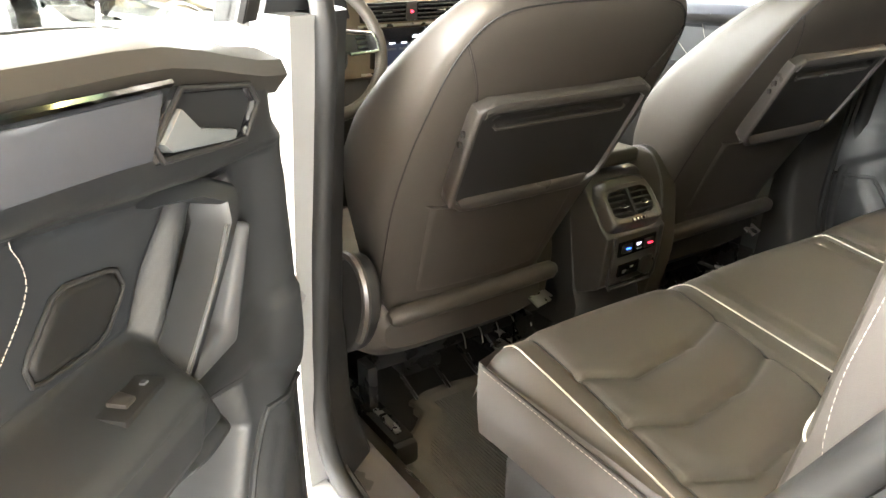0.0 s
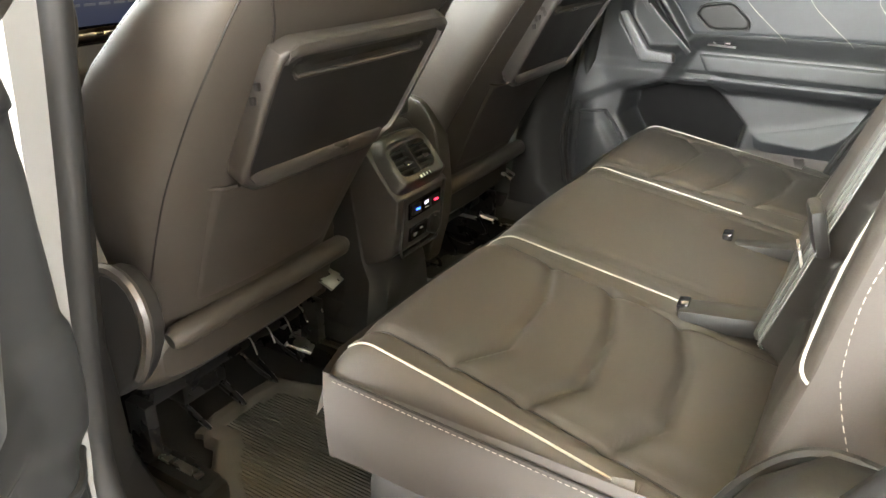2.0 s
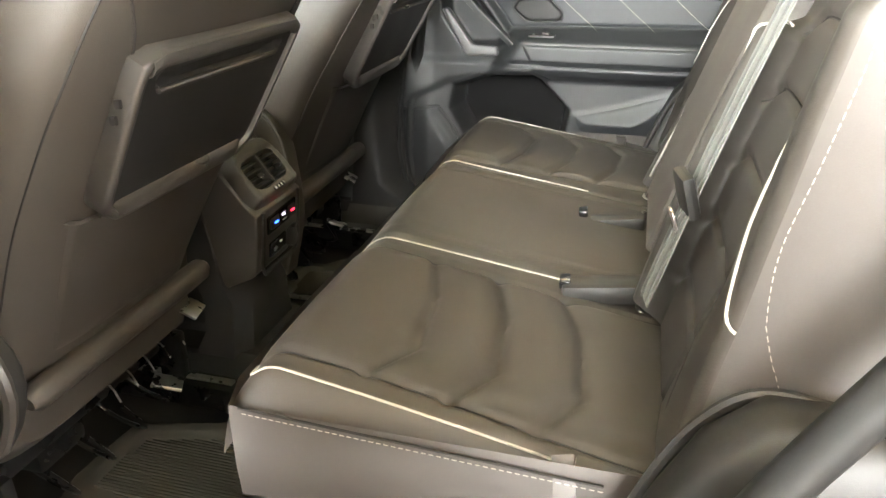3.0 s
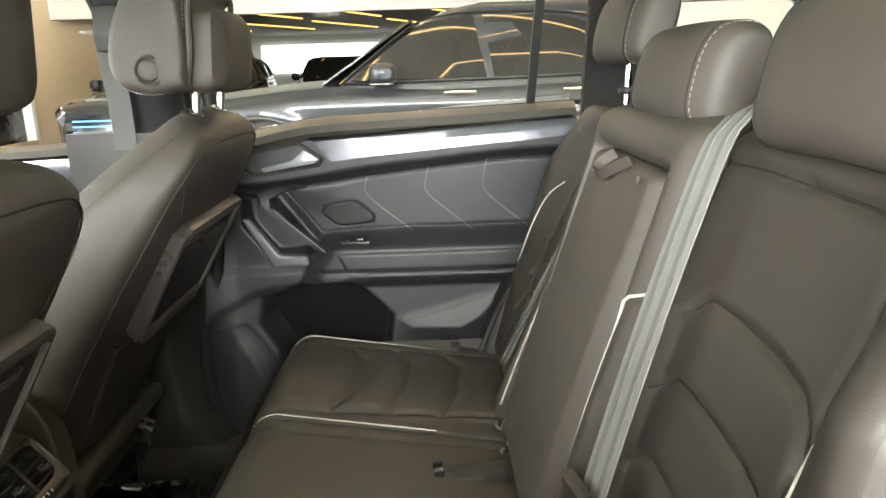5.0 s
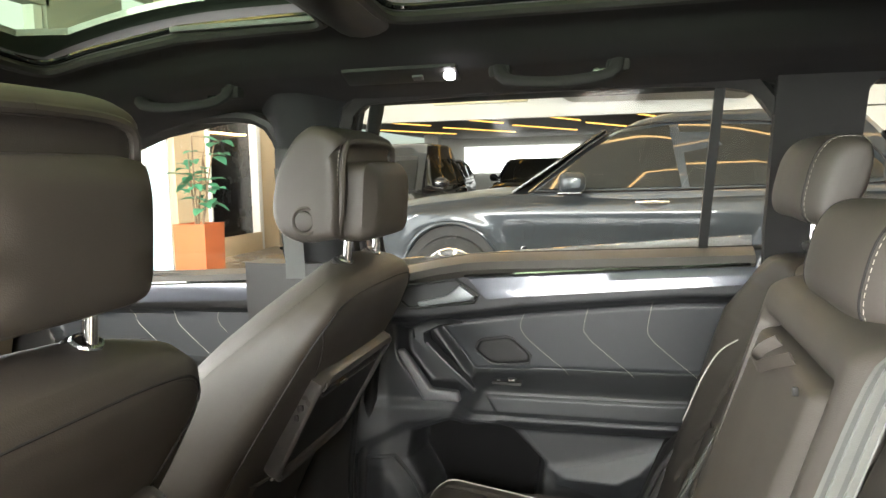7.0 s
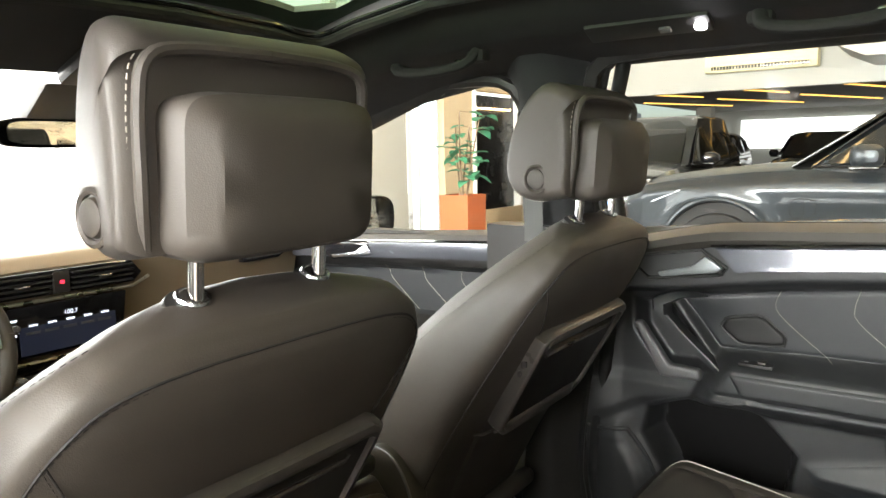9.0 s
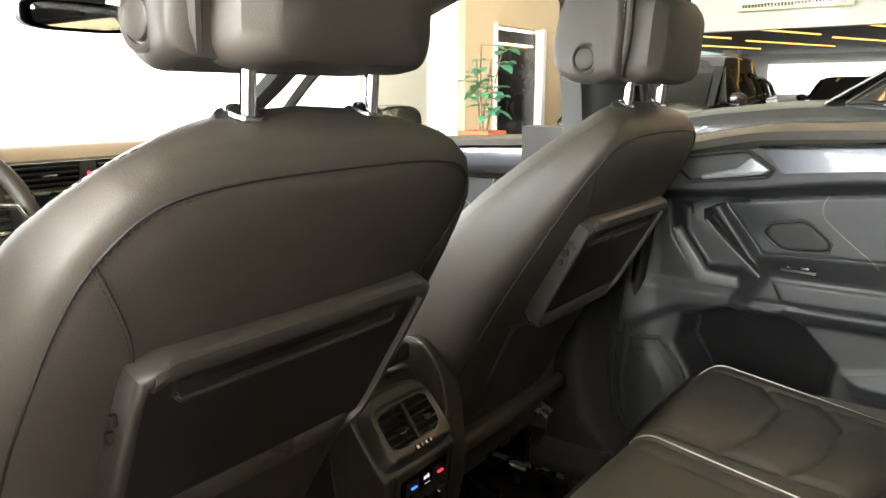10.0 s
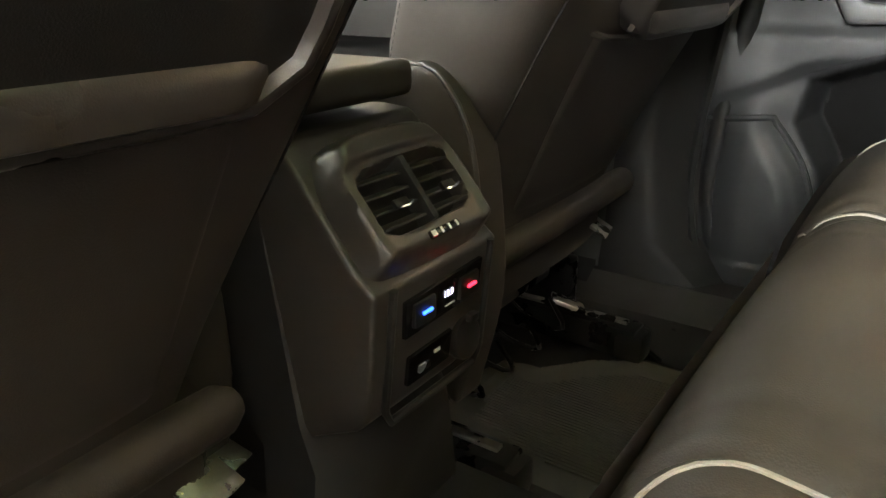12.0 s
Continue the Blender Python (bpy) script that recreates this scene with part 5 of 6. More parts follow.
    sb = part("side_bolster", prism(prof, lambda a, b, d: (cx + inner * (0.205 + d), a, b), 0.0, 0.050, 0.012, 3), LEATHER, st, "rounded leather side bolster")
    if not driver:
        part("bolster_piping", tube([(cx + inner * 0.253, y, z) for y, z in [(0.276 + (a - 0.276) * 0.985, 0.70 + (b - 0.70) * 0.985) for a, b in prof] if z > 0.66 and y < 0.34], 0.0026, 8), SATIN, sb, "grey piped edge")
    # cushion and its frame
    rings = []
    for y, w, z0, z1 in ((0.27, 0.19, 0.48, 0.55), (0.31, 0.222, 0.445, 0.60), (0.45, 0.26, 0.42, 0.61), (0.62, 0.26, 0.42, 0.625), (0.72, 0.24, 0.43, 0.615), (0.76, 0.20, 0.46, 0.58)):
        rings.append(superring(0, (z0 + z1) / 2, w, (z1 - z0) / 2, 4.0, 32, lambda p, q, y=y: (cx + p, y, q)))
    part("cushion", loft(rings), LEATHER, st)
    for sgn in (-1, 1):
        part("side_shield", loft([[(cx + sgn * x, y, z) for x, z in ((0.235, 0.38), (0.268, 0.40), (0.272, 0.47), (0.258, 0.505))] for y in (0.30, 0.45, 0.65, 0.74)], False, closed=False), PLASTIC, st)
        rail = part("seat_rail", box((cx + sgn * 0.20, 0.50, 0.315), (0.045, 0.62, 0.05), 0.006), METAL_DARK, st, "black steel seat rail")
        part("rail_slot", box((cx + sgn * 0.20, 0.36, 0.343), (0.014, 0.30, 0.006), 0.002), BRIGHT_STEEL, rail)
        for y in (0.33, 0.66):
            part("rail_link", box((cx + sgn * 0.20, y, 0.385), (0.022, 0.05, 0.10), 0.006), METAL_DARK, rail)
        part("rail_cap", box((cx + sgn * 0.20, 0.20, 0.31), (0.05, 0.05, 0.05), 0.012), PLASTIC, rail)
    part("under_frame", box((cx, 0.36, 0.41), (0.38, 0.03, 0.03), 0.008), METAL_DARK, st)
    part("motor", box((cx - 0.05, 0.42, 0.375), (0.10, 0.12, 0.06), 0.012), METAL_DARK, st)
    for k in range(4):
        x0 = cx - 0.14 + 0.08 * k
        part("cable", tube(smooth_line([(x0, 0.30, 0.40), (x0 + 0.03, 0.29, 0.34), (x0 + 0.05, 0.36, 0.33), (x0 + 0.04, 0.42, 0.38)], 0.02), 0.004, 6), METAL_DARK, st)
    part("bracket", box((cx + 0.10, 0.27, 0.40), (0.05, 0.05, 0.006), 0.001, rot=(20, 10, 30)), BRIGHT_STEEL, st)
    part("spring_clip", box((cx + 0.187, 0.262, 0.497), (0.048, 0.030, 0.005), 0.001, rot=(30, 0, 12)), BRIGHT_STEEL, st)

    if driver:
        part("rail_plate", box((cx + 0.240, 0.318, 0.474), (0.030, 0.044, 0.003), 0.001, rot=(18, -8, 8)), BRIGHT_STEEL, st, "bare metal plate under the seat")
        for k in range(5):
            part("spring_wire", tube(smooth_line([(cx + 0.02 + 0.045 * k, 0.30, 0.41), (cx + 0.03 + 0.045 * k, 0.325, 0.43), (cx + 0.035 + 0.045 * k, 0.36, 0.425)], 0.01), 0.0016, 5), BRIGHT_STEEL, st)

    # headrest
    hr = part("headrest", mesh_headrest(cx), LEATHER, st, "leather headrest with a round button", smooth=60)
    shell = []
    for y, w, z0, z1 in ((-0.004, 0.106, 1.206, 1.392), (-0.034, 0.107, 1.204, 1.394), (-0.047, 0.104, 1.207, 1.390), (-0.061, 0.088, 1.214, 1.370), (-0.065, 0.083, 1.224, 1.358), (-0.066, 0.05, 1.25, 1.33)):
        shell.append(superring(0, (z0 + z1) / 2, w, (z1 - z0) / 2, 7.0, 48, lambda p, q, y=y: (cx + p, y - 0.05 * (q - 1.30), 1.208 + (q - 1.208) * 0.70)))
    part("rear_shell", loft(shell), LEATHER, hr, "black moulded rear shell", smooth=35)
    for sgn in (-1, 1):
        part("button", cylinder((cx + sgn * 0.1225, 0.046, 1.243), (sgn, 0, 0), 0.0165, 0.010, 28, 0.004), LEATHER, hr)
        part("button_ring", tube([(cx + sgn * 0.1225, 0.046 + 0.0215 * math.cos(a), 1.243 + 0.0215 * math.sin(a)) for a in (2 * math.pi * k / 28 for k in range(29))], 0.0035, 6), LEATHER, hr)
        seam = smooth_line([(cx + sgn * x * 0.95, y, hz(z)) for x, y, z in ((0.120, -0.006, 1.218), (0.127, -0.018, 1.28), (0.127, -0.022, 1.36), (0.120, -0.026, 1.400))] + [(cx + sgn * 0.08, -0.024, hz(1.413)), (cx, -0.026, hz(1.416))], 0.008)
        part("seam_welt", tube(seam, 0.0055, 8), LEATHER, hr)
        part("stitching", stitches([p + Vector((sgn * 0.006, 0.006, 0.003)) for p in seam], 0.0045, 0.003, 0.0006), THREAD, hr)
        ctr = Vector((cx, 0.045, 1.30))
        arc = [ctr + (Vector(p) - ctr) * 1.004 for p in headrest_ring(cx, sgn * 0.122, 1.0)[4:27]]
        part("stitching", stitches(arc, 0.0045, 0.003, 0.0004), THREAD, hr)
        post = part("post", tube([(cx + sgn * 0.07, -0.010, 1.24), (cx + sgn * 0.07, 0.002, 1.12)], 0.0068, 14), CHROME, hr, "chrome headrest post")
        part("collar", loft([[(cx + sgn * 0.07 + r * math.cos(a), 0.0 + r * 0.8 * math.sin(a), z - 0.005 + 0.40 * r * math.sin(a)) for a in (2 * math.pi * k / 24 for k in range(24))] for r, z in ((0.027, 1.150), (0.027, 1.1710), (0.024, 1.1750), (0.014, 1.1770), (0.012, 1.181))]), PLASTIC, post)
        part("collar_ring", tube([(cx + sgn * 0.07 + 0.0135 * math.cos(a), 0.011 * math.sin(a), 1.175 + 0.005 * math.sin(a)) for a in (2 * math.pi * k / 24 for k in range(25))], 0.0025, 6), SATIN_CHROME, post)
    return st


def hz(z):
    return 1.208 + (z - 1.208) * 0.79


def headrest_ring(cx, xx, f):
    """One ring of the padded front and wings, at xx across, shrunk by f."""
    prof = [(-0.014, 1.216), (0.030, 1.209), (0.070, 1.206), (0.110, 1.214), (0.136, 1.232), (0.148, 1.258), (0.148, 1.290), (0.136, 1.340), (0.122, 1.370), (0.100, 1.404), (0.074, 1.430), (0.040, 1.446), (0.006, 1.440), (-0.026, 1.422), (-0.030, 1.408), (-0.018, 1.398), (-0.022, 1.34), (-0.020, 1.27)]
    cy, cz = 0.050, 1.32
    pts = smooth_line([(y, z, 0) for y, z in [*prof, prof[0]]], 0.012)[:-1]
    return [(cx + xx * (1 - 2.0 * max(0.0, cy + (p.x - cy) * f)) * 0.94, (cy + (p.x - cy) * f) * 0.82, hz(cz + (p.y - cz) * f)) for p in pts]


def mesh_headrest(cx):
    half = [(0.1455, 0.60)] + [(0.144 - 0.026 * (1 - math.cos(a)), 0.80 + 0.20 * math.sin(a)) for a in (math.pi / 2 * k / 8 for k in range(9))] + [(0.09, 1.0), (0.05, 1.0), (0.0, 1.0)]
    rows = [(-x, f) for x, f in half] + half[-2::-1]
    return loft([headrest_ring(cx, x, f) for x, f in rows])


front_seat(-0.37, "black leather driver seat with a folding tray on its back", True)
front_seat(0.37, "black leather passenger seat with a folding tray on its back", False)

# ---- rear bench ----
MID = 0.025


def cushion_z(x, y, x0, x1, grooves=(), puff=0.006, lo=0.0):
    z = 0.672 + 0.15 * (y + 0.10) + lo
    z -= 0.075 * max(0.0, (y + 0.115) / 0.075) ** 2.2
    z += 0.006 * math.cos((x - (x0 + x1) / 2) / (x1 - x0) * math.pi)
    for line, wd, dp in grooves:
        d = line_dist((x, y), line)
        if d < 4 * wd:
            z -= dp * math.exp(-(d / wd) ** 2)
    return z


def bench_unit(s, label, name):
    """An outer rear seat cushion; s = -1 or 1 gives its side, about the bench's middle line."""
    st = thing(name, label, "car seat", "rear bench")

    def MX(x):
        return x if s < 0 else 2 * MID - x
    x0, x1 = -0.585, -0.168
    ls, rs = [(-0.512, -0.055), (-0.516, -0.20), (-0.524, -0.30), (-0.534, -0.40), (-0.545, -0.53)], [(-0.200, -0.055), (-0.212, -0.19), (-0.224, -0.295), (-0.236, -0.395), (-0.245, -0.53)]
    gs = [(ls, 0.005, 0.006), (rs, 0.006, 0.007)]
    for k in range(3):
        yy = -0.19 - 0.098 * k
        gs.append(([(-0.516 - 0.008 * k, yy), (-0.445 - 0.006 * k, yy - 0.040), (-0.315 - 0.008 * k, yy - 0.030), (-0.255 - 0.010 * k, yy - 0.012), (-0.213 - 0.011 * k, yy + 0.004)], 0.0065, 0.0065))

    def h(x, y):
        z = cushion_z(x, y, x0, x1, gs)
        z -= 0.05 * max(0.0, (-0.545 - x) / 0.040) ** 2
        z -= 0.010 * sstep(-0.175, -0.166, x)
        d = min(abs(line_dist((x, y), gs[k][0])) for k in (2, 3, 4))
        inner = sstep(0.0, 0.03, x + 0.515) * sstep(0.0, 0.03, -0.215 - x)
        return z + 0.005 * inner * sstep(0.0, 0.035, d)
    part("cushion_top", field(x0, x1, -0.535, -0.046, 0.005, lambda x, y, z: (MX(x), y, z), h), LEATHER, st, "quilted leather seat cushion", smooth=60)
    # side and front skirt
    part("cushion_side", loft([[(MX(x), y, z) for x, y, z in ((x0, -0.535, zz), (x0 - g, -0.30, zz), (x0 - g, -0.10, zz), (x0 - g * 0.5, -0.062, zz), (x0 + 0.05, -0.046 + g, zz), (-0.35, -0.042 + g, zz), (x1, -0.046 + g, zz))]
                                     for zz, g in ((0.640, 0.0), (0.615, 0.004), (0.56, 0.004), (0.515, -0.004), (0.505, -0.03))], False, closed=False), LEATHER_SIDE_LIT, st, "plain leather cushion side, lightened as side-lit")
    bolst = [Vector((MX(x), y, z)) for x, y, z in [(x0 - 0.0035, y, 0.640 + 0.045 * (y + 0.1)) for y in np.linspace(-0.46, -0.075, 40)]]
    part("side_seam", tube(bolst, 0.0016, 5), SEAM, st)
    part("stitching", stitches([p + Vector((-0.001 if s < 0 else 0.001, 0, -0.006)) for p in bolst], 0.005, 0.003, 0.0005), THREAD, st)
    # piping lines
    def on(pts, r, nm, mat):
        line = smooth_line([(a, b, 0) for a, b in pts], 0.008)
        return part(nm, tube([(MX(p.x), p.y, h(min(max(p.x, x0), x1), p.y) + r * 0.6) for p in line], r, 6), mat, st)
    on([(-0.513, -0.066), (-0.530, -0.062), (-0.545, -0.070), (-0.549, -0.09), (-0.552, -0.20), (-0.556, -0.32), (-0.560, -0.425)], 0.0016, "piping", PIPING)
    on([(-0.215, -0.052), (-0.194, -0.068), (-0.179, -0.10), (-0.1765, -0.20), (-0.176, -0.375)], 0.0015, "piping", PIPING)
    part("side_strap", ribbon(smooth_line([(MX(-0.572), -0.418, 0.640), (MX(x0 - 0.006), -0.424, 0.610), (MX(x0 - 0.008), -0.426, 0.52)], 0.01), (0, 1, 0.1), 0.022, 0.003), LEATHER_SIDE_LIT, st, "folded leather strap at the cushion end")
    part("gusset", prism([(-0.430, 0.624), (-0.53, 0.606), (-0.53, 0.560), (-0.430, 0.585)], lambda a, b, d: (MX(d), a, b), -0.583, -0.545, 0.004), LEATHER_SIDE_LIT, st, "leather gusset, lightened as side-lit")
    on(ls, 0.0014, "seam", SEAM)
    on(rs, 0.0014, "seam", SEAM)
    return st


outer_seats = [bench_unit(s, "quilted dark leather rear seat with cream piping and headrest", "bench_seat") for s in (-1, 1)]
mid_c = thing("bench_seat", "plain dark leather middle seat with a fold-down armrest", "car seat", "rear bench")
part("cushion_top", field(-0.167, 0.217, -0.535, -0.040, 0.008, lambda x, y, z: (x, y, z), lambda x, y: cushion_z(x, y, -0.167, 0.217, [([(-0.12, -0.05), (-0.125, -0.2), (-0.13, -0.5)], 0.005, 0.003), ([(0.17, -0.05), (0.175, -0.2), (0.18, -0.5)], 0.005, 0.003)], lo=0.002) - 0.01 * (sstep(-0.158, -0.167, x) + sstep(0.208, 0.217, x))), LEATHER, mid_c, smooth=60)
part("cushion_front", loft([[(x, y, z) for x in (-0.167, 0.025, 0.217)] for y, z in ((-0.040, 0.630), (-0.036, 0.60), (-0.042, 0.54), (-0.07, 0.50))], False, closed=False), LEATHER_SIDE_LIT, mid_c)
part("care_tag", box((-0.212, -0.486, 0.640), (0.034, 0.003, 0.026), 0.001, rot=(-28, 12, 14)), FRAME_WHITE, mid_c, "small white fabric tag")
bench_base = single("bench_base", box((MID, -0.33, 0.42), (1.20, 0.44, 0.18), 0.02), PLASTIC, "black plastic base under the rear bench", "seat base", kind="structure")


# rear backrests, on one leaning plane
def B(x, w, h, lean=0.31):
    n = math.hypot(1, lean)
    return Vector((x, -0.512 + (h - lean * w) / n, 0.63 + (w + lean * h) / n))


def back_unit(s, st):

    def MX(x):
        return x if s < 0 else 2 * MID - x
    x0, x1 = -0.645, -0.195
    lean = 0.31 if s < 0 else 0.46
    outer = [(-0.37, 0.533), (-0.46, 0.530), (-0.478, 0.524), (-0.496, 0.500), (-0.502, 0.46), (-0.500, 0.40), (-0.488, 0.28), (-0.465, 0.15), (-0.44, 0.0)]
    inner = [(-0.195, 0.375), (-0.235, 0.385), (-0.262, 0.36), (-0.272, 0.20), (-0.275, 0.0)]
    gs = [(outer, 0.005, 0.005), ([(-0.195, 0.530), (-0.28, 0.534), (-0.37, 0.533)], 0.005, 0.005), ([(-0.478, 0.524), (-0.480, 0.545), (-0.50, 0.575)], 0.005, 0.005)]
    for k in range(5):
        w = 0.408 - 0.080 * k
        gs.append(([(-0.258, w - 0.022), (-0.284, w), (-0.300, w + 0.005), (-0.36, w + 0.006), (-0.43, w + 0.002), (-0.468, w - 0.006), (-0.487, w - 0.024), (-0.494, w - 0.050)], 0.0050, 0.0065))

    def h(x, w):
        z = 0.012 * math.sin(min(1, w / 0.5) * math.pi)
        xo = interp(w, (0, 0.15, 0.3, 0.42, 0.5, 0.54, 0.65), (-0.44, -0.465, -0.489, -0.501, -0.496, -0.46, -0.42))
        z += interp(w, (0, 0.10, 0.20, 0.30, 0.43, 0.52, 0.65), (0.006, 0.014, 0.020, 0.034, 0.056, 0.042, 0.01)) * sstep(xo + 0.005, xo - 0.085, x)
        z += 0.040 * sstep(-0.272, -0.228, x) * (1 - sstep(0.372, 0.404, w))
        z -= 0.06 * max(0.0, (-0.588 - x) / 0.045) ** 2
        z -= 0.03 * max(0.0, (x + 0.215) / 0.02) ** 2
        z -= 0.09 * max(0.0, (w - 0.545) / 0.055) ** 2
        for line, wd, dp in gs:
            d = line_dist((x, w), line)
            if d < 4 * wd:
                z -= dp * math.exp(-(d / wd) ** 2)
        return z
    part("backrest", field(-0.606, x1, 0.0, 0.60, 0.0045, lambda x, w, z: B(MX(x), w, z, lean), h, skirt=-0.09), LEATHER_PERF, st, "quilted leather backrest", smooth=60)
    # lighter colour paints the light on the panel's outward turn
    part("side_panel", field(-0.678, -0.606, 0.0, 0.60, 0.006, lambda x, w, z: B(MX(x), w, z, lean), h, skirt=-0.02), LEATHER_SIDE_LIT, st, "smooth leather side panel, lightened as side-lit", smooth=60)

    def on(pts, r, nm, mat, lift=0.0, dashed=False):
        line = [B(MX(p.x), p.y, h(p.x, p.y) + lift + r * 0.6, lean) for p in smooth_line([(a, b, 0) for a, b in pts], 0.008)]
        return part(nm, stitches(line, 0.005, 0.003, r) if dashed else tube(line, r, 6), mat, st)
    on([(-0.246, 0.390), (-0.232, 0.391), (-0.214, 0.378), (-0.2065, 0.35), (-0.2055, 0.28), (-0.204, 0.02)], 0.0019, "piping", PIPING, 0.002)
    on([(-0.528, 0.395), (-0.545, 0.360), (-0.556, 0.31), (-0.566, 0.25), (-0.582, 0.208), (-0.598, 0.190), (-0.606, 0.188)], 0.0016, "piping", PIPING)
    on([(-0.606, 0.50), (-0.613, 0.42), (-0.613, 0.34), (-0.611, 0.27), (-0.616, 0.215), (-0.622, 0.190), (-0.632, 0.155), (-0.638, 0.10)], 0.0004, "stitching", THREAD, dashed=True)
    on(outer, 0.0014, "seam", SEAM, 0.0012)
    for g in gs[1:5]:
        on(g[0], 0.0010, "seam", SEAM, 0.0006)
    cx = MX(-0.395)
    rear_headrest(st, cx, -0.660 if s < 0 else -0.700, 1.219 if s < 0 else 1.292)
    return st


def rear_headrest(st, cx, yf, zc, w=0.149, hh=0.070):
    """A low padded headrest with its front at yf, round the height zc."""
    def P(x, a):
        f = 0.30 + 0.70 * max(0.0, 1 - abs(x) ** 4.0) ** (1 / 2.4)
        c, s = math.cos(a), math.sin(a)
        y, z = 0.046 * math.copysign(abs(c) ** 0.7, c), hh * math.copysign(abs(s) ** 0.75, s)
        if c < 0 and s < 0:
            z *= 1 - 0.40 * abs(c)
        g = 0.5 + 0.5 * f
        return Vector((cx + w * x, yf - 0.046 + y * f - 0.20 * z - (0.02 * (1 - f)), zc + z * g - 0.010 * (1 - x * x) * (s < 0) * -s * -1))
    xs = [math.sin(math.pi / 2 * (-1 + k / 14)) for k in range(29)]
    hr = part("headrest", loft([[P(x, 2 * math.pi * j / 36) for j in range(36)] for x in xs]), LEATHER, st, "padded leather headrest", smooth=70)
    for sgn in (-1, 1):
        ln = [P(sgn * 0.78, math.radians(a)) for a in range(-85, 150, 5)]
        ctr = Vector((cx, yf - 0.046, zc))
        part("seam", tube(ln, 0.0016, 5), SEAM, hr)
        part("stitching", stitches([P(sgn * 0.82, math.radians(a)) + (P(sgn * 0.82, math.radians(a)) - ctr).normalized() * 0.0005 for a in range(-85, 150, 4)], 0.005, 0.003, 0.0005), THREAD, hr)
        part("post", tube([(cx + sgn * 0.055, yf - 0.062, zc), (cx + sgn * 0.055, yf - 0.055, 1.10)], 0.0062, 12), CHROME, hr, "chrome headrest post")
        part("collar", cylinder((cx + sgn * 0.055, yf - 0.058, 1.182), (0, 0, 1), 0.018, 0.014, 20, 0.004), PLASTIC, hr)


back_unit(-1, outer_seats[0])
back_unit(1, outer_seats[1])
mb = mid_c
part("backrest", field(-0.192, 0.242, 0.0, 0.59, 0.008, B, lambda x, w: 0.030 - 0.03 * max(0.0, (abs(x - MID) - 0.19) / 0.027) ** 2 - 0.09 * max(0.0, (w - 0.535) / 0.055) ** 2 - 0.028 * sstep(0.515, 0.50, w) * sstep(0.175, 0.165, abs(x - MID)), skirt=-0.09), LEATHER, mb, smooth=60)
arm = part("fold_down_armrest", field(-0.132, 0.182, 0.03, 0.502, 0.006, B, lambda x, w: 0.036 - 0.020 * max(0.0, (abs(x - MID) - 0.135) / 0.022) ** 2 - 0.02 * max(0.0, (w - 0.485) / 0.017) ** 2 + 0.004 * math.sin(w * 8), skirt=-0.03), LEATHER, mb, "closed fold-down armrest", smooth=60)
loop = [B(0.062, 0.500, 0.032), B(0.070, 0.484, 0.044), B(0.066, 0.470, 0.050), B(0.046, 0.466, 0.048), B(0.016, 0.480, 0.044), B(-0.020, 0.499, 0.034)]
part("pull_strap", ribbon(smooth_line(loop, 0.006), B(0, 0.75, 0.6) - B(0, 0, 0), 0.014, 0.002), LEATHER, arm, "dark leather pull strap loop")
part("hook", box(B(-0.105, 0.485, 0.044), (0.007, 0.006, 0.009), 0.002), PLASTIC, arm)
rear_headrest(mb, MID + 0.01, -0.668, 1.214, 0.145, 0.064)

# belts and buckles
def belt_line(pts, label, width=0.047, across=(1, 0.15, 0)):
    b = thing("seat_belt", label, "seat belt", "seat belts")
    ln = smooth_line(pts, 0.02)
    part("webbing", ribbon(ln, across, width, 0.0016), BELT, b)
    a = Vector(across).normalized()
    for o in (-0.011, 0.011):
        part("stripe", ribbon([p + a * o + Vector((0, 0.0012, 0.0008)) for p in ln], across, 0.007, 0.0012), BELT_EDGE, b)
    return b


lb = belt_line([B(-0.238, 0.590, 0.0), B(-0.254, 0.555, 0.030), B(-0.268, 0.45, 0.040), B(-0.280, 0.33, 0.044), B(-0.290, 0.20, 0.044), B(-0.300, 0.04, 0.040)], "grey webbing seat belt hanging down a rear backrest", across=(0.96, 0.22, -0.20))
tg = part("belt_tongue", box(B(-0.291, 0.185, 0.050), (0.054, 0.016, 0.055), 0.007, rot=(-17, 0, 12)), PLASTIC, lb, "black belt tongue")
part("tongue_plate", box(B(-0.293, 0.148, 0.050), (0.024, 0.003, 0.03), 0.001, rot=(-17, 0, 12)), BRIGHT_STEEL, tg)
rb = belt_line([B(MID + 0.30, 0.59, 0.0, 0.46), B(MID + 0.31, 0.50, 0.03, 0.46), B(MID + 0.34, 0.30, 0.03, 0.46), B(MID + 0.36, 0.05, 0.03, 0.46)], "grey webbing belt beside the far rear headrest", across=(1, 0, 0))
belt_line([(-0.40, -1.02, 1.50), (-0.40, -0.99, 1.35), (-0.39, -0.93, 1.15), (-0.38, -0.88, 1.0)], "grey belt hanging from the roof behind the bench", across=(1, 0, 0))
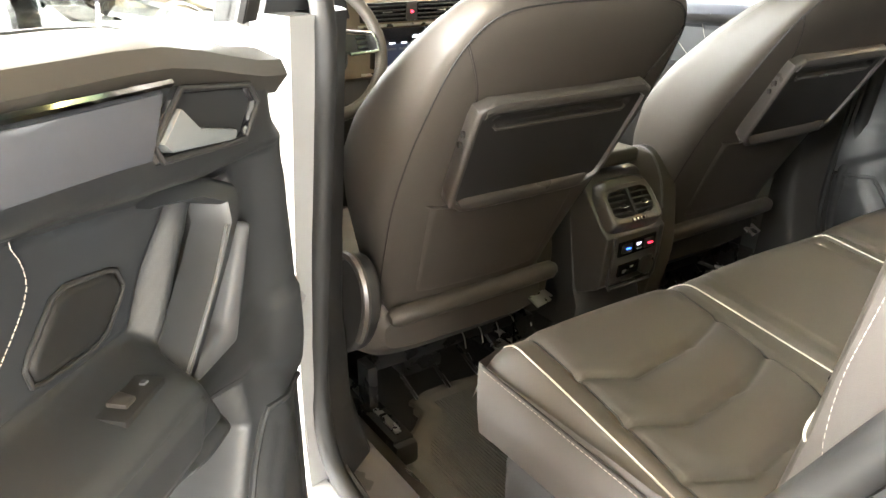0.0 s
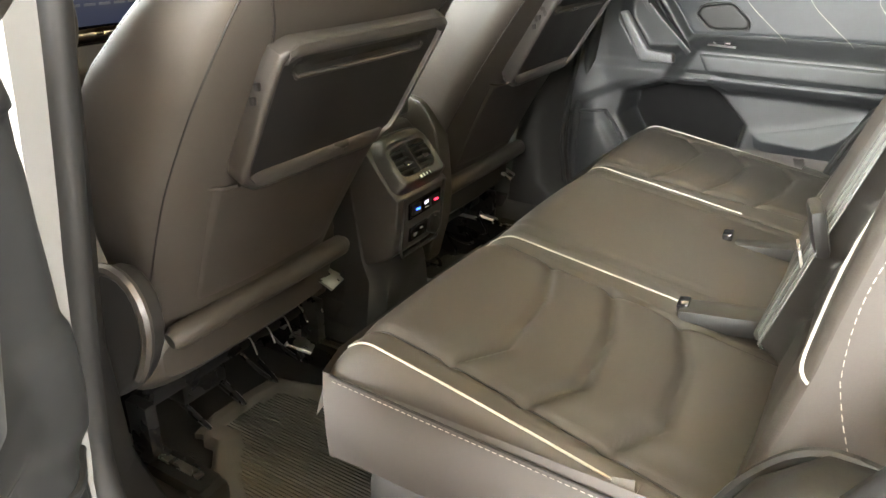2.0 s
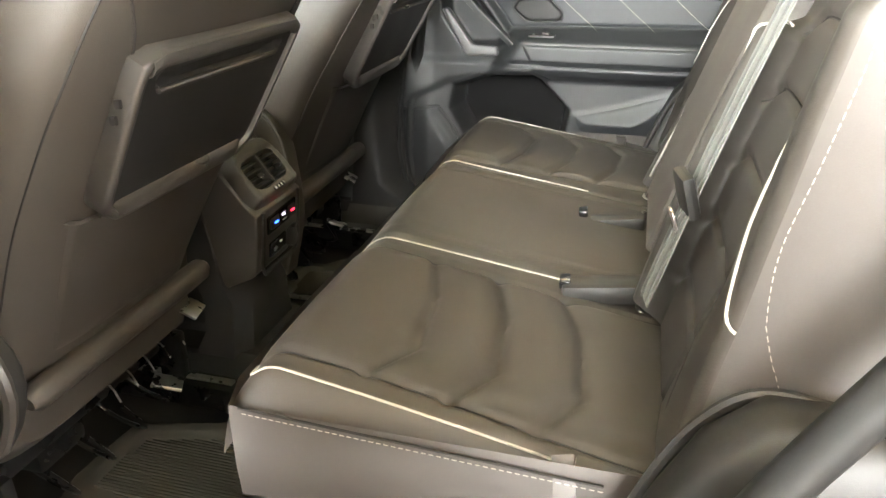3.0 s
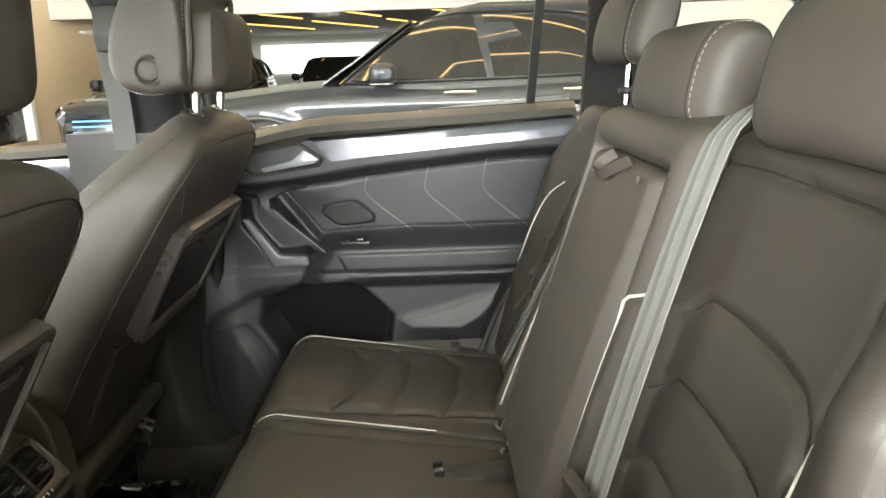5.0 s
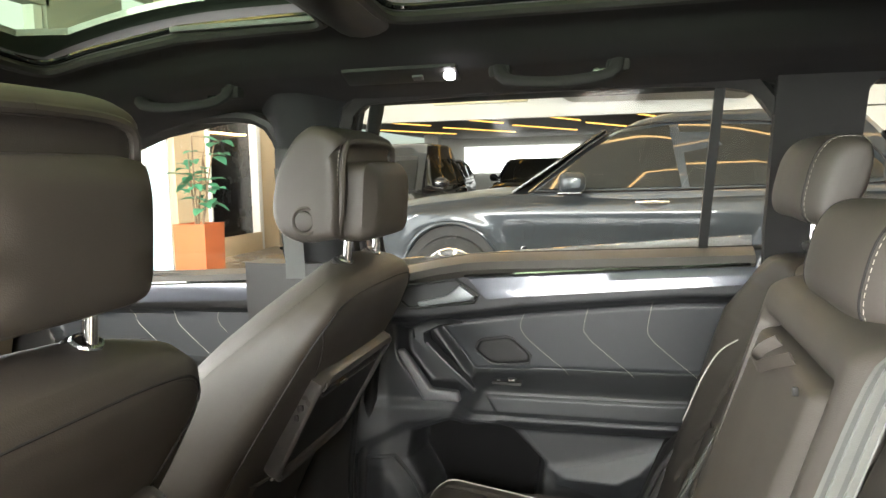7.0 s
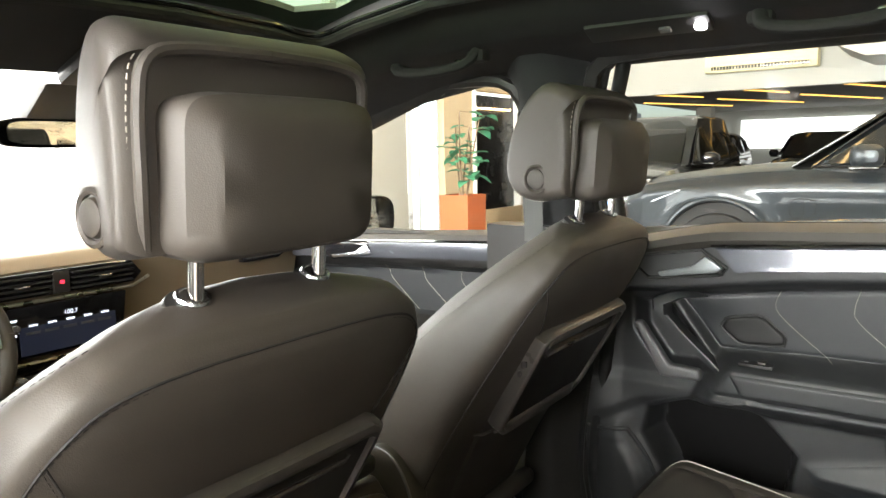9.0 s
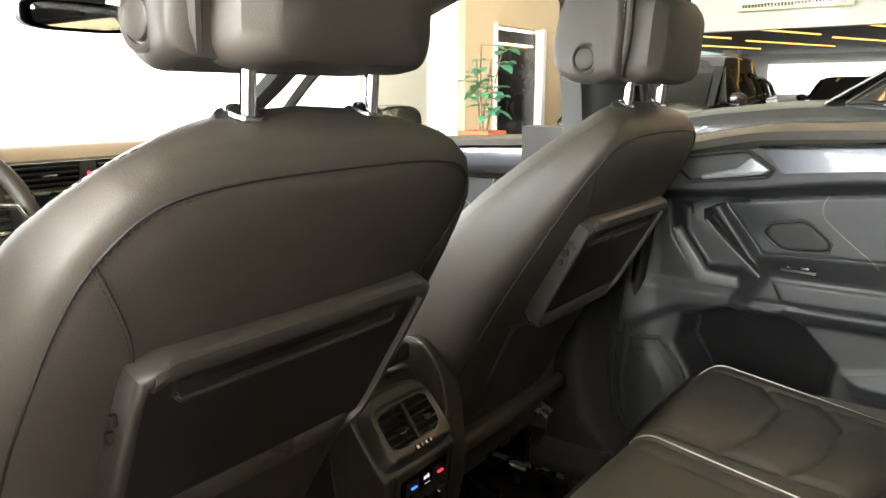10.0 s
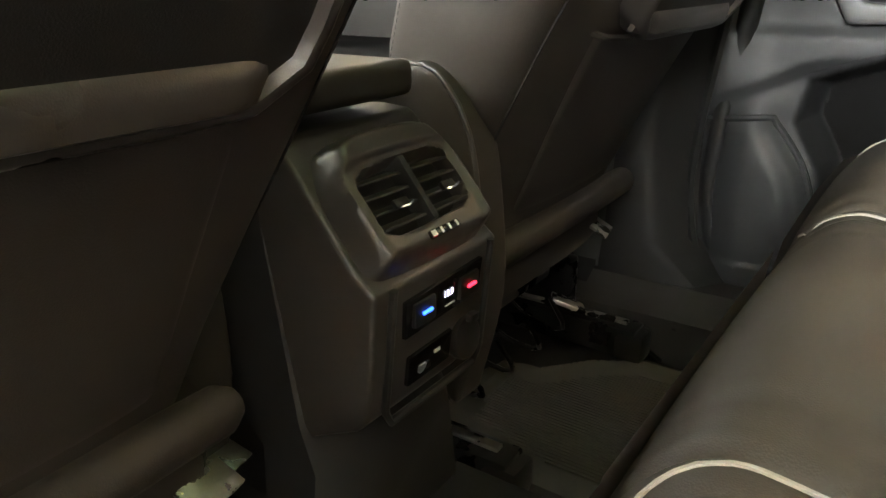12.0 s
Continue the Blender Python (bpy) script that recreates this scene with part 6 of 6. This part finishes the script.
for x, nm in ((-0.198, "left"), (0.085, "right")):
    bk = thing("belt_buckle", "black seat belt buckle at the back of the cushion", "buckle", "belt buckles")
    yb = -0.436
    part("body", box((x, yb, 0.636 if x < 0 else 0.628), (0.046, 0.125, 0.030) if x < 0 else (0.036, 0.10, 0.026), 0.009, rot=(-6, 0, 4)), PLASTIC, bk)
    part("press_key", box((x, yb + 0.058, 0.642), (0.030, 0.016, 0.012), 0.003, rot=(-8, 0, 4)), GLOSS_BLACK, bk)
    part("strap", ribbon(smooth_line([(x, yb - 0.05, 0.61), (x + 0.004, yb - 0.09, 0.60)], 0.02), (1, 0, 0), 0.03, 0.003), BELT_EDGE, bk)
for x in (-0.20, -0.33, 0.17, 0.27):
    ix = thing("isofix_anchor", "steel child seat anchor between cushion and backrest", "anchor", "child seat anchors")
    part("loop", tube(smooth_line([(x - 0.015, -0.52, 0.60), (x - 0.015, -0.485, 0.615), (x + 0.015, -0.485, 0.615), (x + 0.015, -0.52, 0.60)], 0.008), 0.003, 8), BRIGHT_STEEL, ix)
    part("tab", box((x + 0.03, -0.505, 0.605), (0.026, 0.030, 0.018), 0.004, rot=(35, 0, 0)), PAINT_WHITE if x in (-0.20, 0.17) else PLASTIC, ix)

# plastic covers at the bench's outer ends, over the wheel arches
for s in (-1, 1):
    def W(x, y, z):
        return (s * x if s < 0 else 2 * MID + x - 0.05, y, z)
    wc = thing("wheel_arch_cover", "black moulded wheel arch cover beside the bench", "trim panel", "wheel arch covers")
    rings = []
    for y, z0, z1, x0, x1 in ((-0.455, 0.40, 0.55, 0.63, 0.69), (-0.47, 0.40, 0.61, 0.618, 0.70), (-0.50, 0.42, 0.685, 0.612, 0.705), (-0.53, 0.45, 0.752, 0.615, 0.71), (-0.57, 0.50, 0.795, 0.622, 0.715), (-0.63, 0.55, 0.80, 0.63, 0.72), (-0.72, 0.6, 0.79, 0.65, 0.725)):
        rings.append(superring((x0 + x1) / 2, (z0 + z1) / 2, (x1 - x0) / 2, (z1 - z0) / 2, 3.2, 28, lambda p, q, y=y: W(p, y, q)))
    part("cover", loft(rings), PLASTIC, wc, smooth=60)
    part("cover_edge", tube(smooth_line([W(x, y, z) for x, y, z in ((0.628, -0.468, 0.59), (0.620, -0.495, 0.665), (0.622, -0.528, 0.735), (0.630, -0.57, 0.778), (0.65, -0.63, 0.785))], 0.01), 0.006, 8), PLASTIC_SOFT, wc)

# ---- floor mats ----
for s in (-1, 1):
    fm = thing("floor_mat", "black ribbed floor mat with a raised edge", "floor mat", "floor mats")
    ol = [(0.20, 0.02), (0.20, 0.20), (0.23, 0.30), (0.25, 0.375), (0.40, 0.385), (0.455, 0.37), (0.465, 0.31), (0.53, 0.255), (0.575, 0.18), (0.585, 0.02), (0.58, -0.06), (0.20, -0.06)]
    part("mat", field(0.19, 0.595, -0.07, 0.395, 0.008, lambda x, y, z: (s * x, y, z), lambda x, y: 0.275 + 0.012 * sstep(0.0, 0.012, signed((x, y), ol)) - 0.006 * sstep(0.035, 0.045, signed((x, y), ol)), lambda x, y: signed((x, y), ol) > -0.001, skirt=-0.012), MAT_RUBBER, fm)
    ribs = mesh()
    for k in range(46):
        x = 0.245 + 0.0066 * k
        ys = [y for y in np.linspace(-0.05, 0.38, 44) if signed((x, float(y)), ol) > 0.05]
        if ys:
            box((s * x, float(ys[0] + ys[-1]) / 2, 0.2825), (0.003, float(ys[-1] - ys[0]), 0.004), 0, bm=ribs)
    part("ribs", ribs, MAT_RUBBER, fm)
    part("stay_clip", tube(smooth_line([(s * 0.60, 0.28, 0.275), (s * 0.592, 0.25, 0.30), (s * 0.59, 0.20, 0.302), (s * 0.60, 0.16, 0.275)], 0.01), 0.004, 6), PLASTIC_GREY, fm)

# ---- centre console ----
con = thing("centre_console", "dark centre console with rear air vents and climate panel", "console")
CX = 0.003
prof = [(0.262, 0.742), (0.192, 0.654), (0.174, 0.640), (0.180, 0.575), (0.188, 0.526), (0.200, 0.514), (0.25, 0.49), (0.27, 0.30), (0.9, 0.30), (0.9, 0.72), (0.30, 0.750), (0.27, 0.748)]
part("body", prism(prof, lambda a, b, d: (CX + d, a, b), -0.088, 0.086, 0.014, 3), PLASTIC_GREY, con)
part("skirt", loft([[(CX + x, y, z) for x, y in ((-w, 0.9), (-w, f), (-w + 0.03, f - 0.025), (w - 0.03, f - 0.025), (w, f), (w, 0.9))] for z, w, f in ((0.27, 0.122, 0.245), (0.36, 0.112, 0.240), (0.46, 0.098, 0.240), (0.50, 0.092, 0.262), (0.70, 0.088, 0.295))]), PLASTIC_SOFT, con)
part("armrest_lid", box((CX, 0.445, 0.778), (0.15, 0.38, 0.032), 0.011, 3), LEDGE_TAN, con, "leather armrest lid")
part("tunnel_trim", box((CX, 0.62, 0.745), (0.19, 0.3, 0.02), 0.006), DASH_WARM_LIT, con)
VA, VB = Vector((0, 0.077, 0.090)).normalized(), Vector((0, -0.090, 0.077)).normalized()


def V(a, b, d):
    """On the sloping vent face: across, up the slope, out."""
    return Vector((CX + a, 0.2085, 0.713)) + VA * b + VB * d


BEZ = cut_corners([(-0.088, 0.010), (-0.066, 0.056), (0.056, 0.056), (0.080, 0.012), (0.078, -0.066), (0.062, -0.078), (-0.070, -0.076), (-0.086, -0.064)], 2, 0.2)
RIM = cut_corners([(-0.074, 0.010), (-0.062, 0.022), (0.050, 0.022), (0.062, 0.012), (0.058, -0.058), (0.046, -0.068), (-0.064, -0.066), (-0.075, -0.054)], 2, 0.2)
WELL = cut_corners([(-0.064, 0.012), (0.054, 0.014), (0.050, -0.045), (-0.066, -0.047)], 2, 0.14)


def bezel_d(a, b):
    p = (a, b)
    d = 0.008 - 0.046 * (1 - sstep(0.0, 0.022, signed(p, BEZ))) ** 2
    d -= 0.0045 * sstep(-0.001, 0.004, signed(p, RIM))
    return d - 0.022 * sstep(-0.001, 0.003, signed(p, WELL))


fr = part("vent_frame", field(-0.090, 0.082, -0.080, 0.058, 0.0024, V, bezel_d, lambda a, b: signed((a, b), BEZ) > -0.001, skirt=-0.03), PLASTIC_GREY, con, "grey-brown vent bezel", smooth=50)
# dark sheet that stands in for the shade deep behind the slats
part("vent_well_shade", prism(WELL, V, -0.017, -0.0125), CARPET, fr)
part("centre_bar", prism([(-0.0115, -0.046), (-0.009, 0.013), (-0.002, 0.013), (-0.0045, -0.046)], V, -0.012, 0.007, 0.0015), PLASTIC_SOFT, fr)
for x0, x1 in ((-0.064, -0.012), (-0.001, 0.052)):
    for k in range(4):
        b0 = -0.036 + 0.0132 * k
        part("slat", prism([(x0, -0.004), (x0, 0.008), (x1, 0.008), (x1, -0.004)], lambda a, c, d, b0=b0: V(a, b0 + d - c * 0.55, c - 0.005), 0.0, 0.0022, 0.0008), PLASTIC, fr)
    xm = (x0 + x1) / 2 + 0.004
    part("vent_tab", box(V(xm, -0.0235, 0.0045), (0.017, 0.008, 0.005), 0.002, rot=(49, 0, 0)), PLASTIC, fr)
    part("tab_edge", tube([V(xm - 0.008, -0.0275, 0.0075), V(xm + 0.002, -0.0285, 0.009), V(xm + 0.009, -0.026, 0.009)], 0.0013, 6), CHROME, fr)
part("roller", box(V(-0.005, -0.0565, 0.003), (0.040, 0.007, 0.006), 0.002, rot=(49, 0, 0)), GLOSS_BLACK, fr)
for k in range(4):
    part("mark", box(V(-0.021 + 0.0105 * k, -0.0565, 0.0062), (0.0022 if k else 0.005, 0.005, 0.001), 0.0, rot=(49, 0, 0)), FRAME_WHITE, fr)


def Q(a, b, d):
    """On the upright face below: across, height, out to the rear."""
    return Vector((CX + 0.003 + a * 0.82, interp(b, (0.515, 0.575, 0.64), (0.1875, 0.1795, 0.1735)) - d, b))


part("lower_bezel", tube([Q(a, b, 0.001) for a, b in ((-0.086, 0.640), (-0.087, 0.530), (-0.076, 0.514), (0.076, 0.514), (0.087, 0.530), (0.086, 0.640))], 0.004, 8), PLASTIC_SOFT, con)
cp = part("climate_panel", prism([(-0.066, 0.590), (-0.068, 0.624), (0.068, 0.628), (0.066, 0.594)], Q, -0.004, 0.0035, 0.002), GLOSS_BLACK, con, "gloss black climate panel")
for sgn, m in ((-1, BLUE_LED), (1, RED_LED)):
    kb = part("key", box(Q(sgn * 0.040, 0.609, 0.004), (0.030, 0.006, 0.022), 0.003), PLASTIC, cp)
    part("key_light", box(Q(sgn * 0.040, 0.610, 0.0085), (0.013, 0.002, 0.0028), 0.001), m, kb)
part("display", box(Q(0.0, 0.612, 0.0035), (0.022, 0.003, 0.022), 0.002), GLOSS_BLACK, cp)
text("temperature", "18.0", pose(*Q(0.0, 0.613, 0.0058), 90, 0, 0), 0.0085, WHITE_LED, cp)
part("status_line", box(Q(0.004, 0.602, 0.0056), (0.014, 0.001, 0.0015), 0.0), FRAME_WHITE, cp)
us = part("socket_panel", prism([(-0.054, 0.540), (-0.056, 0.569), (0.020, 0.571), (0.020, 0.541)], Q, -0.004, 0.003, 0.002), GLOSS_BLACK, con, "gloss black socket panel")
part("usb_port", box(Q(-0.030, 0.552, 0.003), (0.016, 0.004, 0.007), 0.001), SATIN_CHROME, us)
part("port_symbol", box(Q(-0.008, 0.560, 0.0035), (0.008, 0.001, 0.003), 0.0), FRAME_WHITE, us)
lid = part("socket_cap", cylinder(Q(0.046, 0.553, 0.002), (0, -1, 0.12), 0.021, 0.014, 28, 0.004), PLASTIC, con, "round socket cap")
part("cap_tab", box(Q(0.046, 0.576, 0.009), (0.012, 0.008, 0.008), 0.002), PLASTIC_SOFT, lid)

# ---- dashboard ----
dash = thing("dashboard", "warm-lit dashboard with air vents and a dark touch screen", "dashboard")
sec = [(1.10, 0.60), (1.13, 0.86), (1.10, 0.995), (1.085, 1.06), (1.12, 1.085), (1.25, 1.092), (1.5, 1.075), (1.72, 1.03), (1.72, 0.6)]
part("body", prism(sec, lambda a, b, d: (d, a, b), -0.72, 0.72, 0.012, 2), DASH_WARM_LIT, dash)
part("lower", prism([(1.03, 0.50), (1.035, 0.79), (1.10, 0.845), (1.3, 0.845), (1.3, 0.50)], lambda a, b, d: (d, a, b), -0.70, 0.70, 0.01), PLASTIC, dash)


def D(x, z, d):
    return Vector((x, 1.088 - (z - 1.03) * 0.2 - d, z))


vb = part("vent_band", prism([(-0.155, 1.000), (-0.165, 1.055), (0.165, 1.055), (0.195, 1.022), (0.175, 1.000)], D, -0.01, 0.012, 0.004), GLOSS_BLACK, dash)
for x0, x1 in ((-0.150, -0.022), (0.022, 0.168)):
    for k in range(4):
        part("slat", box(D((x0 + x1) / 2, 1.009 + 0.012 * k, 0.016), (x1 - x0, 0.012, 0.0035), 0.001), PLASTIC, vb)
    part("vent_tab", box(D((x0 + x1) / 2, 1.028, 0.024), (0.030, 0.008, 0.006), 0.002), SATIN_CHROME, vb)
part("hazard_key", box(D(0.0, 1.028, 0.013), (0.036, 0.008, 0.05), 0.003), PLASTIC_GREY, vb)
part("hazard_sign", box(D(0.0, 1.027, 0.0185), (0.008, 0.002, 0.007), 0.001), RED_LED, vb)
part("trim_line", tube([D(-0.17, 0.992, 0.016), D(0.17, 0.992, 0.016), D(0.21, 1.01, 0.016)], 0.004, 8), BRIGHT_STEEL, dash)
part("trim_line", tube([D(-0.16, 0.858, 0.03), D(0.17, 0.858, 0.03)], 0.004, 8), BRIGHT_STEEL, dash)
part("side_vent", prism([(0.50, 1.00), (0.50, 1.05), (0.64, 1.045), (0.66, 1.02), (0.63, 1.0)], D, -0.01, 0.014, 0.004), GLOSS_BLACK, dash)
for k in range(3):
    part("slat", box(D(0.57, 1.012 + 0.012 * k, 0.018), (0.12, 0.01, 0.0035), 0.001), SATIN, dash)
scr = part("screen", prism([(-0.115, 0.868), (-0.118, 0.985), (0.150, 0.985), (0.147, 0.868)], D, -0.01, 0.022, 0.005), GLOSS_BLACK, dash, "dark touch screen showing a radio page")
part("screen_face", box(D(0.016, 0.927, 0.0235), (0.215, 0.002, 0.098), 0.001), SCREEN, scr)
FACE = pose(0.016, D(0, 0.958, 0.026).y, 0.958, 90, 0, 0)
text("frequency", "100.7", FACE, 0.014, SCREEN_TEXT, scr)
for r, z in enumerate((0.942, 0.925, 0.905, 0.888)):
    for k in range(5):
        part("screen_bar", box(D(-0.064 + 0.040 * k, z, 0.0255), (0.018 if r != 1 else 0.03, 0.001, 0.004 if r != 1 else 0.006), 0.0), SCREEN_TEXT if r != 1 else SATIN, scr)
for z in (0.958, 0.925, 0.89):
    part("side_key", box(D(-0.103, z, 0.0235), (0.012, 0.002, 0.004), 0.0), SCREEN_TEXT, scr)
part("dial", cylinder(D(-0.103, 0.940, 0.028), (0, -1, 0), 0.010, 0.014, 24, 0.002), SATIN_CHROME, scr)
part("climate_row", prism([(-0.14, 0.80), (-0.14, 0.84), (0.17, 0.84), (0.17, 0.80)], D, -0.01, 0.04, 0.004), GLOSS_BLACK, dash)
for x in (-0.10, 0.13):
    part("knob", cylinder(D(x, 0.82, 0.048), (0, -1, 0), 0.017, 0.018, 24, 0.003), SATIN_CHROME, dash)
part("binnacle", prism([(-0.52, 1.02), (-0.50, 1.11), (-0.44, 1.135), (-0.30, 1.135), (-0.24, 1.11), (-0.22, 1.02)], lambda a, b, d: (a, d, b), 1.02, 1.25, 0.01), PLASTIC, dash)

# steering wheel
swl = thing("steering_wheel", "black leather steering wheel with a silver-trimmed hub", "steering wheel")
SWM = pose(-0.37, 0.93, 0.965, 66, 0, 0)
ringp = [SWM @ Vector((0.183 * math.cos(a), 0.180 * math.sin(a) * (0.97 if math.sin(a) < 0 else 1), 0)) for a in (2 * math.pi * k / 64 for k in range(65))]
part("rim", tube(ringp, 0.0165, 12), LEATHER, swl)
part("hub", loft([superring(0, 0, w, h, 3, 28, lambda p, q, d=d: SWM @ Vector((p, q - 0.005, d))) for d, w, h in ((-0.05, 0.06, 0.05), (0.0, 0.085, 0.07), (0.02, 0.075, 0.06), (0.026, 0.04, 0.03))]), PLASTIC, swl)
part("badge", cylinder(SWM @ Vector((0, 0, 0.027)), SWM.to_3x3() @ Vector((0, 0, 1)), 0.030, 0.006, 28, 0.002), CHROME, swl)
for sgn in (-1, 1):
    sp = part("spoke", prism([(0.07, -0.02), (0.07, 0.03), (0.175, 0.018), (0.175, -0.02)], lambda a, b, d: SWM @ Vector((sgn * a, b, d)), -0.012, 0.012, 0.005), PLASTIC, swl)
    part("spoke_trim", tube([SWM @ Vector((sgn * a, b, 0.014)) for a, b in ((0.085, -0.026), (0.165, -0.022), (0.168, 0.0), (0.155, 0.024), (0.085, 0.034))], 0.005, 8), SATIN_CHROME, sp)
    for k in range(3):
        part("key", box(SWM @ Vector((sgn * 0.125, -0.012 + 0.014 * k, 0.013)), (0.03, 0.010, 0.004), 0.002, rot=(66, 0, 0)), GLOSS_BLACK, sp)
part("low_spoke", prism([(-0.03, -0.06), (0.03, -0.06), (0.02, -0.17), (-0.02, -0.17)], lambda a, b, d: SWM @ Vector((a, b, d)), -0.01, 0.008, 0.004), SATIN, swl)
part("column", tube([SWM @ Vector((0, 0, -0.04)), SWM @ Vector((0, 0, -0.26))], 0.05, 16), PLASTIC, swl)

# rear-view mirror and sun visor stub
rv = thing("rear_view_mirror", "black frameless rear-view mirror under the roof", "mirror")
part("housing", loft([superring(0, 0, w, h, 4, 28, lambda p, q, y=y: (0.0 + p, y, 1.345 + q)) for y, w, h in ((1.075, 0.10, 0.02), (1.065, 0.118, 0.030), (1.045, 0.118, 0.031))]), PLASTIC, rv)
part("mirror_glass", loft([superring(0, 0, w, h, 4, 28, lambda p, q: (p, 1.0435, 1.345 + q)) for w, h in ((0.116, 0.029), (0.02, 0.01))]), MIRROR, rv)
part("stem", tube([(0.0, 1.075, 1.355), (0.0, 1.09, 1.40), (0.0, 1.06, 1.43)], 0.018, 10), PLASTIC, rv)
part("sensor_cover", prism([(-0.06, 1.36), (-0.05, 1.44), (0.05, 1.44), (0.06, 1.36)], lambda a, b, d: (a, d - (b - 1.36) * 1.2, b), 1.06, 1.13, 0.008), PLASTIC_SOFT, rv)
oc = thing("roof_console", "black overhead console behind the windscreen", "console")
part("body", box((0, 0.76, 1.462), (0.20, 0.16, 0.03), 0.012, rot=(-20, 0, 0)), PLASTIC, oc)
